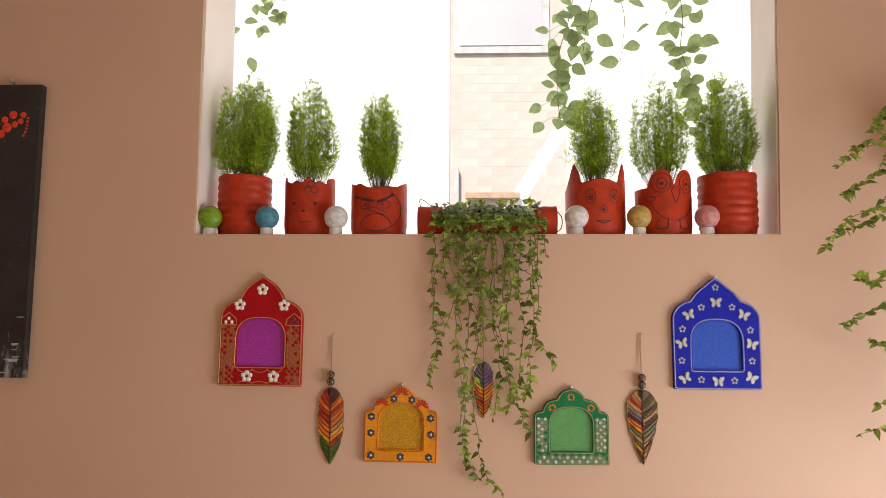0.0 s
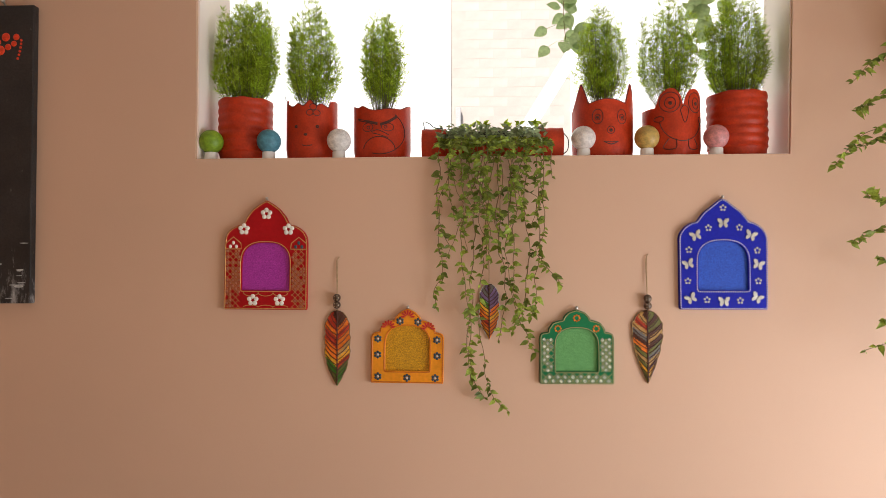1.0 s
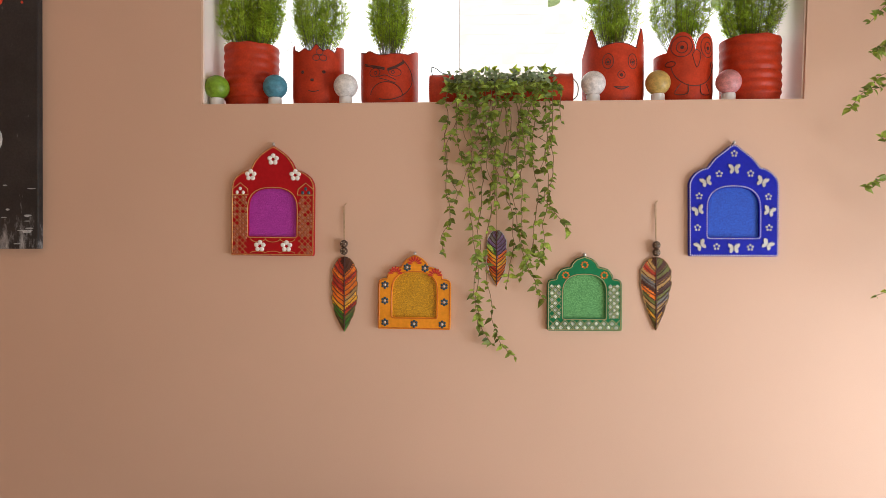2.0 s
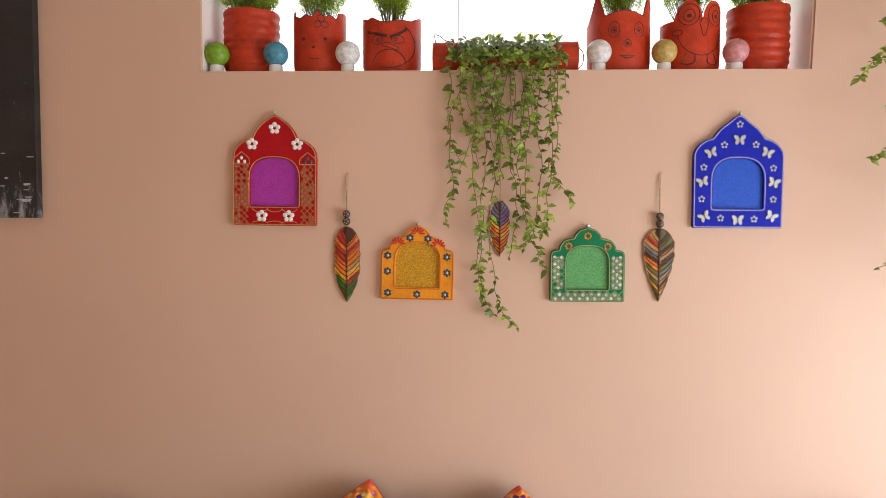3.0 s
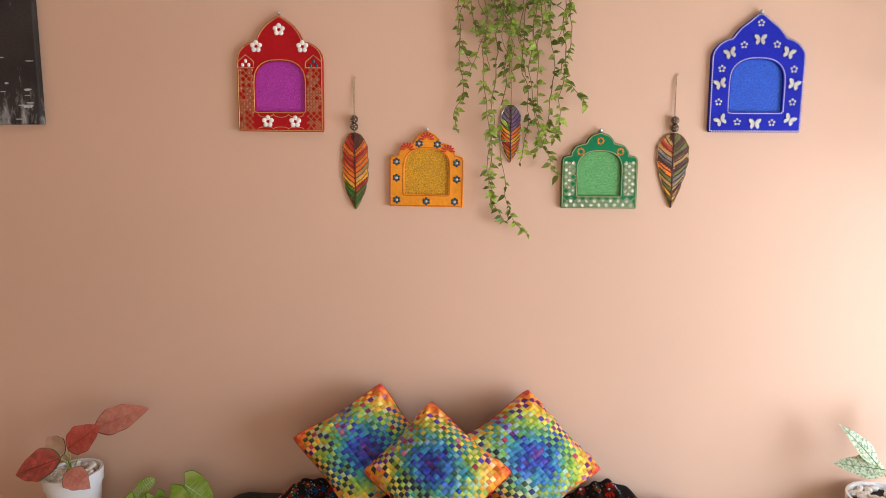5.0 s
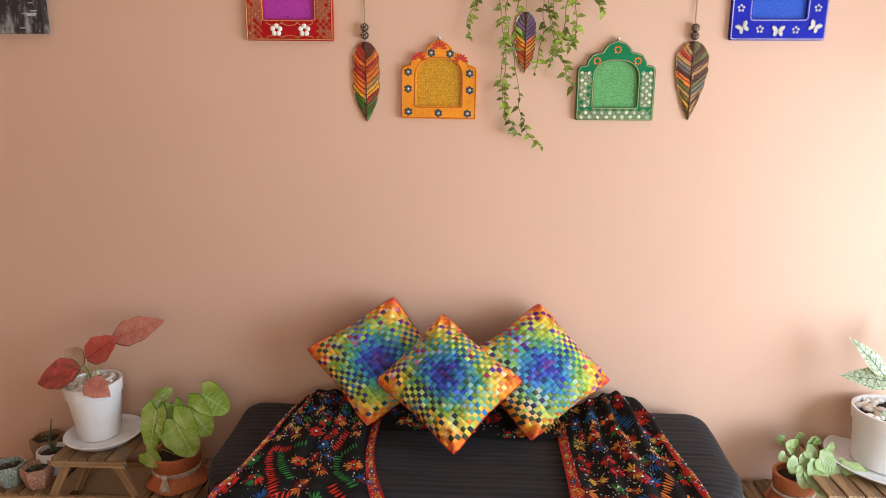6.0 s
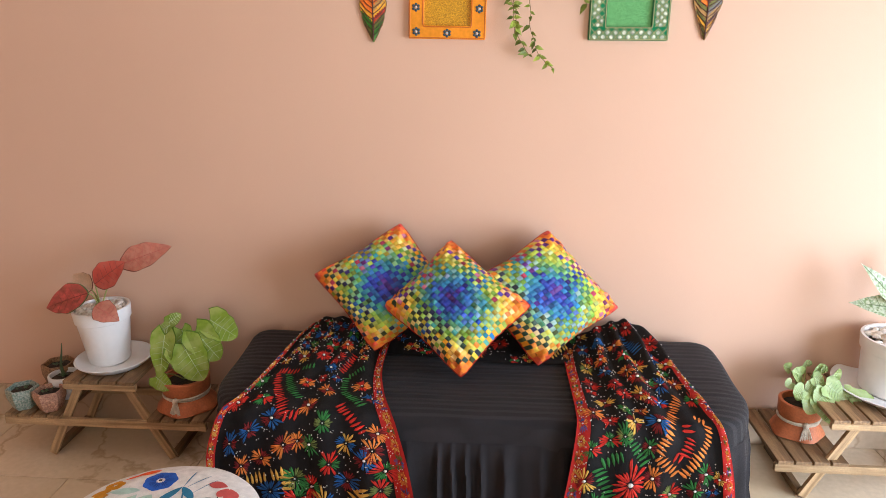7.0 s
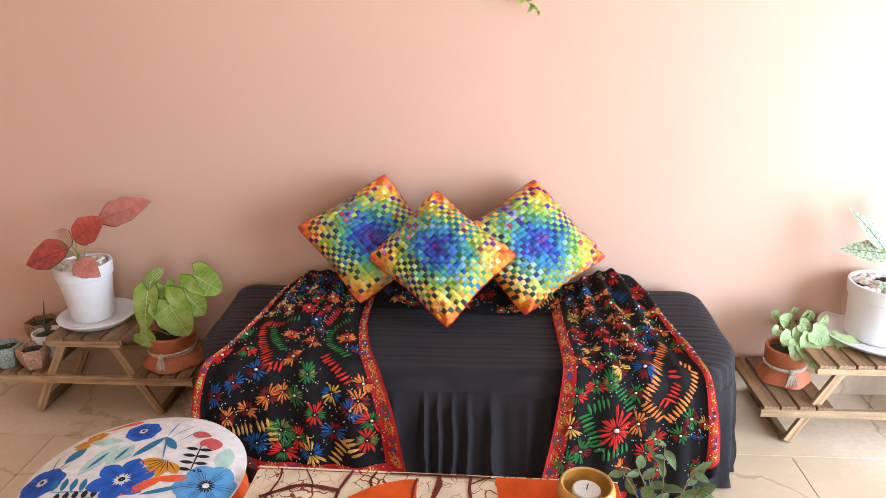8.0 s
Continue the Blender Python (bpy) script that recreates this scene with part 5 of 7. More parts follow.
def leaf_hanging(x, top, bead_z, leaf_top, leaf_foot, width, bands, other, broad, label, line=OLD_RIM, beads=True):
    ob = thing("leaf_hanging", (x, WY, leaf_foot), label, "wall hanging", "painted leaf hangings")
    H, z0 = leaf_top - leaf_foot, leaf_foot

    def half(t):
        """Half width at height t from the tip (0) to the stem (1)."""
        foot = 1 - (1 - min(t / (0.72 if broad else 0.50), 1)) ** (1.7 if broad else 2.0)
        head = math.sqrt(max(0.0, 1 - max(0.0, (t - 0.70) / 0.30) ** 2.3))
        return max(width / 2 * foot * head * (1 + 0.035 * math.sin(t * 33) + 0.02 * math.sin(t * 71)), 0.001)

    n, m = 40, len(bands)
    tone = {(side, k): Shape() for side in (-1, 1) for k in range(m)}
    for side in (-1, 1):
        for k in range(n):
            t0, t1 = k / n, (k + 1) / n
            cells = 6
            for i in range(cells):
                a0, a1 = i / cells, (i + 1) / cells
                q = []
                for t, a in ((t0, a0), (t0, a1), (t1, a1), (t1, a0)):
                    q.append((side * half(t) * a, -0.010 + 0.004 * a * a, t * H))
                # bands slope up towards the edge
                lvl = (t0 + t1) / 2 - 0.16 * (a0 + a1) / 2
                b = min(m - 1, max(0, int((lvl + (0.03 if side > 0 else 0.0)) * m / 0.95)))
                tone[side, b].add(q, [(0, 1, 2, 3)] if side < 0 else [(3, 2, 1, 0)])
    s = Shape()
    rim = [(half(k / n), k / n * H) for k in range(n + 1)] + [(-half(k / n), k / n * H) for k in range(n, -1, -1)]
    s.plate([(a * 0.99, b) for a, b in rim], -0.0058, -0.002)
    part("leaf_back", s, CLAY["brown"], ob)
    for (side, k), sh in tone.items():
        if sh.v:
            part("painted_band", sh, CLAY[(bands if side < 0 else other)[k]], ob)
    s = Shape()
    s.tube([(0, -0.011, t * H) for t in np.linspace(0.02, 1, 8)], 0.0018, 5)
    for k in range(1, 15):
        t = k / 15
        for side in (-1, 1):
            t2 = min(0.99, t + 0.15)
            s.tube([(0, -0.011, t * H), (side * half(t2) * 0.5, -0.0102, (t + 0.06) * H), (side * half(t2) * 0.94, -0.0070, t2 * H)], 0.0012, 4)
    part("veining", s, INK, ob)
    s = Shape()
    s.tube([(a, -0.006, b) for a, b in rim], 0.0013, 5)
    part("rim", s, line, ob)
    s = Shape()
    s.tube([(0, -0.008, H), (0, -0.010, bead_z - z0), (0.001, -0.004, top - z0)], 0.0011, 5)
    s.tube([(0, -0.010, bead_z - z0), (-0.003, -0.004, top - z0 - 0.004)], 0.0011, 5)
    s.tube([(0, -0.002, top - z0), (0.006, -0.004, top - z0 + 0.006)], 0.0013, 5)
    part("cord", s, TWINE, ob, "jute cord")
    for dz in (0.0105, -0.0105) if beads else ():
        s = Shape()
        s.ball((0, -0.013, bead_z - z0 + dz), 0.0115, 14, 10)
        bd = part("bead", s, BEAD, ob, "dark brown dotted bead", smooth=True)
        s = Shape()
        for k in range(5):
            a = math.tau * k / 5
            s.ball((0.006 * math.cos(a), -0.0225, bead_z - z0 + dz + 0.006 * math.sin(a)), 0.0016, 5, 4)
        part("dot_pattern", s, BEAD_DOT, bd)
    return ob


leaf_hanging(-0.341, 1.598, 1.474, 1.447, 1.228, 0.074, ["olive", "green", "green", "amber", "orange", "orange", "red", "red", "orange", "red", "red", "brown"],
             ["green", "green", "olive", "red", "amber", "ochre", "orange", "orange", "red", "orange", "brown", "brown"], False, "slender clay leaf painted green, orange and brown on a cord")
leaf_hanging(0.560, 1.602, 1.470, 1.446, 1.236, 0.088, ["olive", "amber", "olive", "ochre", "olive", "orange", "brown", "slate", "ochre", "red", "ochre", "brown"],
             ["ochre", "amber", "brown", "ochre", "slate", "olive", "brown", "ochre", "brown", "olive", "brown", "olive"], True, "broad clay leaf painted in muted stripes on a cord")
leaf_hanging(0.104, 1.70, 1.560, 1.524, 1.362, 0.058, ["amber", "orange", "red", "orange", "amber", "green", "violet", "slate", "violet"],
             ["orange", "orange", "orange", "amber", "orange", "violet", "violet", "violet", "slate"], False, "violet and orange clay leaf behind trailing vines", SILVER, False)

# ---- canvas painting ----
pc = thing("painting", (-1.55, WY, 1.470), "black canvas painting with red dabs and grey scuffs", "painting")
s = Shape()
s.box((-0.30, -0.026, 0), (0.30, -0.002, 0.892), bevel=0.003)
part("canvas", s, CANVAS_ART, pc)
PR = mat("red_impasto", (0.72, 0.05, 0.012), 0.4, 0, 0.2, 80, 0.4)
rp = random.Random(4)
for cx, cz, r in ((0.190, 0.780, 0.011), (0.215, 0.795, 0.013), (0.240, 0.775, 0.009), (0.198, 0.755, 0.015), (0.180, 0.735, 0.013), (0.222, 0.765, 0.010), (0.247, 0.795, 0.010), (0.165, 0.765, 0.012), (0.15, 0.79, 0.012), (0.14, 0.75, 0.013)):
    s = Shape()
    s.ball((cx, -0.0265, cz), r, 10, 6, (1, 0.22, 1))
    part("red_dab", s, PR, pc)
for k in range(6):
    s = Shape()
    s.ball((0.262 - 0.0004 * k * k, -0.0265, 0.785 - 0.011 * k), 0.0042, 8, 5, (1, 0.3, 1))
    part("red_dab", s, PR, pc)
GREY_DAB = mat("grey_impasto", (0.42, 0.44, 0.44), 0.5, 0, 0.3, 60, 0.5)
s = Shape()
s.ball((0.165, -0.0265, 0.325), 0.030, 14, 8, (0.9, 0.08, 1.3))
part("grey_dab", s, GREY_DAB, pc)
for k in range(34):
    s = Shape()
    x_, z_ = rp.uniform(0.05, 0.29), abs(rp.gauss(0, 0.07)) + 0.012
    s.ball((x_, -0.0262, z_), rp.uniform(0.002, 0.006), 6, 4, (rp.uniform(0.6, 3.2), 0.12, rp.uniform(0.25, 0.7)))
    part("grey_dab", s, GREY_DAB, pc)
s = Shape()
s.tube([(0.2, 0.0, 0.893), (0.2, -0.018, 0.905)], 0.003, 8)
s.ball((0.2, -0.02, 0.908), 0.007, 8, 6)
part("hook", s, STEEL, pc)

# ---- pots in the window niche ----
PY = 2.115


def feathery(parent, z0, height, width, count, seed, needles=52):
    """An egg-shaped bush of fine needles on thin bare-footed stems; local to its pot."""
    r = random.Random(seed)
    stems, leaves = Shape(), Shape()
    for k in range(count):
        a, q = r.uniform(0, math.tau), math.sqrt(r.random())
        bx, by = 0.020 * q * math.cos(a), 0.020 * q * math.sin(a)
        tx, ty = width * 0.50 * q * math.cos(a), width * 0.40 * q * math.sin(a)
        top = height * (1.0 - 0.26 * q ** 2) * r.uniform(0.76, 1.04)
        belly = r.uniform(0.85, 1.08)
        pts = ease([(bx, by, z0), (bx + (tx * belly - bx) * 0.34, by + (ty - by) * 0.34, z0 + top * 0.15), (tx * belly * 0.82, ty * 0.82, z0 + top * 0.38),
                    (tx * belly, ty, z0 + top * 0.64), (tx * 0.84 + r.uniform(-0.01, 0.01), ty * 0.84, z0 + top)], 4)
        stems.tube(pts, 0.0011, 3, 0.0003)
        first = 0.20 + 0.16 * q + 0.10 * r.random()
        for i in range(needles // 4):
            t = first + (1 - first) * (i + r.random()) / (needles // 4)
            f = t * (len(pts) - 1)
            j = min(int(f), len(pts) - 2)
            p = pts[j].lerp(pts[j + 1], f - j)
            aa = r.uniform(0, math.tau)
            twig = V((math.cos(aa), math.sin(aa), r.uniform(0.3, 1.7))).normalized() * r.uniform(0.014, 0.036) * (1.15 - 0.45 * t)
            sd = twig.orthogonal().normalized() * 0.0004
            leaves.add([p - sd, p + sd, p + twig], [(0, 1, 2)])
            for q_ in range(9):
                o = p + twig * (0.15 + 0.85 * r.random())
                ab = r.uniform(0, math.tau)
                way = V((math.cos(ab), math.sin(ab), r.uniform(-0.1, 1.5))).normalized()
                L_ = r.uniform(0.010, 0.021)
                side = way.orthogonal().normalized() * r.uniform(0.0005, 0.0010)
                leaves.add([o - side, o + side, o + way * L_ * 0.6 + side * 0.9, o + way * L_ - V((0, 0, 0.0015)), o + way * L_ * 0.6 - side * 0.9], [(0, 1, 2, 3, 4)])
    tagged(part("stem_tuft", stems, GRASS_STEM, parent), kind="stuff")
    tagged(part("foliage", leaves, GRASS, parent, "fine feathery light green foliage"), kind="stuff")


def pot_shell(r, rim, foot=0.93, ribs=0.0, thick=0.003, seg=96, bow=0.0):
    """A thin tub whose rim height varies round it; ribs: depth of moulded rings."""
    s = Shape()
    levels = 44 if ribs else 14
    verts, faces = [], []
    for wall in (0, 1):
        for k in range(levels + 1):
            t = k / levels
            for i in range(seg):
                a = math.tau * i / seg - math.pi
                h = rim(math.sin(a), math.cos(a)) * t
                rr = r * (foot + (1 - foot) * min(1, t * 5) ** 0.6) + bow * math.sin(math.pi * t)
                if ribs:
                    rr += ribs * (0.5 + 0.5 * math.sin(h * math.tau / 0.026 + 0.8)) ** 0.5 * (1 if 0.03 < h else 0)
                    if math.cos(a) > 0.45 and 0.03 < h < 0.11:
                        rr += ribs * 0.5 * math.sin((h + 0.014 * abs(math.sin(a) * 9 % 1 - 0.5)) * math.tau / 0.026)
                rr -= thick * wall
                verts.append((rr * math.sin(a), -rr * math.cos(a), max(h, 0.003 * wall)))
    for wall in (0, 1):
        o = wall * (levels + 1) * seg
        for k in range(levels):
            for i in range(seg):
                j = (i + 1) % seg
                f = (o + k * seg + i, o + k * seg + j, o + (k + 1) * seg + j, o + (k + 1) * seg + i)
                faces.append(f if wall == 0 else tuple(reversed(f)))
    o = (levels + 1) * seg
    for i in range(seg):
        j = (i + 1) % seg
        faces.append((levels * seg + i, levels * seg + j, o + levels * seg + j, o + levels * seg + i))
    faces.append(tuple(reversed(range(seg))))
    s.add(verts, faces)
    return s


def niche_pot(x, r, rim, label, bush, ribs=0.0, group="red pots in the window niche", soil=0.13, seed=1, lean=0.0):
    ob = thing("potted_plant", (x, PY, SILL + 0.003), label, "potted plant", group)
    p = part("pot", pot_shell(r, rim, ribs=ribs), RED_POT, ob, "red painted recycled plastic pot", smooth=True)
    s = Shape()
    s.lathe([(r * 0.9, soil - 0.02), (r * 0.94, soil), (r * 0.5, soil + 0.006)], 24)
    part("soil", s, SOIL, ob)
    feathery(ob, soil, bush[0] - soil, bush[1], bush[2], seed, bush[3] if len(bush) > 3 else 52)
    return ob, p


def doodle(pot, r, name, lines, width=0.0019, rim_foot=1.0):
    """Ink lines painted on the front of a tub: points are (across, up) in metres."""
    for line in lines:
        s = Shape()
        pts = []
        for u, h in line:
            a = math.asin(max(-0.98, min(0.98, u / r)))
            pts.append(((r + 0.0002) * math.sin(a), -(r + 0.0002) * math.cos(a), h))
        s.tube(ease(pts, 4), width * 0.72, 5)
        part(name, s, INK, pot, "painted dark line")


def ring(cx, cz, a, b, n=14, start=0.0, end=math.tau):
    return [(cx + a * math.cos(start + (end - start) * k / n), cz + b * math.sin(start + (end - start) * k / n)) for k in range(n + 1)]


def rimline(r, rim, u0, u1, n=26):
    return [(u0 + (u1 - u0) * k / n, rim((u0 + (u1 - u0) * k / n) / r, 1) - 0.0015) for k in range(n + 1)]


flat_rim = lambda h: (lambda sn, cs: h + 0.0015 * math.sin(sn * 9))  # noqa: E731
niche_pot(-0.654, 0.081, flat_rim(0.192), "ribbed red pot with a full feathery green plant", (0.535, 0.215, 118, 90), 0.0030, seed=11)
niche_pot(0.872, 0.085, flat_rim(0.195), "ribbed red pot with a wide feathery green plant", (0.530, 0.200, 106, 90), 0.0030, seed=12)


def rim_a(sn, cs):
    """Low wavy rim with a notch and small tabs."""
    return 0.168 + 0.012 * max(0, 1 - abs(sn - 0.15) * 4) + (0.016 if abs(sn) > 0.82 else 0.0) + 0.004 * math.sin(sn * 14)


_, p = niche_pot(-0.444, 0.079, rim_a, "red cut-bottle pot with simple painted face lines", (0.515, 0.165, 75, 75), seed=13)
R = 0.079
doodle(p, R, "painted_dot", [ring(-0.032, 0.100, 0.003, 0.003, 6), ring(0.032, 0.100, 0.003, 0.003, 6), ring(-0.002, 0.075, 0.004, 0.002, 6)], 0.0034)
doodle(p, R, "painted_mouth", [[(-0.014, 0.044), (0.0, 0.040), (0.018, 0.044)]], 0.0021)
doodle(p, R, "painted_bow", [ring(0.020 + dx, 0.148 + dz, 0.010, 0.009, 10) for dx, dz in ((-0.010, -0.006), (0.010, -0.006), (0.0, 0.012))], 0.0017)
doodle(p, R, "painted_edge", [rimline(R, rim_a, -0.066, 0.066)], 0.0014)
s = Shape()
s.tube([(-0.060, -0.030, 0.165), (-0.075, -0.034, 0.195), (-0.092, -0.034, 0.172)], 0.0012, 4)
s.tube([(-0.075, -0.034, 0.195), (-0.078, -0.034, 0.208)], 0.0010, 4)
part("wire_loop", s, BLACK_WIRE, p, "thin black wire loop")


def rim_b(sn, cs):
    """Two raised corners and a dipped middle."""
    return 0.152 + 0.020 * max(0, (abs(sn) - 0.72) / 0.28) + 0.010 * math.exp(-((sn + 0.6) / 0.18) ** 2) - 0.006 * math.exp(-((sn + 0.1) / 0.3) ** 2)


_, p = niche_pot(-0.2225, 0.0885, rim_b, "red cut-bottle pot with bold painted brow and curves", (0.480, 0.150, 77, 75), seed=14)
R = 0.0885
doodle(p, R, "painted_brow", [[(-0.066, 0.124), (-0.03, 0.112), (-0.004, 0.105)], [(-0.064, 0.119), (-0.03, 0.108), (-0.004, 0.101)], [(0.052, 0.130), (0.028, 0.112), (0.004, 0.103)], [(0.052, 0.125), (0.028, 0.108), (0.004, 0.099)]], 0.0034)
doodle(p, R, "painted_ring", [ring(-0.034, 0.094, 0.016, 0.013, 14), ring(0.026, 0.094, 0.018, 0.012, 14), ring(-0.032, 0.093, 0.0045, 0.0045, 8), ring(0.020, 0.094, 0.0045, 0.0045, 8)], 0.0017)
doodle(p, R, "painted_curve", [[(-0.024, 0.080), (-0.004, 0.085), (0.014, 0.078), (0.030, 0.070)], [(-0.020, 0.076), (0.002, 0.070), (0.028, 0.062)],
                                ring(0.0, 0.025, 0.048, 0.040, 16, 0.1, math.pi - 0.1), ring(0.002, 0.080, 0.072, 0.068, 22, -1.9, 0.9)], 0.0020)
doodle(p, R, "painted_edge", [rimline(R, rim_b, -0.082, 0.082)], 0.0014)


def rim_c(sn, cs):
    """Two pointed ears."""
    if cs < 0:
        return 0.150
    e = max(0, 1 - abs(abs(sn) - 0.80) / 0.20) if abs(sn) > 0.60 else 0
    return 0.158 + 0.014 * math.cos(sn * 2.4) + 0.072 * e ** 0.8


_, p = niche_pot(0.4605, 0.0925, rim_c, "red pot cut with two pointed ears and painted lines", (0.490, 0.160, 82, 75), seed=15)
R = 0.0925
doodle(p, R, "painted_ring", [ring(-0.030, 0.118, 0.015, 0.022, 14), ring(0.042, 0.118, 0.014, 0.022, 14), ring(-0.030, 0.116, 0.007, 0.009, 10), ring(0.042, 0.116, 0.007, 0.009, 10), ring(0.008, 0.077, 0.011, 0.011, 12)], 0.0016)
doodle(p, R, "painted_dot", [ring(-0.030, 0.115, 0.002, 0.002, 6), ring(0.042, 0.115, 0.002, 0.002, 6), ring(0.008, 0.076, 0.003, 0.003, 6)], 0.0034)
doodle(p, R, "painted_mouth", [[(-0.014, 0.043), (0.008, 0.034), (0.030, 0.043)], [(-0.014, 0.043), (0.008, 0.041), (0.030, 0.043)], [(-0.008, 0.040), (0.008, 0.035), (0.024, 0.040)]], 0.0020)
doodle(p, R, "painted_edge", [rimline(R, rim_c, -0.084, 0.084, 60)], 0.0017)


def rim_d(sn, cs):
    """Two round lobes at the front."""
    if cs < 0:
        return 0.150
    lobe = 0.0
    for c in (-0.30, 0.58):
        if abs(sn - c) < 0.42:
            lobe = max(lobe, math.sqrt(max(0, 1 - ((sn - c) / 0.42) ** 2)))
    return 0.148 + 0.054 * lobe


_, p = niche_pot(0.672, 0.0855, rim_d, "red pot cut with two round lobes and painted rings", (0.520, 0.190, 87, 69), seed=16)
R = 0.0855
doodle(p, R, "painted_ring", [ring(-0.026, 0.160, 0.028, 0.030, 18), ring(0.050, 0.160, 0.022, 0.030, 18), ring(-0.026, 0.158, 0.015, 0.017, 14), ring(0.052, 0.158, 0.011, 0.017, 14)], 0.0018)
doodle(p, R, "painted_dot", [ring(-0.026, 0.157, 0.003, 0.003, 6), ring(0.052, 0.157, 0.002, 0.003, 6)], 0.0042)
doodle(p, R, "painted_beak", [[(0.002, 0.135), (0.014, 0.150), (0.028, 0.136), (0.016, 0.098), (0.002, 0.135)]], 0.0018)
doodle(p, R, "painted_belly", [ring(0.008, 0.112, 0.062, 0.068, 20, math.pi + 0.15, math.tau - 0.15), [(-0.03, 0.052), (-0.045, 0.024), (-0.012, 0.022), (-0.010, 0.050)], [(0.026, 0.050), (0.030, 0.022), (0.058, 0.024), (0.046, 0.052)]], 0.0020)
doodle(p, R, "painted_wing", [ring(-0.055, 0.112, 0.012, 0.008, 10), ring(0.070, 0.112, 0.007, 0.010, 10)], 0.0018)

# ---- ball lamps on the sill ----
for (bx, zc), bm_, nm in zip(((-0.735, 0.054), (-0.558, 0.053), (-0.3445, 0.053), (0.389, 0.053), (0.5765, 0.053), (0.780, 0.056)), BALLS,
                             ("lime green", "pale blue", "pearly white", "creamy white", "golden", "soft pink")):
    lamp = thing("ball_lamp", (bx, 2.036, SILL + 0.003), nm + " crackled ball lamp on a white base", "ball lamp", "ball lamps on the sill")
    s = Shape()
    s.lathe([(0.0185, 0), (0.0195, 0.001), (0.0195, 0.020), (0.018, 0.022)], 28)
    part("base", s, WHITE_PLASTIC, lamp, "white plastic base", smooth=True)
    s = Shape()
    s.ball((0, 0, 0.055), 0.0362, 32, 20)
    part("ball", s, bm_, lamp, smooth=True)

# ---- trough planter with trailing vines ----
tr = thing("trough_planter", (0.119, 2.075, SILL + 0.003), "red half-bottle trough planter with long trailing vines over the sill", "planter")
s = Shape()
for x0, x1 in ((-0.214, -0.140), (0.140, 0.212)):
    m = []
    for x in np.linspace(x0, x1, 7):
        for a in np.linspace(-0.25, math.pi + 0.25, 15):
            m.append((x, 0.046 * math.cos(a), 0.046 + 0.048 * math.sin(a) * (1.0 + 0.03 * math.sin(x * 300))))
        for yy in (-0.03, 0.0, 0.03):
            m.append((x, yy, 0.001))
    w = 18
    s.add(m, [(a * w + i, a * w + (i + 1) % w, (a + 1) * w + (i + 1) % w, (a + 1) * w + i) for a in range(6) for i in range(w)] + [tuple(range(w)), tuple(reversed(range(6 * w, 7 * w)))])
s.box((-0.142, 0.032, 0.0), (0.142, 0.040, 0.094), bevel=0.002)
s.box((-0.142, -0.044, 0.0), (0.142, -0.038, 0.045), bevel=0.002)
s.box((-0.142, -0.040, 0.0), (0.142, 0.034, 0.006))
part("trough", s, RED_POT, tr, "red painted plastic trough", smooth=True)
s = Shape()
s.box((-0.14, -0.038, 0.006), (0.14, 0.032, 0.052))
part("soil", s, SOIL, tr)
# dark strip that stands for the shade inside the trough
s = Shape()
s.box((-0.138, 0.026, 0.050), (0.138, 0.0315, 0.0925), bevel=0.001)
part("inner_shade", s, BLACK_WIRE, tr, "dark strip for the shaded inside of the trough")
for sx, pts in ((-1, [(-0.205, -0.02, 0.088), (-0.208, -0.02, 0.112), (-0.192, -0.02, 0.108), (-0.175, -0.02, 0.095), (-0.150, -0.02, 0.092)]),
                (1, [(0.214, -0.02, 0.075), (0.228, -0.02, 0.055), (0.226, -0.02, 0.025), (0.213, -0.02, 0.012)])):
    s = Shape()
    s.tube(ease(pts, 5), 0.0015, 5)
    part("wire_loop", s, BLACK_WIRE, tr)


def leafy(s, p, way, size, r, spread=0.9, kind="lance"):
    """One small leaf set off from a stem."""
    a = r.uniform(0, math.tau)
    out = V((math.cos(a), -abs(math.sin(a)) * 0.7 - 0.1, r.uniform(-0.5, 0.5)))
    d = (out * spread + V(way) * 0.4).normalized()
    face = V((r.uniform(-0.5, 0.5), -1.0, r.uniform(-0.1, 0.9)))
    s.leaf(p, d, face, size, size * r.uniform(0.42, 0.60), kind, 0.15, r.uniform(0.0, 0.5), 4)


rv = random.Random(21)
leaves_top = Shape()
for k in range(330):
    x, y = rv.uniform(-0.155, 0.150), rv.uniform(-0.075, 0.03)
    z = 0.050 + 0.034 * rv.random() + (0.012 if y > -0.04 else 0) - max(0, -y - 0.05) * 1.2
    leafy(leaves_top, (x, y, z), (0, -0.4, 0.5), rv.uniform(0.016, 0.028), rv, kind="lance")
tagged(part("leaf_mass", leaves_top, VINE_DARK, tr, "variegated grey-green leaves heaped over the trough"), kind="stuff")
sprigs = Shape()
for x in (-0.070, -0.030, 0.040, 0.075, 0.135, 0.150):
    for k in range(4):
        leafy(sprigs, (x + rv.uniform(-0.01, 0.01), 0.01, 0.098 + rv.random() * 0.014), (0, 0, 1), 0.022, rv)
tagged(part("young_sprigs", sprigs, GRASS, tr, "fresh bright green sprigs"), kind="stuff")


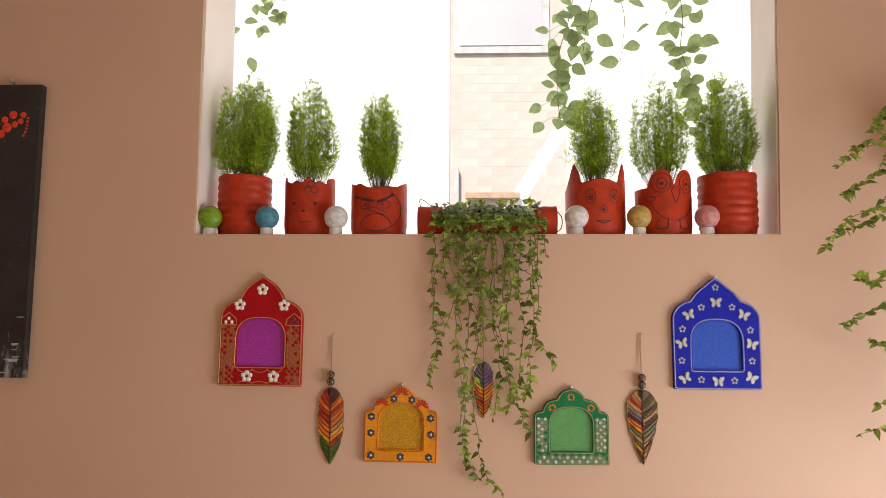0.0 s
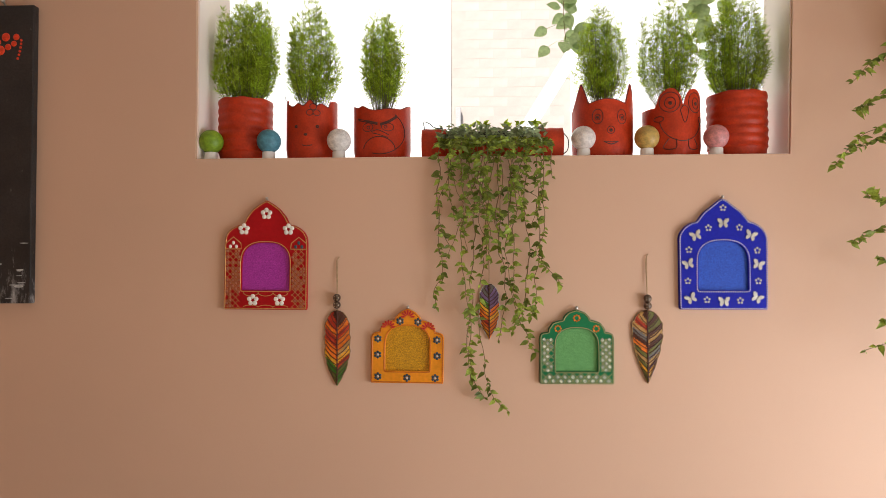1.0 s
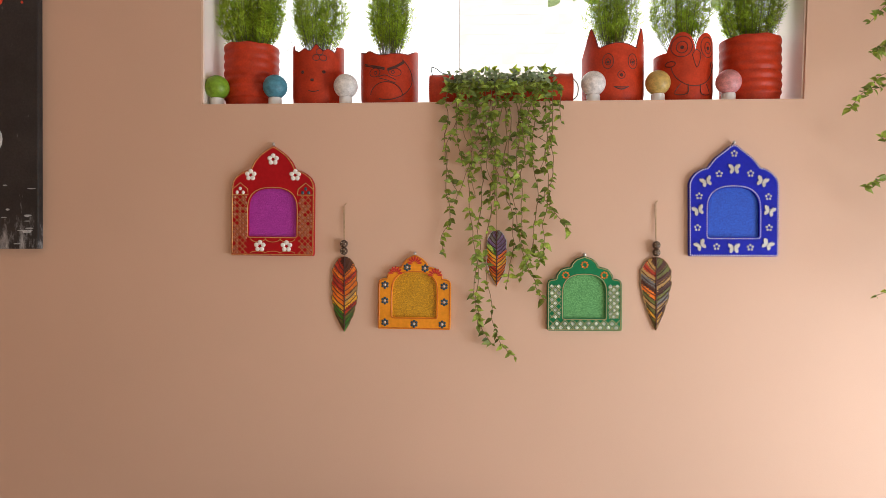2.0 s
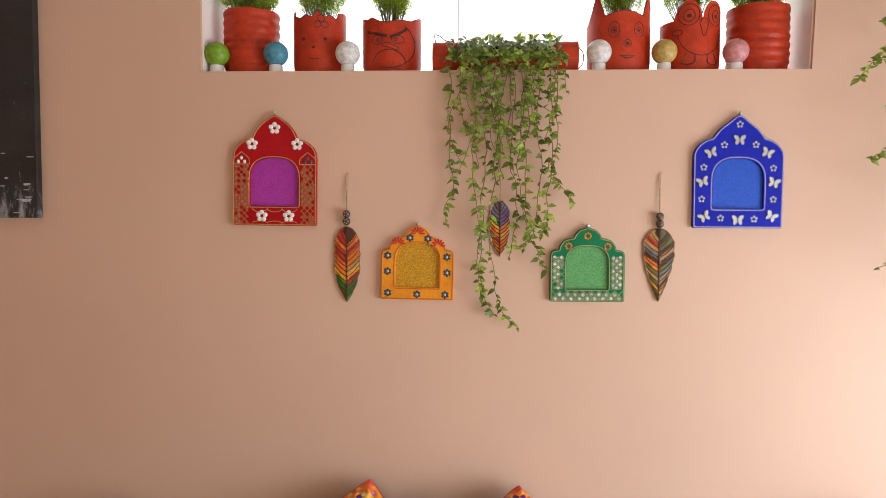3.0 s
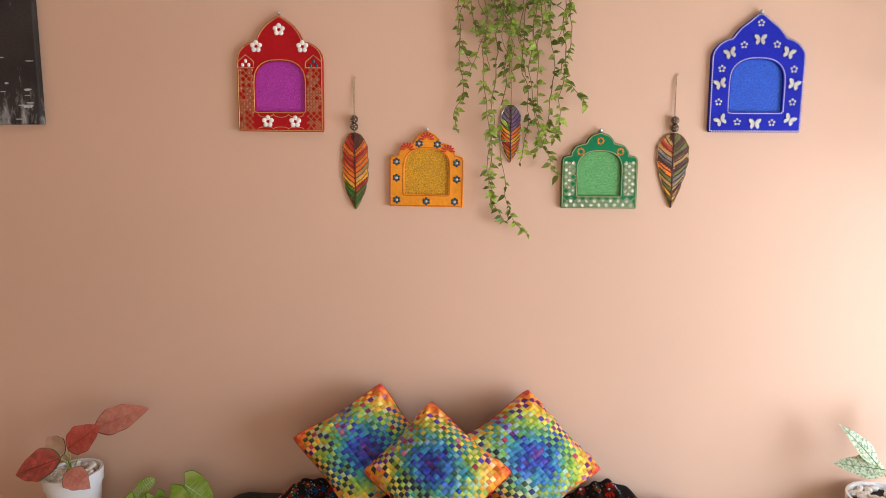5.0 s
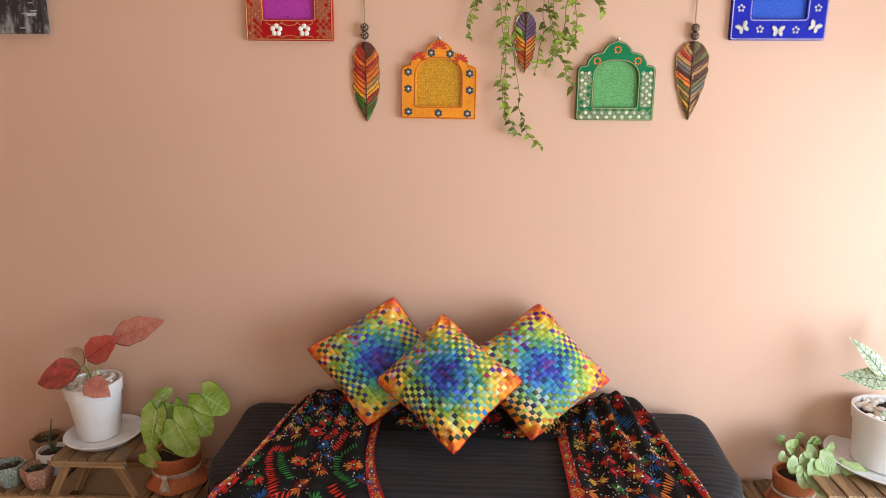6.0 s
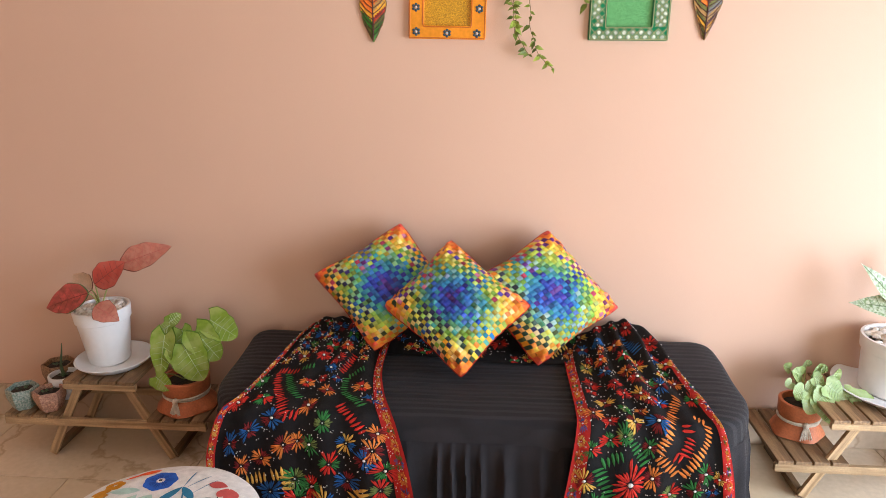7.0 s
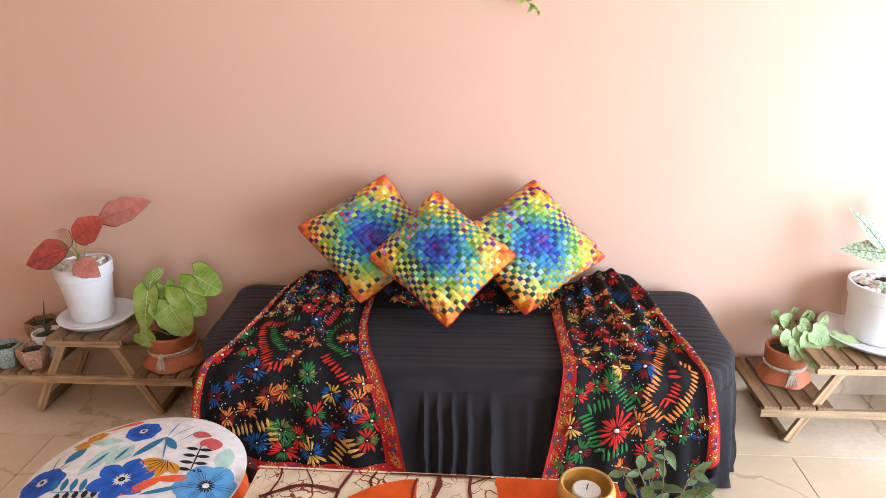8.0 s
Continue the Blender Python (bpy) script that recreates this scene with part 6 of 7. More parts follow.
def strand(name_parent, pts, n_leaves, size, r, seed_off=0.0, dense_top=0.0, stem=0.0013, mat_=None):
    line = ease(pts, 7)
    line = [p + V((0.016 * noise.noise(p * 16 + V((seed_off, 0, 0))) + 0.003 * noise.noise(p * 70 + V((seed_off, 3, 0))), 0.003 * noise.noise(p * 30), 0)) for p in line]
    s = Shape()
    s.tube(line, stem, 4, stem * 0.6)
    st = part("vine_stem", s, VINE_STEM, name_parent)
    s = Shape()
    for k in range(n_leaves):
        t = ((k + r.random() * 0.7) / n_leaves) ** (1.0 + dense_top)
        node = max(3, n_leaves // 3)
        t = min(0.998, max(0.0, t + (round(t * node) / node - t) * 0.35))
        f = t * (len(line) - 1)
        j = min(int(f), len(line) - 2)
        p = line[j].lerp(line[j + 1], f - j)
        d = (line[j + 1] - line[j]).normalized()
        sz = size * r.uniform(0.5, 1.2)
        leafy(s, p, d, sz, r)
        if r.random() < 0.6:
            leafy(s, p, d, sz * 0.8, r)
    tagged(part("vine_leaves", s, mat_ or VINE_LEAF, st), kind="stuff")


X0, Y0, Z0 = 0.119, 2.075, SILL + 0.003
STRANDS = [  # world x, z down the wall
    ([(-0.030, 1.93), (-0.042, 1.80), (-0.036, 1.66), (-0.028, 1.56), (-0.052, 1.50), (-0.058, 1.455)], 26),
    ([(-0.012, 1.93), (-0.010, 1.82), (0.000, 1.72)], 20),
    ([(0.030, 1.93), (0.025, 1.78), (0.030, 1.62), (0.036, 1.48), (0.040, 1.36), (0.052, 1.25)], 34),
    ([(0.050, 1.93), (0.055, 1.78), (0.062, 1.62), (0.052, 1.47), (0.046, 1.33), (0.066, 1.235), (0.085, 1.195)], 36),
    ([(0.072, 1.93), (0.080, 1.80), (0.085, 1.66), (0.082, 1.55), (0.078, 1.40), (0.088, 1.27), (0.112, 1.205), (0.160, 1.160)], 34),
    ([(0.100, 1.93), (0.095, 1.80), (0.104, 1.68), (0.100, 1.58)], 28),
    ([(0.125, 1.93), (0.130, 1.80), (0.128, 1.66), (0.150, 1.54), (0.140, 1.44), (0.124, 1.36)], 26),
    ([(0.150, 1.93), (0.160, 1.80), (0.152, 1.66), (0.165, 1.52), (0.185, 1.42), (0.215, 1.37), (0.245, 1.325)], 30),
    ([(0.175, 1.93), (0.180, 1.78), (0.172, 1.62), (0.178, 1.50), (0.190, 1.43)], 30),
    ([(0.205, 1.93), (0.212, 1.80), (0.220, 1.66), (0.215, 1.54), (0.200, 1.45), (0.170, 1.385)], 30),
    ([(0.235, 1.93), (0.240, 1.80), (0.246, 1.68), (0.240, 1.56), (0.232, 1.47), (0.220, 1.43)], 32),
    ([(0.262, 1.93), (0.255, 1.82), (0.262, 1.70), (0.248, 1.62), (0.270, 1.56), (0.318, 1.515)], 26),
    ([(0.278, 1.935), (0.285, 1.88), (0.290, 1.83)], 10),
    ([(0.120, 1.93), (0.110, 1.83), (0.060, 1.74), (0.020, 1.69)], 26),
    ([(0.220, 1.93), (0.190, 1.84), (0.200, 1.76), (0.215, 1.72)], 24),
    ([(0.040, 1.93), (0.060, 1.84), (0.090, 1.76), (0.150, 1.70)], 24),
]
rw = random.Random(8)
for k in range(11):
    x_ = -0.02 + 0.026 * k
    foot_ = rw.uniform(1.58, 1.78)
    STRANDS.append(([(x_, 1.93), (x_ + rw.uniform(-0.02, 0.02), 1.86), (x_ + rw.uniform(-0.03, 0.03), (1.86 + foot_) / 2), (x_ + rw.uniform(-0.035, 0.035), foot_)], 15))
for k, (line, nl) in enumerate(STRANDS):
    r = random.Random(100 + k)
    out = 1.978 - 0.010 * (k % 3)
    pts = [(line[0][0] - X0, -0.035, 0.052), (line[0][0] - X0, -0.080 - 0.004 * (k % 3), 0.034)] + [(x - X0, out - Y0 - 0.004 * (i % 2), z - Z0) for i, (x, z) in enumerate(line)]
    strand(tr, pts, int(nl * 2.1), 0.0262, r, k, 0.55, 0.0017)

# ---- climbing vine hanging outside the window ----
ro = random.Random(31)


def big_vine(x, y, pts, leaves, label, scale=0.94):
    ob = thing("hanging_vine", (x, y, 3.3), label, "hanging vine", "vines outside the window")
    line = ease([(px - x, 0.0, pz - 3.3) for px, pz in pts], 6)
    s = Shape()
    s.tube(line, 0.0022, 5, 0.001)
    part("stem", s, VINE_STEM, ob)
    for k in range(leaves):
        t = 0.25 + 0.75 * (k + ro.random()) / leaves
        f = t * (len(line) - 1)
        j = min(int(f), len(line) - 2)
        root = line[j].lerp(line[j + 1], f - j)
        p = root + V((ro.uniform(-0.075, 0.075), ro.uniform(-0.05, 0.05), ro.uniform(-0.05, 0.01)))
        L_ = ro.uniform(0.052, 0.084) * scale
        d = V((ro.uniform(-1, 1), ro.uniform(-0.3, 0.1), ro.uniform(-0.9, 0.25)))
        s = Shape()
        s.leaf((0, 0, 0), d, (ro.uniform(-0.5, 0.5), -1, ro.uniform(-0.3, 0.6)), L_, L_ * 0.68, "oval", 0.15, 0.15, 8)
        s.tube([(0, 0, 0), tuple((root - p) * 0.5 + V((0, 0, 0.008))), tuple(root - p)], 0.0008, 3)
        part("leaf", s, OUT_LEAF, ob, smooth=True, place=Matrix.Translation(p))
    return ob


big_vine(0.40, 2.50, [(0.46, 3.325), (0.48, 3.0), (0.45, 2.80), (0.41, 2.66), (0.40, 2.52), (0.41, 2.39)], 42, "broad-leaved climbing vine hanging in sunlight")
big_vine(0.55, 2.50, [(0.56, 3.325), (0.55, 2.95), (0.52, 2.80), (0.50, 2.66)], 12, "thin climbing vine with few broad leaves")
big_vine(0.62, 2.50, [(0.63, 3.325), (0.63, 2.95), (0.66, 2.80), (0.64, 2.62)], 6, "sparse climbing vine with broad leaves")
big_vine(0.86, 2.50, [(0.84, 3.325), (0.86, 3.0), (0.88, 2.80), (0.87, 2.66), (0.92, 2.52), (0.91, 2.38)], 40, "broad-leaved climbing vine behind the niche plants")
big_vine(-0.70, 2.50, [(-0.58, 3.325), (-0.62, 3.05), (-0.68, 2.90), (-0.74, 2.80)], 26, "climbing vine at the window's edge", 0.72)
big_vine(-0.80, 2.50, [(-0.84, 3.325), (-0.87, 3.0), (-0.87, 2.80), (-0.845, 2.66)], 5, "thin vine end with few leaves at the window's edge", 0.85)

# ---- hanging plant beside the niche ----
hp = thing("hanging_plant", (1.42, 1.86, 2.02), "hanging pot of thin trailing stems with small green leaves", "hanging plant")
s = Shape()
s.lathe([(0.06, 0), (0.08, 0.02), (0.10, 0.13), (0.104, 0.14), (0.094, 0.14), (0.09, 0.12)], 32)
part("pot", s, TERRA, hp, smooth=True)
s = Shape()
s.lathe([(0.05, 0.115), (0.092, 0.12), (0.04, 0.126)], 24)
part("soil", s, SOIL, hp)
for a in (0, 2.1, 4.2):
    s = Shape()
    s.tube([(0.1 * math.cos(a), 0.1 * math.sin(a), 0.14), (0, 0, 0.42), (0, 0, 0.93)], 0.0015, 5)
    part("cord", s, ROPE, hp)
HANG = [
    [(-0.03, 0.13), (-0.14, 0.22), (-0.21, 0.20), (-0.25, 0.14)],
    [(-0.05, 0.13), (-0.16, 0.16), (-0.23, 0.11), (-0.29, 0.10), (-0.345, 0.045)],
    [(-0.05, 0.13), (-0.17, 0.12), (-0.25, 0.02), (-0.33, -0.03)],
    [(-0.06, 0.12), (-0.15, 0.05), (-0.22, -0.05), (-0.30, -0.09), (-0.365, -0.155), (-0.385, -0.175)],
    [(-0.06, 0.12), (-0.18, -0.02), (-0.26, -0.10), (-0.345, -0.135)],
    [(-0.07, 0.12), (-0.14, -0.08), (-0.20, -0.20), (-0.27, -0.27), (-0.315, -0.255)],
    [(-0.07, 0.12), (-0.13, -0.15), (-0.19, -0.30), (-0.28, -0.35), (-0.350, -0.385)],
    [(-0.07, 0.12), (-0.12, -0.20), (-0.15, -0.38), (-0.22, -0.44), (-0.27, -0.425)],
    [(-0.06, 0.12), (-0.11, -0.25), (-0.14, -0.48), (-0.21, -0.55), (-0.275, -0.595)],
    [(-0.06, 0.12), (-0.10, -0.30), (-0.13, -0.55), (-0.21, -0.63), (-0.335, -0.675)],
    [(-0.05, 0.12), (-0.08, -0.30), (-0.12, -0.62), (-0.16, -0.72)],
]
for k, line in enumerate(HANG):
    r = random.Random(200 + k)
    strand(hp, [(x, -0.02 + 0.012 * (k % 4), z) for x, z in line], 25, 0.030, r, k, -0.45, 0.0014)

# ---- plant stands ----
def plank(ob, x0, x1, y0, y1, z, th, r, name="plank"):
    s = Shape()
    s.box((-(x1 - x0) / 2, -(y1 - y0) / 2, -th / 2), ((x1 - x0) / 2, (y1 - y0) / 2, th / 2), bevel=0.0015)
    return part(name, s, WOOD_DARK, ob, place=pose((x0 + x1) / 2, (y0 + y1) / 2, z - th / 2, r.uniform(-0.3, 0.3), r.uniform(-0.6, 0.6), r.uniform(-0.4, 0.4)))


def beam(ob, a, b, w, d, name, material):
    """A squared timber from a to b in the plane of the end frame."""
    a, b = V(a), V(b)
    L_ = (b - a).length
    s = Shape()
    s.box((-L_ / 2, -d / 2, -w / 2), (L_ / 2, d / 2, w / 2), bevel=0.0012)
    ang = math.atan2(b.z - a.z, b.x - a.x)
    return part(name, s, material, ob, place=Matrix.Translation((a + b) / 2) @ Matrix.Rotation(-ang, 4, "Y"))


def plant_stand(cx, half, bench_w, table_half, y0, y1, zb, zt, leg_top, foot, seed, label):
    """A small stand like a picnic table seen from its end: a raised top between two low shelves."""
    ob = thing("plant_stand", (cx, 0, 0), label, "plant stand", "wooden plant stands")
    r = random.Random(seed)
    for sgn in (-1, 1):
        k = 4
        w = bench_w / k
        for i in range(k):
            a = half - bench_w + i * w
            x0, x1 = sorted((sgn * (a + 0.0035), sgn * (a + w - 0.0035)))
            plank(ob, x0, x1, y0 + r.uniform(0, 0.004), y1, zb, 0.011, r)
    k = max(4, round(2 * table_half / 0.052))
    w = 2 * table_half / k
    for i in range(k):
        plank(ob, -table_half + i * w + 0.003, -table_half + (i + 1) * w - 0.003, y0 + 0.002 + r.uniform(0, 0.004), y1, zt, 0.011, r)
    for yy in (y0 + 0.012, y1 - 0.02):
        beam(ob, (-half, yy, zb - 0.024), (half, yy, zb - 0.024), 0.024, 0.014, "cross_beam", WOOD_BEAM)
        beam(ob, (-table_half, yy, zt - 0.021), (table_half, yy, zt - 0.021), 0.018, 0.014, "top_beam", WOOD_BEAM)
        for sgn in (-1, 1):
            beam(ob, (sgn * leg_top, yy + 0.0145, zt - 0.012), (sgn * foot, yy + 0.0145, 0.006), 0.024, 0.013, "leg", WOOD_BEAM)
    for sgn in (-1, 1):
        s = Shape()
        s.box((sgn * foot - 0.010, y0 + 0.036, 0.0), (sgn * foot + 0.010, y1 - 0.010, 0.020), bevel=0.001)
        part("runner", s, WOOD_DARK, ob)
    return ob


plant_stand(-1.148, 0.312, 0.180, 0.110, 1.752, 1.982, 0.150, 0.268, 0.066, 0.192, 1, "weathered wooden plant stand with a raised plank top")
plant_stand(1.150, 0.355, 0.198, 0.225, 1.700, 1.984, 0.131, 0.262, 0.140, 0.262, 2, "slatted wooden plant stand in bright light")

# ---- white pots with saucers ----
def white_pot(x, y, z, r_top, r_foot, h, saucer_r, label, lean=0.0, dx=0.0, dy=0.0):
    sa = thing("saucer", (x, y, z), "round white ceramic saucer under a pot", "saucer", "white saucers")
    s = Shape()
    s.lathe([(saucer_r * 0.72, 0), (saucer_r * 0.80, 0.003), (saucer_r * 0.98, 0.020), (saucer_r, 0.024), (saucer_r * 0.965, 0.025), (saucer_r * 0.80, 0.010), (saucer_r * 0.5, 0.008)], 64)
    part("dish", s, WHITE_GLAZE, sa, smooth=True)
    ob = thing("potted_plant", pose(x + dx, y + dy, z + 0.0085, 0, lean, 0), label, "potted plant", "plants in white pots")
    s = Shape()
    t = 0.006
    rim = h - 0.042
    mid_ = r_foot + (r_top * 0.92 - r_foot) * 0.96
    s.lathe([(r_foot * 0.93, 0), (r_foot, 0.006), (mid_, rim), (r_top * 0.965, rim + 0.003), (r_top, h - 0.006), (r_top * 0.99, h), (r_top - t - 0.002, h), (r_top - t - 0.006, h - 0.02), (r_top - t - 0.010, h - 0.026)], 64)
    part("pot", s, WHITE_GLAZE, ob, "white ceramic pot with a banded rim", smooth=True)
    s = Shape()
    s.lathe([(r_top * 0.4, h - 0.019), (r_top - 0.012, h - 0.018)], 32)
    s.lathe([(0.001, h - 0.0185), (r_top * 0.45, h - 0.0185)], 32)
    part("soil", s, SOIL, ob)
    r = random.Random(int(abs(x) * 100))
    for k in range(64):
        a, q = r.uniform(0, math.tau), math.sqrt(r.random()) * (r_top - 0.020)
        s = Shape()
        s.ball((0, 0, 0), r.uniform(0.009, 0.014), 8, 6, (1.2, 0.9, 0.7))
        part("pebble", s, PEBBLE, ob, smooth=True, place=Matrix.Translation((q * math.cos(a), q * math.sin(a), h - 0.013 + r.uniform(0, 0.008))) @ Matrix.Rotation(r.uniform(0, 3), 4, "Z"))
    return ob, h


def blade(ob, base, tip, width, face, material, kind="oval", stem_from=None, curl=0.12, fold=0.18, rib=None, notch=0.0, name="leaf", edge=None):
    base, tip = V(base), V(tip)
    s = Shape()
    s.leaf(base, tip - base, face, (tip - base).length, width, kind, fold, curl, 26, notch, 0.035)
    lf = part(name, s, material, ob, smooth=True)
    if edge:
        s = Shape()
        s.leaf(base - V(face).normalized() * 0.0016 - (tip - base) * 0.03, tip - base, face, (tip - base).length * 1.03, width * 1.035, kind, fold, curl * 0.95, 26, notch, 0.04)
        part("leaf_margin", s, edge, lf, "darker green leaf margin", smooth=True)
    if rib:
        s = Shape()
        way = (tip - base).normalized()
        side = way.cross(V(face)).normalized()
        up = side.cross(way).normalized()
        L_ = (tip - base).length
        s.tube([base + way * L_ * t - up * curl * L_ * t * t + up * 0.0008 for t in np.linspace(0, 0.95, 8)], 0.0011, 4, 0.0005)
        for t in (0.15, 0.3, 0.45, 0.6, 0.75):
            for sg in (-1, 1):
                w_ = math.sin(math.pi * t ** 0.8) * width * 0.36
                q = base + way * L_ * t - up * curl * L_ * t * t
                s.tube([q + up * 0.0006, q + side * sg * w_ + way * L_ * 0.09 + up * (0.0012 + fold * w_ * 0.6)], 0.0005, 3)
        part("vein", s, rib, lf)
    if stem_from is not None:
        s = Shape()
        a = V(stem_from)
        s.tube(ease([a, a.lerp(base, 0.5) + V((0, 0, 0.015)), base], 5), 0.0024, 6, 0.0016)
        part("stalk", s, PALE_STEM, lf)
    return lf


PINK_RIB = mat("pink_rib", (0.52, 0.12, 0.09), 0.5)
DARK_RIB = mat("dark_red_rib", (0.22, 0.03, 0.02), 0.5)
BROWN_EDGE = mat("brown_leaf_margin", (0.20, 0.055, 0.03), 0.6)
SAGE_EDGE = mat("green_margin", (0.13, 0.24, 0.025), 0.5, through=0.2)
PALE_RIB = mat("pale_rib", (0.50, 0.62, 0.34), 0.5)
wp, hh = white_pot(-1.160, 1.880, 0.268, 0.083, 0.060, 0.178, 0.114, "white pot of pebbles with broad red and salmon leaves", -2.0, -0.018, 0.008)
O = V((-1.178, 1.888, 0.2765))


def W(x, y, z):
    """World to the first white pot's own place."""
    return V((x, y, z)) - O


core = W(-1.180, 1.888, 0.445)
blade(wp, W(-1.096, 1.890, 0.584), W(-0.945, 1.90, 0.641), 0.078, (0.1, -0.9, 0.5), SALMON_LEAF, stem_from=W(-1.16, 1.87, 0.47), rib=PINK_RIB, edge=BROWN_EDGE)
blade(wp, W(-1.166, 1.86, 0.535), W(-1.069, 1.855, 0.603), 0.078, (0.15, -0.9, 0.35), PINK_LEAF, stem_from=core, rib=DARK_RIB, edge=BROWN_EDGE)
blade(wp, W(-1.174, 1.83, 0.517), W(-1.297, 1.80, 0.489), 0.094, (-0.1, -0.75, 0.65), DARKRED_LEAF, stem_from=core, rib=DARK_RIB, edge=LEAF_EDGE)
blade(wp, W(-1.190, 1.875, 0.512), W(-1.252, 1.885, 0.556), 0.066, (0.1, -0.9, 0.2), CREAM_LEAF, stem_from=core, edge=BROWN_EDGE)
blade(wp, W(-1.153, 1.820, 0.480), W(-1.080, 1.79, 0.457), 0.066, (0.05, -0.7, 0.7), SALMON_LEAF, stem_from=core, rib=PINK_RIB, curl=0.3, edge=BROWN_EDGE)

wp2, _ = white_pot(1.165, 1.872, 0.262, 0.105, 0.088, 0.165, 0.160, "white pot of pebbles with silver-flecked green leaves")
O = V((1.165, 1.872, 0.2705))
core = W(1.175, 1.862, 0.44)
s = Shape()
s.tube([core, W(1.178, 1.862, 0.52)], 0.008, 8, 0.006)
part("stem", s, PALE_STEM, wp2)
blade(wp2, W(1.112, 1.85, 0.545), W(1.016, 1.85, 0.660), 0.052, (0.5, -0.85, 0.2), SILVER_LEAF, "lance", stem_from=core, rib=LEAF_EDGE)
blade(wp2, W(1.135, 1.85, 0.530), W(0.996, 1.85, 0.550), 0.064, (0.0, -0.8, 0.6), SILVER_LEAF, "lance", stem_from=core, rib=LEAF_EDGE)
blade(wp2, W(1.150, 1.835, 0.455), W(1.095, 1.80, 0.350), 0.064, (-0.2, -0.8, 0.5), SILVER_LEAF, "lance", stem_from=core, rib=LEAF_EDGE, curl=0.2)
blade(wp2, W(1.180, 1.86, 0.560), W(1.185, 1.90, 0.690), 0.052, (0.1, -0.9, 0.2), SILVER_LEAF, "lance", stem_from=core, rib=LEAF_EDGE)
blade(wp2, W(1.195, 1.85, 0.545), W(1.300, 1.84, 0.600), 0.056, (0.0, -0.9, 0.4), SILVER_LEAF, "lance", stem_from=core, rib=LEAF_EDGE)
blade(wp2, W(1.195, 1.82, 0.500), W(1.290, 1.76, 0.450), 0.056, (0.0, -0.8, 0.5), SILVER_LEAF, "lance", stem_from=core, rib=LEAF_EDGE)

# ---- terracotta pots with rope ties ----
def terracotta(x, y, z, r, h, label, plate=1.25):
    ob = thing("potted_plant", (x, y, z), label, "potted plant", "terracotta pots with rope ties")
    s = Shape()
    s.lathe([(r * 0.80, 0), (r * plate, 0.004), (r * plate * 0.98, 0.012), (r * 0.92, h * 0.42), (r * 0.90, h * 0.52), (r, h * 0.60), (r * 1.04, h * 0.98), (r * 1.0, h), (r * 0.88, h), (r * 0.84, h - 0.018)], 48,
            jitter=lambda k, a: (0.004 * math.sin(a * 5 + k) if k in (1, 2) else 0, 0))
    part("pot", s, TERRA, ob, "worn terracotta pot", smooth=True)
    s = Shape()
    s.lathe([(r * 0.5, h - 0.024), (r * 0.86, h - 0.018), (r * 0.3, h - 0.012)], 24)
    part("soil", s, SOIL, ob)
    s = Shape()
    s.tube([(r * 0.97 * math.sin(a), -r * 0.97 * math.cos(a), h * 0.52 + 0.004 * math.sin(a)) for a in np.linspace(0, math.tau, 33)], 0.0038, 6)
    s.tube([(r * 0.94 * math.sin(a), -r * 0.94 * math.cos(a), h * 0.46) for a in np.linspace(0, math.tau, 33)], 0.0032, 6)
    rope = part("rope", s, ROPE, ob, "cotton rope tied round the pot")
    s = Shape()
    s.ball((-0.004, -r * 1.03, h * 0.50), 0.0095, 10, 8)
    rr = random.Random(int(x * 50) + 99)
    for k in range(12):
        dx = rr.uniform(-0.013, 0.013)
        s.tube([(-0.004 + dx * 0.3, -r * 1.06, h * 0.5), (-0.004 + dx, -r * 1.16, h * 0.30), (-0.004 + dx * 1.4, -r * 1.24, h * 0.06 + rr.uniform(0, 0.012))], 0.0022, 4)
    part("tassel", s, ROPE, rope, "frayed rope tassel")
    return ob


tp = terracotta(-0.925, 1.848, 0.150, 0.070, 0.100, "terracotta pot with rope tassel and light green arrowhead leaves")
O = V((-0.925, 1.848, 0.150))
core = W(-0.925, 1.848, 0.235)
for base, tip, wd, face in (
    ((-0.840, 1.875, 0.424), (-0.755, 1.850, 0.384), 0.108, (0.1, -0.85, 0.5)), ((-0.877, 1.850, 0.396), (-0.802, 1.820, 0.321), 0.116, (0.05, -0.9, 0.4)),
    ((-0.913, 1.83, 0.362), (-0.843, 1.785, 0.270), 0.132, (0.1, -0.9, 0.4)), ((-0.964, 1.83, 0.390), (-0.978, 1.790, 0.282), 0.094, (-0.15, -0.9, 0.3)),
    ((-0.963, 1.865, 0.407), (-1.003, 1.860, 0.379), 0.044, (-0.3, -0.9, 0.3)), ((-0.966, 1.868, 0.415), (-0.927, 1.865, 0.444), 0.046, (0.2, -0.9, 0.3)),
    ((-0.992, 1.80, 0.267), (-0.940, 1.775, 0.242), 0.066, (0.0, -0.9, 0.3)), ((-0.925, 1.86, 0.395), (-0.900, 1.845, 0.330), 0.070, (0.1, -0.9, 0.3))):
    blade(tp, W(*base), W(*tip), wd, face, SAGE, "heart", stem_from=core, rib=PALE_RIB, notch=0.22, curl=0.1, edge=SAGE_EDGE)
tp2 = terracotta(0.912, 1.862, 0.131, 0.058, 0.104, "terracotta pot with rope tassel and pale arrowhead leaves")
O = V((0.912, 1.862, 0.131))
core = W(0.912, 1.862, 0.225)
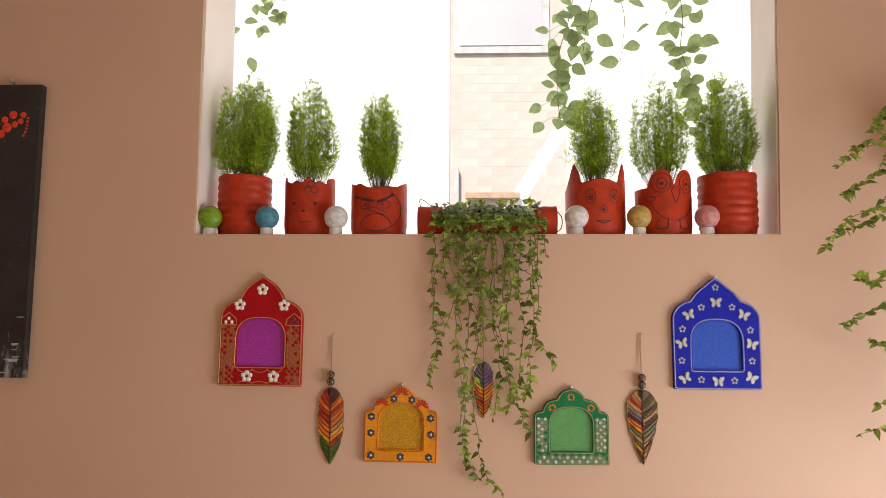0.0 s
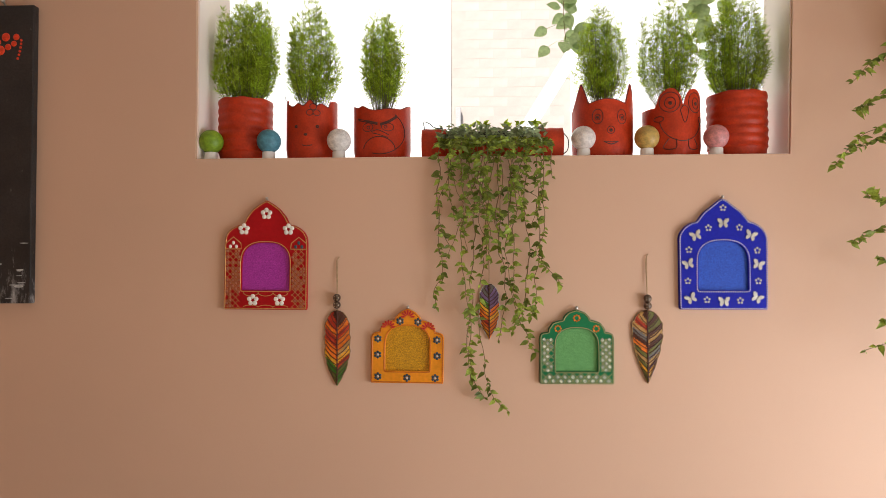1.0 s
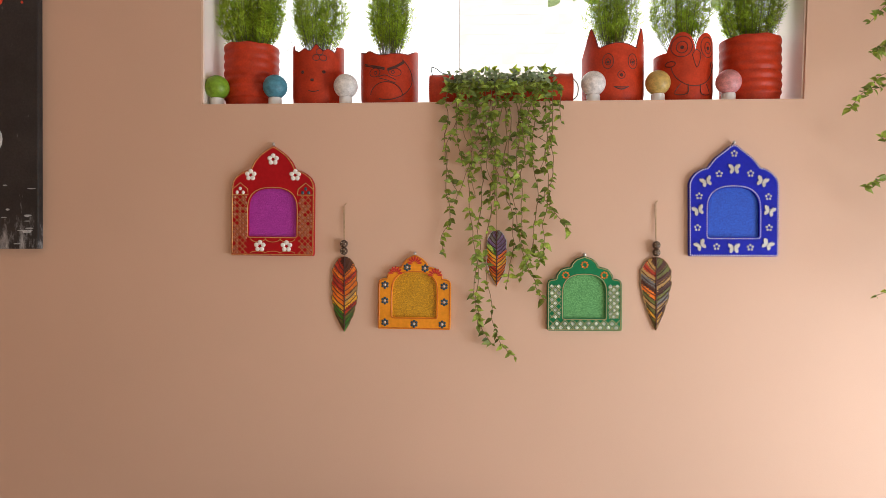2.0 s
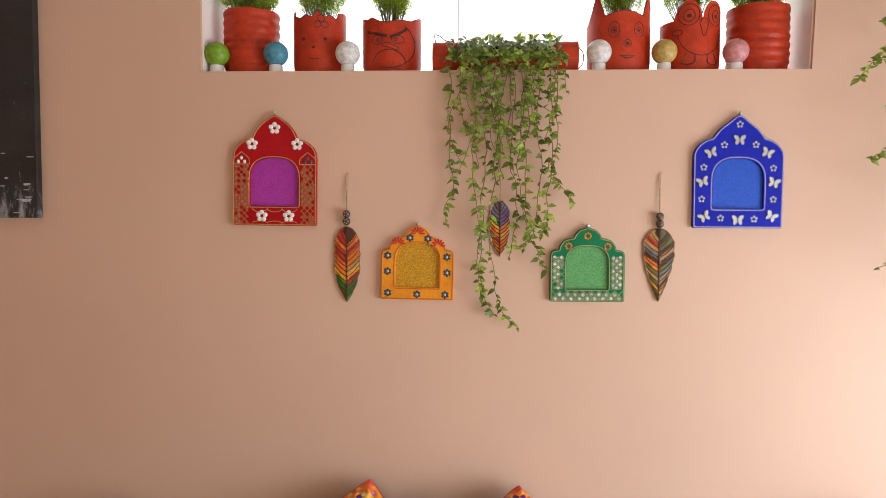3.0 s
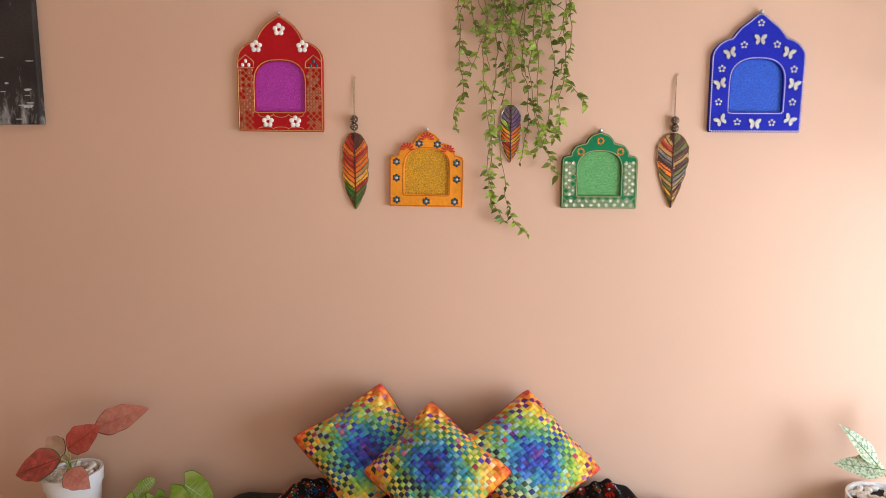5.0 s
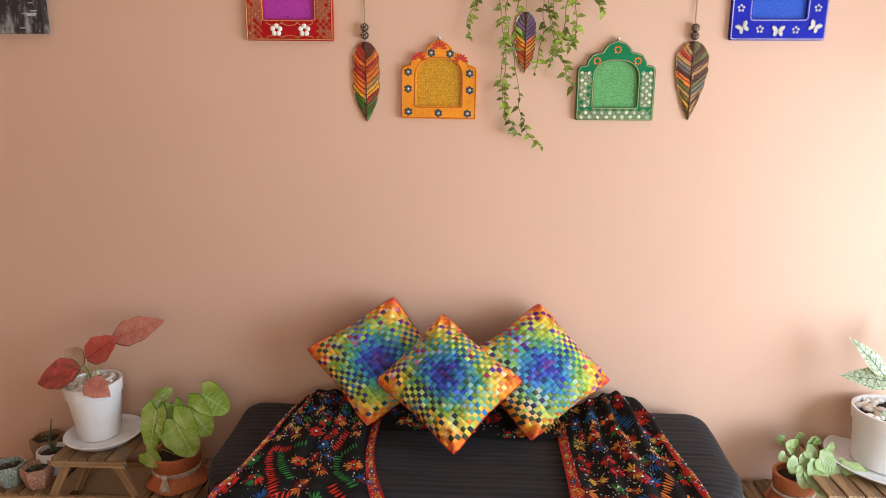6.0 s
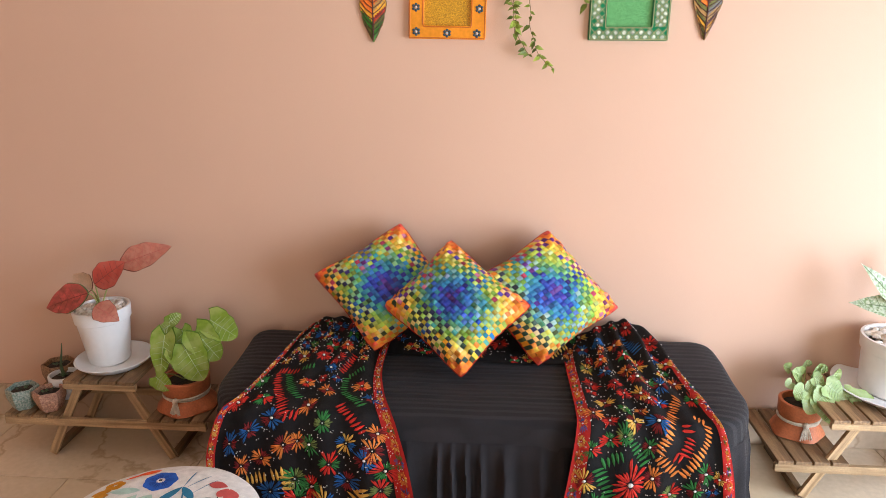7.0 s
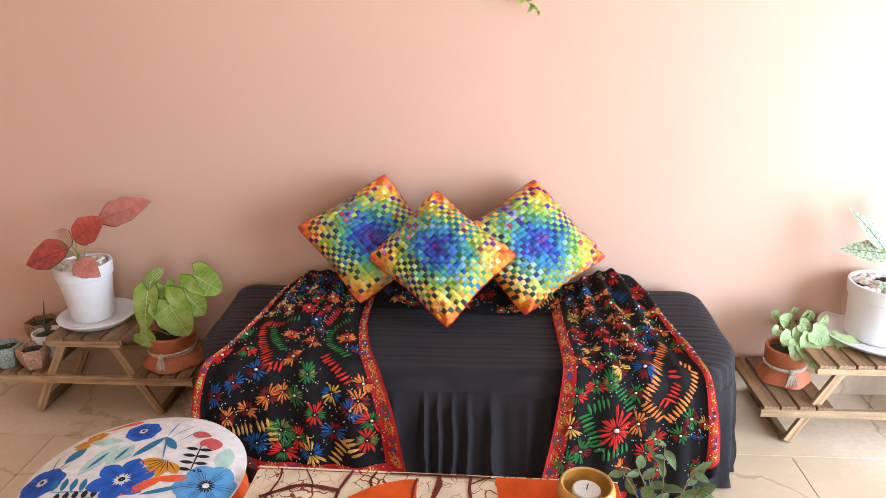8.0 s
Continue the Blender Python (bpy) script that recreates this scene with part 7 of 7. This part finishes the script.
for base, tip, wd, face in (
    ((0.885, 1.85, 0.345), (0.858, 1.83, 0.372), 0.040, (0.1, -0.9, 0.4)), ((0.935, 1.86, 0.350), (0.930, 1.845, 0.388), 0.042, (0.1, -0.9, 0.4)),
    ((0.930, 1.80, 0.345), (0.965, 1.79, 0.318), 0.052, (0.1, -0.8, 0.5)), ((0.875, 1.80, 0.318), (0.850, 1.79, 0.310), 0.040, (-0.1, -0.8, 0.5)),
    ((0.895, 1.79, 0.300), (0.880, 1.765, 0.262), 0.044, (-0.1, -0.85, 0.4)), ((0.915, 1.79, 0.300), (0.945, 1.752, 0.240), 0.062, (0.1, -0.85, 0.4)),
    ((0.930, 1.79, 0.318), (0.905, 1.775, 0.295), 0.048, (0.0, -0.8, 0.5)), ((0.985, 1.80, 0.318), (0.998, 1.775, 0.265), 0.056, (0.0, -0.85, 0.4)),
    ((1.015, 1.79, 0.305), (1.062, 1.765, 0.250), 0.050, (0.1, -0.85, 0.4)), ((0.965, 1.83, 0.345), (0.970, 1.82, 0.385), 0.026, (0.3, -0.9, 0.2)),
    ((0.945, 1.80, 0.290), (0.965, 1.78, 0.255), 0.046, (0.1, -0.85, 0.4))):
    base, tip = (base[0] + 0.012, base[1], 0.20 + (base[2] - 0.20) * 0.76), (tip[0] + 0.012, tip[1], 0.20 + (tip[2] - 0.20) * 0.76)
    for ox, oy, oz, sz in ((0.014, 0.03, -0.008, 1.30), (-0.014, 0.05, 0.004, 0.85)):
        at_ = V(base) + V((ox, oy, oz))
        blade(tp2, W(*at_), W(*(at_ + (V(tip) - V(base)) * sz)), wd * 1.15 * sz, face, PALE_LEAF, "heart", stem_from=core, rib=PALE_RIB, notch=0.15, curl=0.12)

# ---- small glazed pots ----
def small_pot(x, y, z, r, h, material, sides, label, plant=None):
    ob = thing("small_pot", (x, y, z), label, "small pot", "small pots on the stand")
    s = Shape()
    s.lathe([(r * 0.62, 0), (r * 0.70, 0.003), (r * 0.98, h * 0.6), (r, h * 0.95), (r * 0.97, h), (r * 0.86, h), (r * 0.82, h - 0.014)], sides)
    part("pot", s, material, ob, smooth=sides > 12)
    s = Shape()
    s.lathe([(r * 0.4, h - 0.018), (r * 0.84, h - 0.014), (r * 0.3, h - 0.008)], sides)
    part("soil", s, SOIL, ob)
    if plant == "spike":
        s = Shape()
        s.tube(ease([(0, 0, h - 0.015), (-0.004, 0, h + 0.03), (0.004, 0, h + 0.07), (0.010, 0, h + 0.105)], 5), 0.0055, 7, 0.001)
        part("spike_leaf", s, CACTUS, ob, "single dark succulent spike")
        s = Shape()
        for a in range(7):
            s.leaf((0, 0, h - 0.012), (math.cos(a), math.sin(a), 0.8), (-math.cos(a), -math.sin(a), 0.8), 0.022, 0.010, "lance", 0.2, 0.1, 4)
        part("rosette", s, CACTUS, ob)
    else:
        s = Shape()
        r_ = random.Random(int(x * 1000))
        for a in range(6):
            s.leaf((r_.uniform(-0.01, 0.01), r_.uniform(-0.01, 0.01), h - 0.012), (math.cos(a), math.sin(a), 0.9), (-math.cos(a), -math.sin(a), 0.8), 0.018, 0.009, "lance", 0.2, 0.1, 4)
        part("rosette", s, CACTUS, ob)
    return ob


small_pot(-1.420, 1.800, 0.150, 0.046, 0.068, POT_GREEN, 6, "faceted green and white glazed pot")
small_pot(-1.332, 1.795, 0.150, 0.046, 0.066, POT_PINK, 6, "faceted pink clay pot with a rough pattern")
small_pot(-1.330, 1.872, 0.150, 0.046, 0.078, WHITE_GLAZE, 32, "round white pot with one dark spiky succulent", "spike")
small_pot(-1.385, 1.935, 0.150, 0.052, 0.085, POT_BROWN, 6, "faceted brown glazed pot against the wall")
small_pot(-1.288, 1.950, 0.150, 0.030, 0.070, POT_GREEN, 6, "little green glazed pot against the wall")

# ---- floral pouf ----
PX, PYY, PR_, PZ = -0.643, 1.080, 0.203, 0.335
po = thing("pouf", (PX, PYY, 0), "round pouf with a white floral printed cover", "pouf")


s = Shape()
s.lathe([(PR_ * 0.92, 0), (PR_ * 0.97, 0.01), (PR_ * 1.0, 0.12), (PR_, 0.26)] + [(PR_ * math.sqrt(max(0, 1 - ((t) ** 2.2))), 0.26 + (PZ - 0.26 - 0.0) * t ** 0.9) for t in np.linspace(0.08, 0.92, 12)], 72, cap=False)
PTOP = 0.352
part("side", s, PRINT["orange"], po, "orange piped side", smooth=True)
s = Shape()
rings_ = 26
verts, faces = [(0, 0, PTOP)], []
SEG = 144


def top_z(q):
    return PTOP - 0.022 * q ** 5


for k in range(1, rings_ + 1):
    q = k / rings_
    for i in range(SEG):
        a = math.tau * i / SEG
        rr = PR_ * 1.012 * q
        verts.append((rr * math.cos(a), rr * math.sin(a), top_z(q) + 0.002 * noise.noise(V((rr * math.cos(a) * 12, rr * math.sin(a) * 12, 3)))))
faces = [(0, 1 + i, 1 + (i + 1) % SEG) for i in range(SEG)]
for k in range(rings_ - 1):
    for i in range(SEG):
        a, b = 1 + k * SEG + i, 1 + k * SEG + (i + 1) % SEG
        faces.append((a, a + SEG, b + SEG, b))
s.add(verts, faces)
part("cover", s, PRINT["white"], po, "white cotton cover", smooth=True)


def decal(name, outlines, color, lift=0.0007, under=None):
    """Printed patches laid on the pouf's top: outlines in metres from its middle."""
    s = Shape()
    for o in outlines:
        c = (sum(p[0] for p in o) / len(o), sum(p[1] for p in o) / len(o))
        pts = [c] + [(c[0] + (p[0] - c[0]) * f, c[1] + (p[1] - c[1]) * f) for f in (0.5, 1.0) for p in o]
        n_ = len(o)
        verts = []
        for x, y in pts:
            x += 0.012
            d = math.hypot(x, y)
            if d > PR_ * 1.0:
                x, y, d = x * PR_ / d, y * PR_ / d, PR_
            q = d / (PR_ * 1.012)
            verts.append((x, y, top_z(q) + lift + 0.002 * noise.noise(V((x * 12, y * 12, 3)))))
        fs = [(0, 1 + i, 1 + (i + 1) % n_) for i in range(n_)] + [(1 + i, 1 + n_ + i, 1 + n_ + (i + 1) % n_, 1 + (i + 1) % n_) for i in range(n_)]
        s.add(verts, fs)
    return part(name, s, PRINT[color], under or po, smooth=True)


def petals(cx, cy, r, n_, wide=0.5, turn=0.0, inner=0.12):
    out = []
    for k in range(n_):
        a = turn + math.tau * k / n_
        o = []
        for t in np.linspace(0, 1, 11):
            w_ = math.sin(math.pi * min(1.0, t) ** 1.25) ** 0.7 * wide * r / 2 if 0 < t < 1 else 0.0
            d = r * (inner + (1 - inner) * t)
            o.append((d, w_))
        o = o + [(d, -w_) for d, w_ in reversed(o[1:-1])]
        out.append([(cx + d * math.cos(a) - w_ * math.sin(a), cy + d * math.sin(a) + w_ * math.cos(a)) for d, w_ in o])
    return out


def frond(x0, y0, x1, y1, wide):
    d = math.hypot(x1 - x0, y1 - y0)
    a = math.atan2(y1 - y0, x1 - x0)
    o = []
    for t in np.linspace(0, 1, 8):
        o.append((d * t, max(0.0, math.sin(math.pi * t)) ** 0.75 * wide / 2))
    o = o + [(q, -w_) for q, w_ in reversed(o[1:-1])]
    return [(x0 + q * math.cos(a) - w_ * math.sin(a), y0 + q * math.sin(a) + w_ * math.cos(a)) for q, w_ in o]


def bloom(cx, cy, r, n_, color, heart, wide=0.6, turn=0.0):
    f = decal("printed_flower", petals(cx, cy, r, n_, wide, turn), color)
    lines = []
    for k in range(n_):
        for off, reach in ((-0.17, 0.66), (-0.06, 0.84), (0.06, 0.84), (0.17, 0.66)):
            a = turn + math.tau * k / n_ + off * wide * 1.6
            lines.append(frond(cx + r * 0.2 * math.cos(a), cy + r * 0.2 * math.sin(a), cx + r * reach * math.cos(a), cy + r * reach * math.sin(a), 0.0011))
    decal("petal_veining", lines, "navy" if color != "navy" else "black", 0.0011, f)
    decal("flower_heart", petals(cx, cy, r * 0.27, 14, 0.22), heart, 0.0015, f)
    decal("flower_eye", petals(cx, cy, r * 0.11, 6, 0.9), "black" if heart != "black" else "white", 0.0019, f)


bloom(-0.052, 0.123, 0.036, 7, "blue", "white", 0.95, 0.2)
bloom(-0.021, -0.030, 0.062, 6, "blue", "white", 0.66, 0.45)
bloom(0.140, -0.035, 0.062, 6, "sky", "black", 0.85, 0.1)
bloom(-0.170, -0.040, 0.042, 7, "blue", "white", 0.9, 0.5)
bloom(0.040, -0.150, 0.050, 7, "sky", "white", 0.7)
bloom(-0.090, -0.150, 0.045, 6, "rose", "black", 0.7)
decal("printed_flower", petals(0.100, 0.116, 0.050, 6, 0.62, -1.2)[0:1] + petals(0.100, 0.116, 0.048, 6, 0.55, 3.0)[:1] + petals(0.100, 0.116, 0.040, 6, 0.6, -1.9)[:1], "rose")
decal("printed_flower", petals(-0.142, 0.106, 0.021, 5, 0.95, 0.4), "mustard")
decal("printed_flower", [frond(-0.175, 0.072, -0.138, 0.086, 0.022), frond(-0.168, 0.062, -0.135, 0.070, 0.016)], "mustard")
fan = decal("printed_flower", petals(0.040, 0.030, 0.052, 9, 0.42, 3.35)[0:4], "mustard")
decal("petal_veining", [frond(0.040, 0.030, 0.040 + 0.045 * math.cos(3.35 + 0.35 * k), 0.030 + 0.045 * math.sin(3.35 + 0.35 * k), 0.0018) for k in range(7)], "black", 0.0012, fan)
decal("printed_leaf", [frond(-0.112, -0.022, -0.078, 0.074, 0.034)], "mint")
decal("printed_leaf", [frond(-0.072, 0.010, -0.048, 0.076, 0.042)], "mint")
decal("printed_leaf", [frond(-0.138, 0.078, -0.078, 0.088, 0.024)], "mint")
decal("printed_leaf", [frond(0.150, 0.010, 0.142, 0.086, 0.034)], "mint")
decal("printed_leaf", [frond(-0.104, -0.004, -0.086, 0.050, 0.008), frond(-0.064, 0.024, -0.054, 0.066, 0.008)], "teal", 0.0011)
decal("printed_leaf", [frond(-0.158, 0.014, -0.142, 0.068, 0.024)], "teal")
decal("printed_leaf", [frond(-0.034, 0.036, 0.004, 0.104, 0.019)], "teal")
decal("printed_leaf", [frond(0.004, 0.104, 0.042, 0.064, 0.018)], "teal")
decal("printed_stalk", [frond(0.030, 0.030, 0.006, 0.106, 0.0035), frond(0.006, 0.104, 0.010, 0.165, 0.003), frond(0.012, 0.10, 0.05, 0.155, 0.0018), frond(0.03, 0.08, 0.07, 0.145, 0.0016)], "teal", 0.0011)
decal("printed_swoosh", [frond(-0.005, -0.075, 0.060, -0.015, 0.024), frond(0.040, -0.028, 0.112, -0.016, 0.020)], "orange")
decal("printed_swoosh", [frond(0.030, -0.070, 0.100, -0.040, 0.012)], "teal")
decal("printed_swoosh", [frond(-0.115, 0.150, -0.070, 0.168, 0.022), frond(-0.135, 0.128, -0.10, 0.156, 0.010)], "orange")
decal("printed_sprig", [frond(0.098, -0.014, 0.086, 0.092, 0.0032)] + [f for k in range(4) for f in (frond(0.096 - 0.003 * k, 0.004 + 0.021 * k, 0.066 - 0.002 * k, 0.008 + 0.021 * k, 0.010), frond(0.096 - 0.003 * k, 0.004 + 0.021 * k, 0.124 - 0.003 * k, 0.004 + 0.021 * k, 0.010))], "black")
decal("printed_sprig", [frond(-0.140, -0.068, -0.062, -0.066, 0.003)] + [frond(-0.135 + 0.018 * k, -0.066, -0.143 + 0.018 * k, -0.030, 0.012) for k in range(4)], "teal")
decal("printed_sprig", [frond(-0.12, -0.095, -0.045, -0.078, 0.003)] + [frond(-0.115 + 0.016 * k, -0.092 + 0.003 * k, -0.12 + 0.016 * k, -0.070 + 0.003 * k, 0.011) for k in range(5)], "black")
decal("printed_line", [frond(-0.185, 0.045, -0.165, -0.028, 0.0018), frond(-0.165, -0.028, -0.145, 0.012, 0.0018), frond(-0.165, -0.028, -0.150, 0.040, 0.0018)], "black")

# ---- low table with batik cloth ----
TZ = 0.352
tb = thing("low_table", pose(-0.075, 0.84, 0, 0, 0, -1.3), "low table under an orange and cream batik cloth", "table")
s = Shape()
s.box((-0.335, -0.25, TZ - 0.028), (0.335, 0.25, TZ - 0.004), bevel=0.004)
part("tabletop", s, WOOD_DARK, tb)
for sx in (-1, 1):
    for sy in (-1, 1):
        s = Shape()
        s.box((sx * 0.30 - 0.02, sy * 0.21 - 0.02, 0), (sx * 0.30 + 0.02, sy * 0.21 + 0.02, TZ - 0.028), bevel=0.003)
        part("leg", s, WOOD_DARK, tb)
tc = thing("tablecloth", pose(-0.075, 0.84, TZ - 0.004, 0, 0, -1.3), "batik cotton cloth in orange, cream and dark brown", "tablecloth")
s = Shape()
nx, ny = 60, 40
verts, faces = [], []
for j in range(ny + 1):
    for i in range(nx + 1):
        u, v = -0.362 + 0.724 * i / nx, -0.285 + 0.57 * j / ny
        dx, dy = max(0, abs(u) - 0.337), max(0, abs(v) - 0.252)
        verts.append((math.copysign(min(abs(u), 0.339), u), math.copysign(min(abs(v), 0.254), v), 0.003 + 0.0012 * noise.noise(V((u * 14, v * 14, 0))) - (dx + dy) * 0.95))
for j in range(ny):
    for i in range(nx):
        a = j * (nx + 1) + i
        faces.append((a, a + 1, a + nx + 2, a + nx + 1))
s.add(verts, faces)
ct = part("cloth", s, BATIK, tc, smooth=True)


def cloth_patch(name, outline, material, lift):
    """A dyed patch lying on the cloth; outline from the table's middle."""
    s = Shape()
    pts = [(p.x, p.y) for p in ease([(x, y, 0) for x, y in outline + outline[:1]], 5)][:-1]
    c_ = (sum(p[0] for p in pts) / len(pts), sum(p[1] for p in pts) / len(pts))
    n_ = len(pts)
    verts = [(*c_, 0.004 + lift)]
    for f in (0.33, 0.66, 1.0):
        verts += [(min(max(c_[0] + (x - c_[0]) * f, -0.337), 0.337), min(max(c_[1] + (y - c_[1]) * f, -0.252), 0.2545), 0.004 + lift) for x, y in pts]
    fs = [(0, 1 + i, 1 + (i + 1) % n_) for i in range(n_)]
    for k in range(2):
        fs += [(1 + k * n_ + i, 1 + (k + 1) * n_ + i, 1 + (k + 1) * n_ + (i + 1) % n_, 1 + k * n_ + (i + 1) % n_) for i in range(n_)]
    s.add(verts, fs)
    part(name, s, material, ct)


def cloth_vein(pts, w):
    s = Shape()
    line = ease([(x, y, 0.0052) for x, y in pts], 6)
    verts, fs = [], []
    for k, p in enumerate(line):
        d = (line[min(k + 1, len(line) - 1)] - line[max(k - 1, 0)]).normalized()
        sd = V((-d.y, d.x, 0)) * w * (0.7 + 0.8 * abs(noise.noise(p * 60)))
        verts += [p + sd, p - sd]
    for k in range(len(line) - 1):
        fs.append((2 * k, 2 * k + 1, 2 * k + 3, 2 * k + 2))
    s.add(verts, fs)
    part("dyed_vein", s, BATIK_BROWN, ct, "dark brown dyed vein")


cloth_patch("dyed_patch", [(-0.150, 0.180), (-0.105, 0.215), (-0.040, 0.236), (-0.030, 0.210), (-0.030, 0.05), (-0.10, -0.10), (-0.20, -0.05), (-0.19, 0.10)], BATIK_ORANGE, 0.0)
cloth_patch("dyed_patch", [(0.112, 0.2545), (0.20, 0.2545), (0.335, 0.2545), (0.335, 0.10), (0.30, -0.20), (0.16, -0.15), (0.11, 0.05), (0.118, 0.18)], BATIK_ORANGE, 0.0)
cloth_patch("dyed_patch", [(-0.30, -0.08), (-0.22, -0.14), (-0.10, -0.20), (-0.20, -0.245), (-0.32, -0.22)], BATIK_ORANGE, 0.0)
for pts, w in (([(-0.155, 0.252), (-0.166, 0.215), (-0.172, 0.180), (-0.17, 0.12)], 0.0035), ([(-0.172, 0.195), (-0.235, 0.205), (-0.270, 0.192), (-0.310, 0.168)], 0.0050),
               ([(-0.110, 0.252), (-0.118, 0.225), (-0.112, 0.210)], 0.0030), ([(-0.085, 0.248), (0.0, 0.250), (0.105, 0.249)], 0.0028), ([(0.006, 0.250), (0.010, 0.225), (0.0, 0.170), (0.004, 0.10)], 0.0058),
               ([(0.068, 0.250), (0.066, 0.215), (0.070, 0.17), (0.06, 0.08)], 0.0038), ([(0.104, 0.250), (0.085, 0.240), (0.068, 0.228)], 0.0020), ([(-0.292, 0.25), (-0.288, 0.215), (-0.300, 0.16)], 0.0022),
               ([(-0.245, 0.25), (-0.225, 0.215), (-0.22, 0.20)], 0.0015), ([(-0.032, 0.238), (-0.036, 0.20), (-0.03, 0.12)], 0.0026), ([(-0.20, 0.05), (-0.05, -0.12), (0.1, -0.2)], 0.005), ([(0.0, 0.1), (0.08, -0.05), (0.1, -0.2)], 0.004)):
    cloth_vein(pts, w)
s = Shape()
s.tube([(u, 0.254, 0.0028) for u in np.linspace(-0.338, 0.338, 12)], 0.0018, 6)
part("hem", s, BATIK, tc)

# ---- candle bowl ----
cb = thing("candle_bowl", (0.200, 1.022, TZ), "mustard-coloured turned bowl holding a white candle", "candle bowl")
s = Shape()
s.lathe([(0.028, 0), (0.040, 0.004), (0.050, 0.020), (0.051, 0.034), (0.047, 0.046), (0.044, 0.048), (0.041, 0.046), (0.043, 0.034), (0.041, 0.020), (0.034, 0.010)], 56)
part("bowl", s, MUSTARD_BOWL, cb, smooth=True)
cn = thing("candle", (0.200, 1.020, TZ + 0.010), "short white unlit candle with a dark wick", "candle")
s = Shape()
s.lathe([(0.024, 0), (0.0245, 0.002), (0.0245, 0.026), (0.022, 0.028), (0.010, 0.026)], 36)
part("wax", s, WAX, cn, smooth=True)
s = Shape()
s.tube([(0, 0, 0.025), (0.001, 0, 0.034), (0.003, 0.001, 0.037)], 0.0011, 5)
part("wick", s, BLACK_WIRE, cn)

# ---- small plant beside the table ----
sp = thing("potted_plant", (0.345, 1.05, 0), "leafy grey-green plant in a terracotta floor pot", "potted plant")
s = Shape()
s.lathe([(0.055, 0), (0.058, 0.004), (0.078, 0.19), (0.084, 0.192), (0.084, 0.22), (0.076, 0.22), (0.072, 0.20)], 40)
part("pot", s, TERRA, sp, smooth=True)
s = Shape()
s.lathe([(0.03, 0.195), (0.073, 0.20), (0.03, 0.206)], 24)
part("soil", s, SOIL, sp)
rq = random.Random(77)
for k in range(10):
    a = math.tau * k / 10 + rq.uniform(-0.25, 0.25)
    q = rq.uniform(0.05, 0.115)
    tip = V((q * math.cos(a), q * math.sin(a) * 0.8, rq.uniform(0.33, 0.46)))
    s = Shape()
    line = ease([(0.015 * math.cos(a), 0.015 * math.sin(a), 0.20), (tip.x * 0.5, tip.y * 0.5, 0.20 + (tip.z - 0.20) * 0.65), tip], 5)
    s.tube(line, 0.0020, 5, 0.001)
    st = part("stem", s, VINE_STEM, sp)
    for j in range(8):
        p = line[min(len(line) - 1, int(len(line) * (0.36 + 0.085 * j)))]
        d = V((rq.uniform(-1, 1), rq.uniform(-1, 0.6), rq.uniform(-0.25, 0.7)))
        s = Shape()
        L_ = rq.uniform(0.022, 0.046)
        s.leaf(p, d, (rq.uniform(-0.6, 0.6), -0.5, 0.9), L_, L_ * rq.uniform(0.30, 0.58), "oval", 0.2, rq.uniform(0.0, 0.4), 6)
        part("leaf", s, GREY_LEAF, st, smooth=True)

# ---- floor tiles ----
T0X, T0Y, TS = 0.877, 1.661, 0.70
j0, j1 = math.floor((YB - T0Y) / TS), math.ceil((WY - T0Y) / TS)
for j in range(j0, j1):
    y0, y1 = max(YB, T0Y + j * TS) + 0.001, min(WY, T0Y + (j + 1) * TS) - 0.001
    start = T0X + (0.0 if j % 2 else TS / 2)  # half bond
    for k in range(math.floor((XL - start) / TS), math.ceil((XR - start) / TS)):
        x0, x1 = max(XL, start + k * TS) + 0.001, min(XR, start + (k + 1) * TS) - 0.001
        if x1 - x0 > 0.01 and y1 - y0 > 0.01:
            s = Shape()
            s.box((x0, y0, -0.010), (x1, y1, 0.0), bevel=0.0012)
            part("tile", s, TILE, floor)
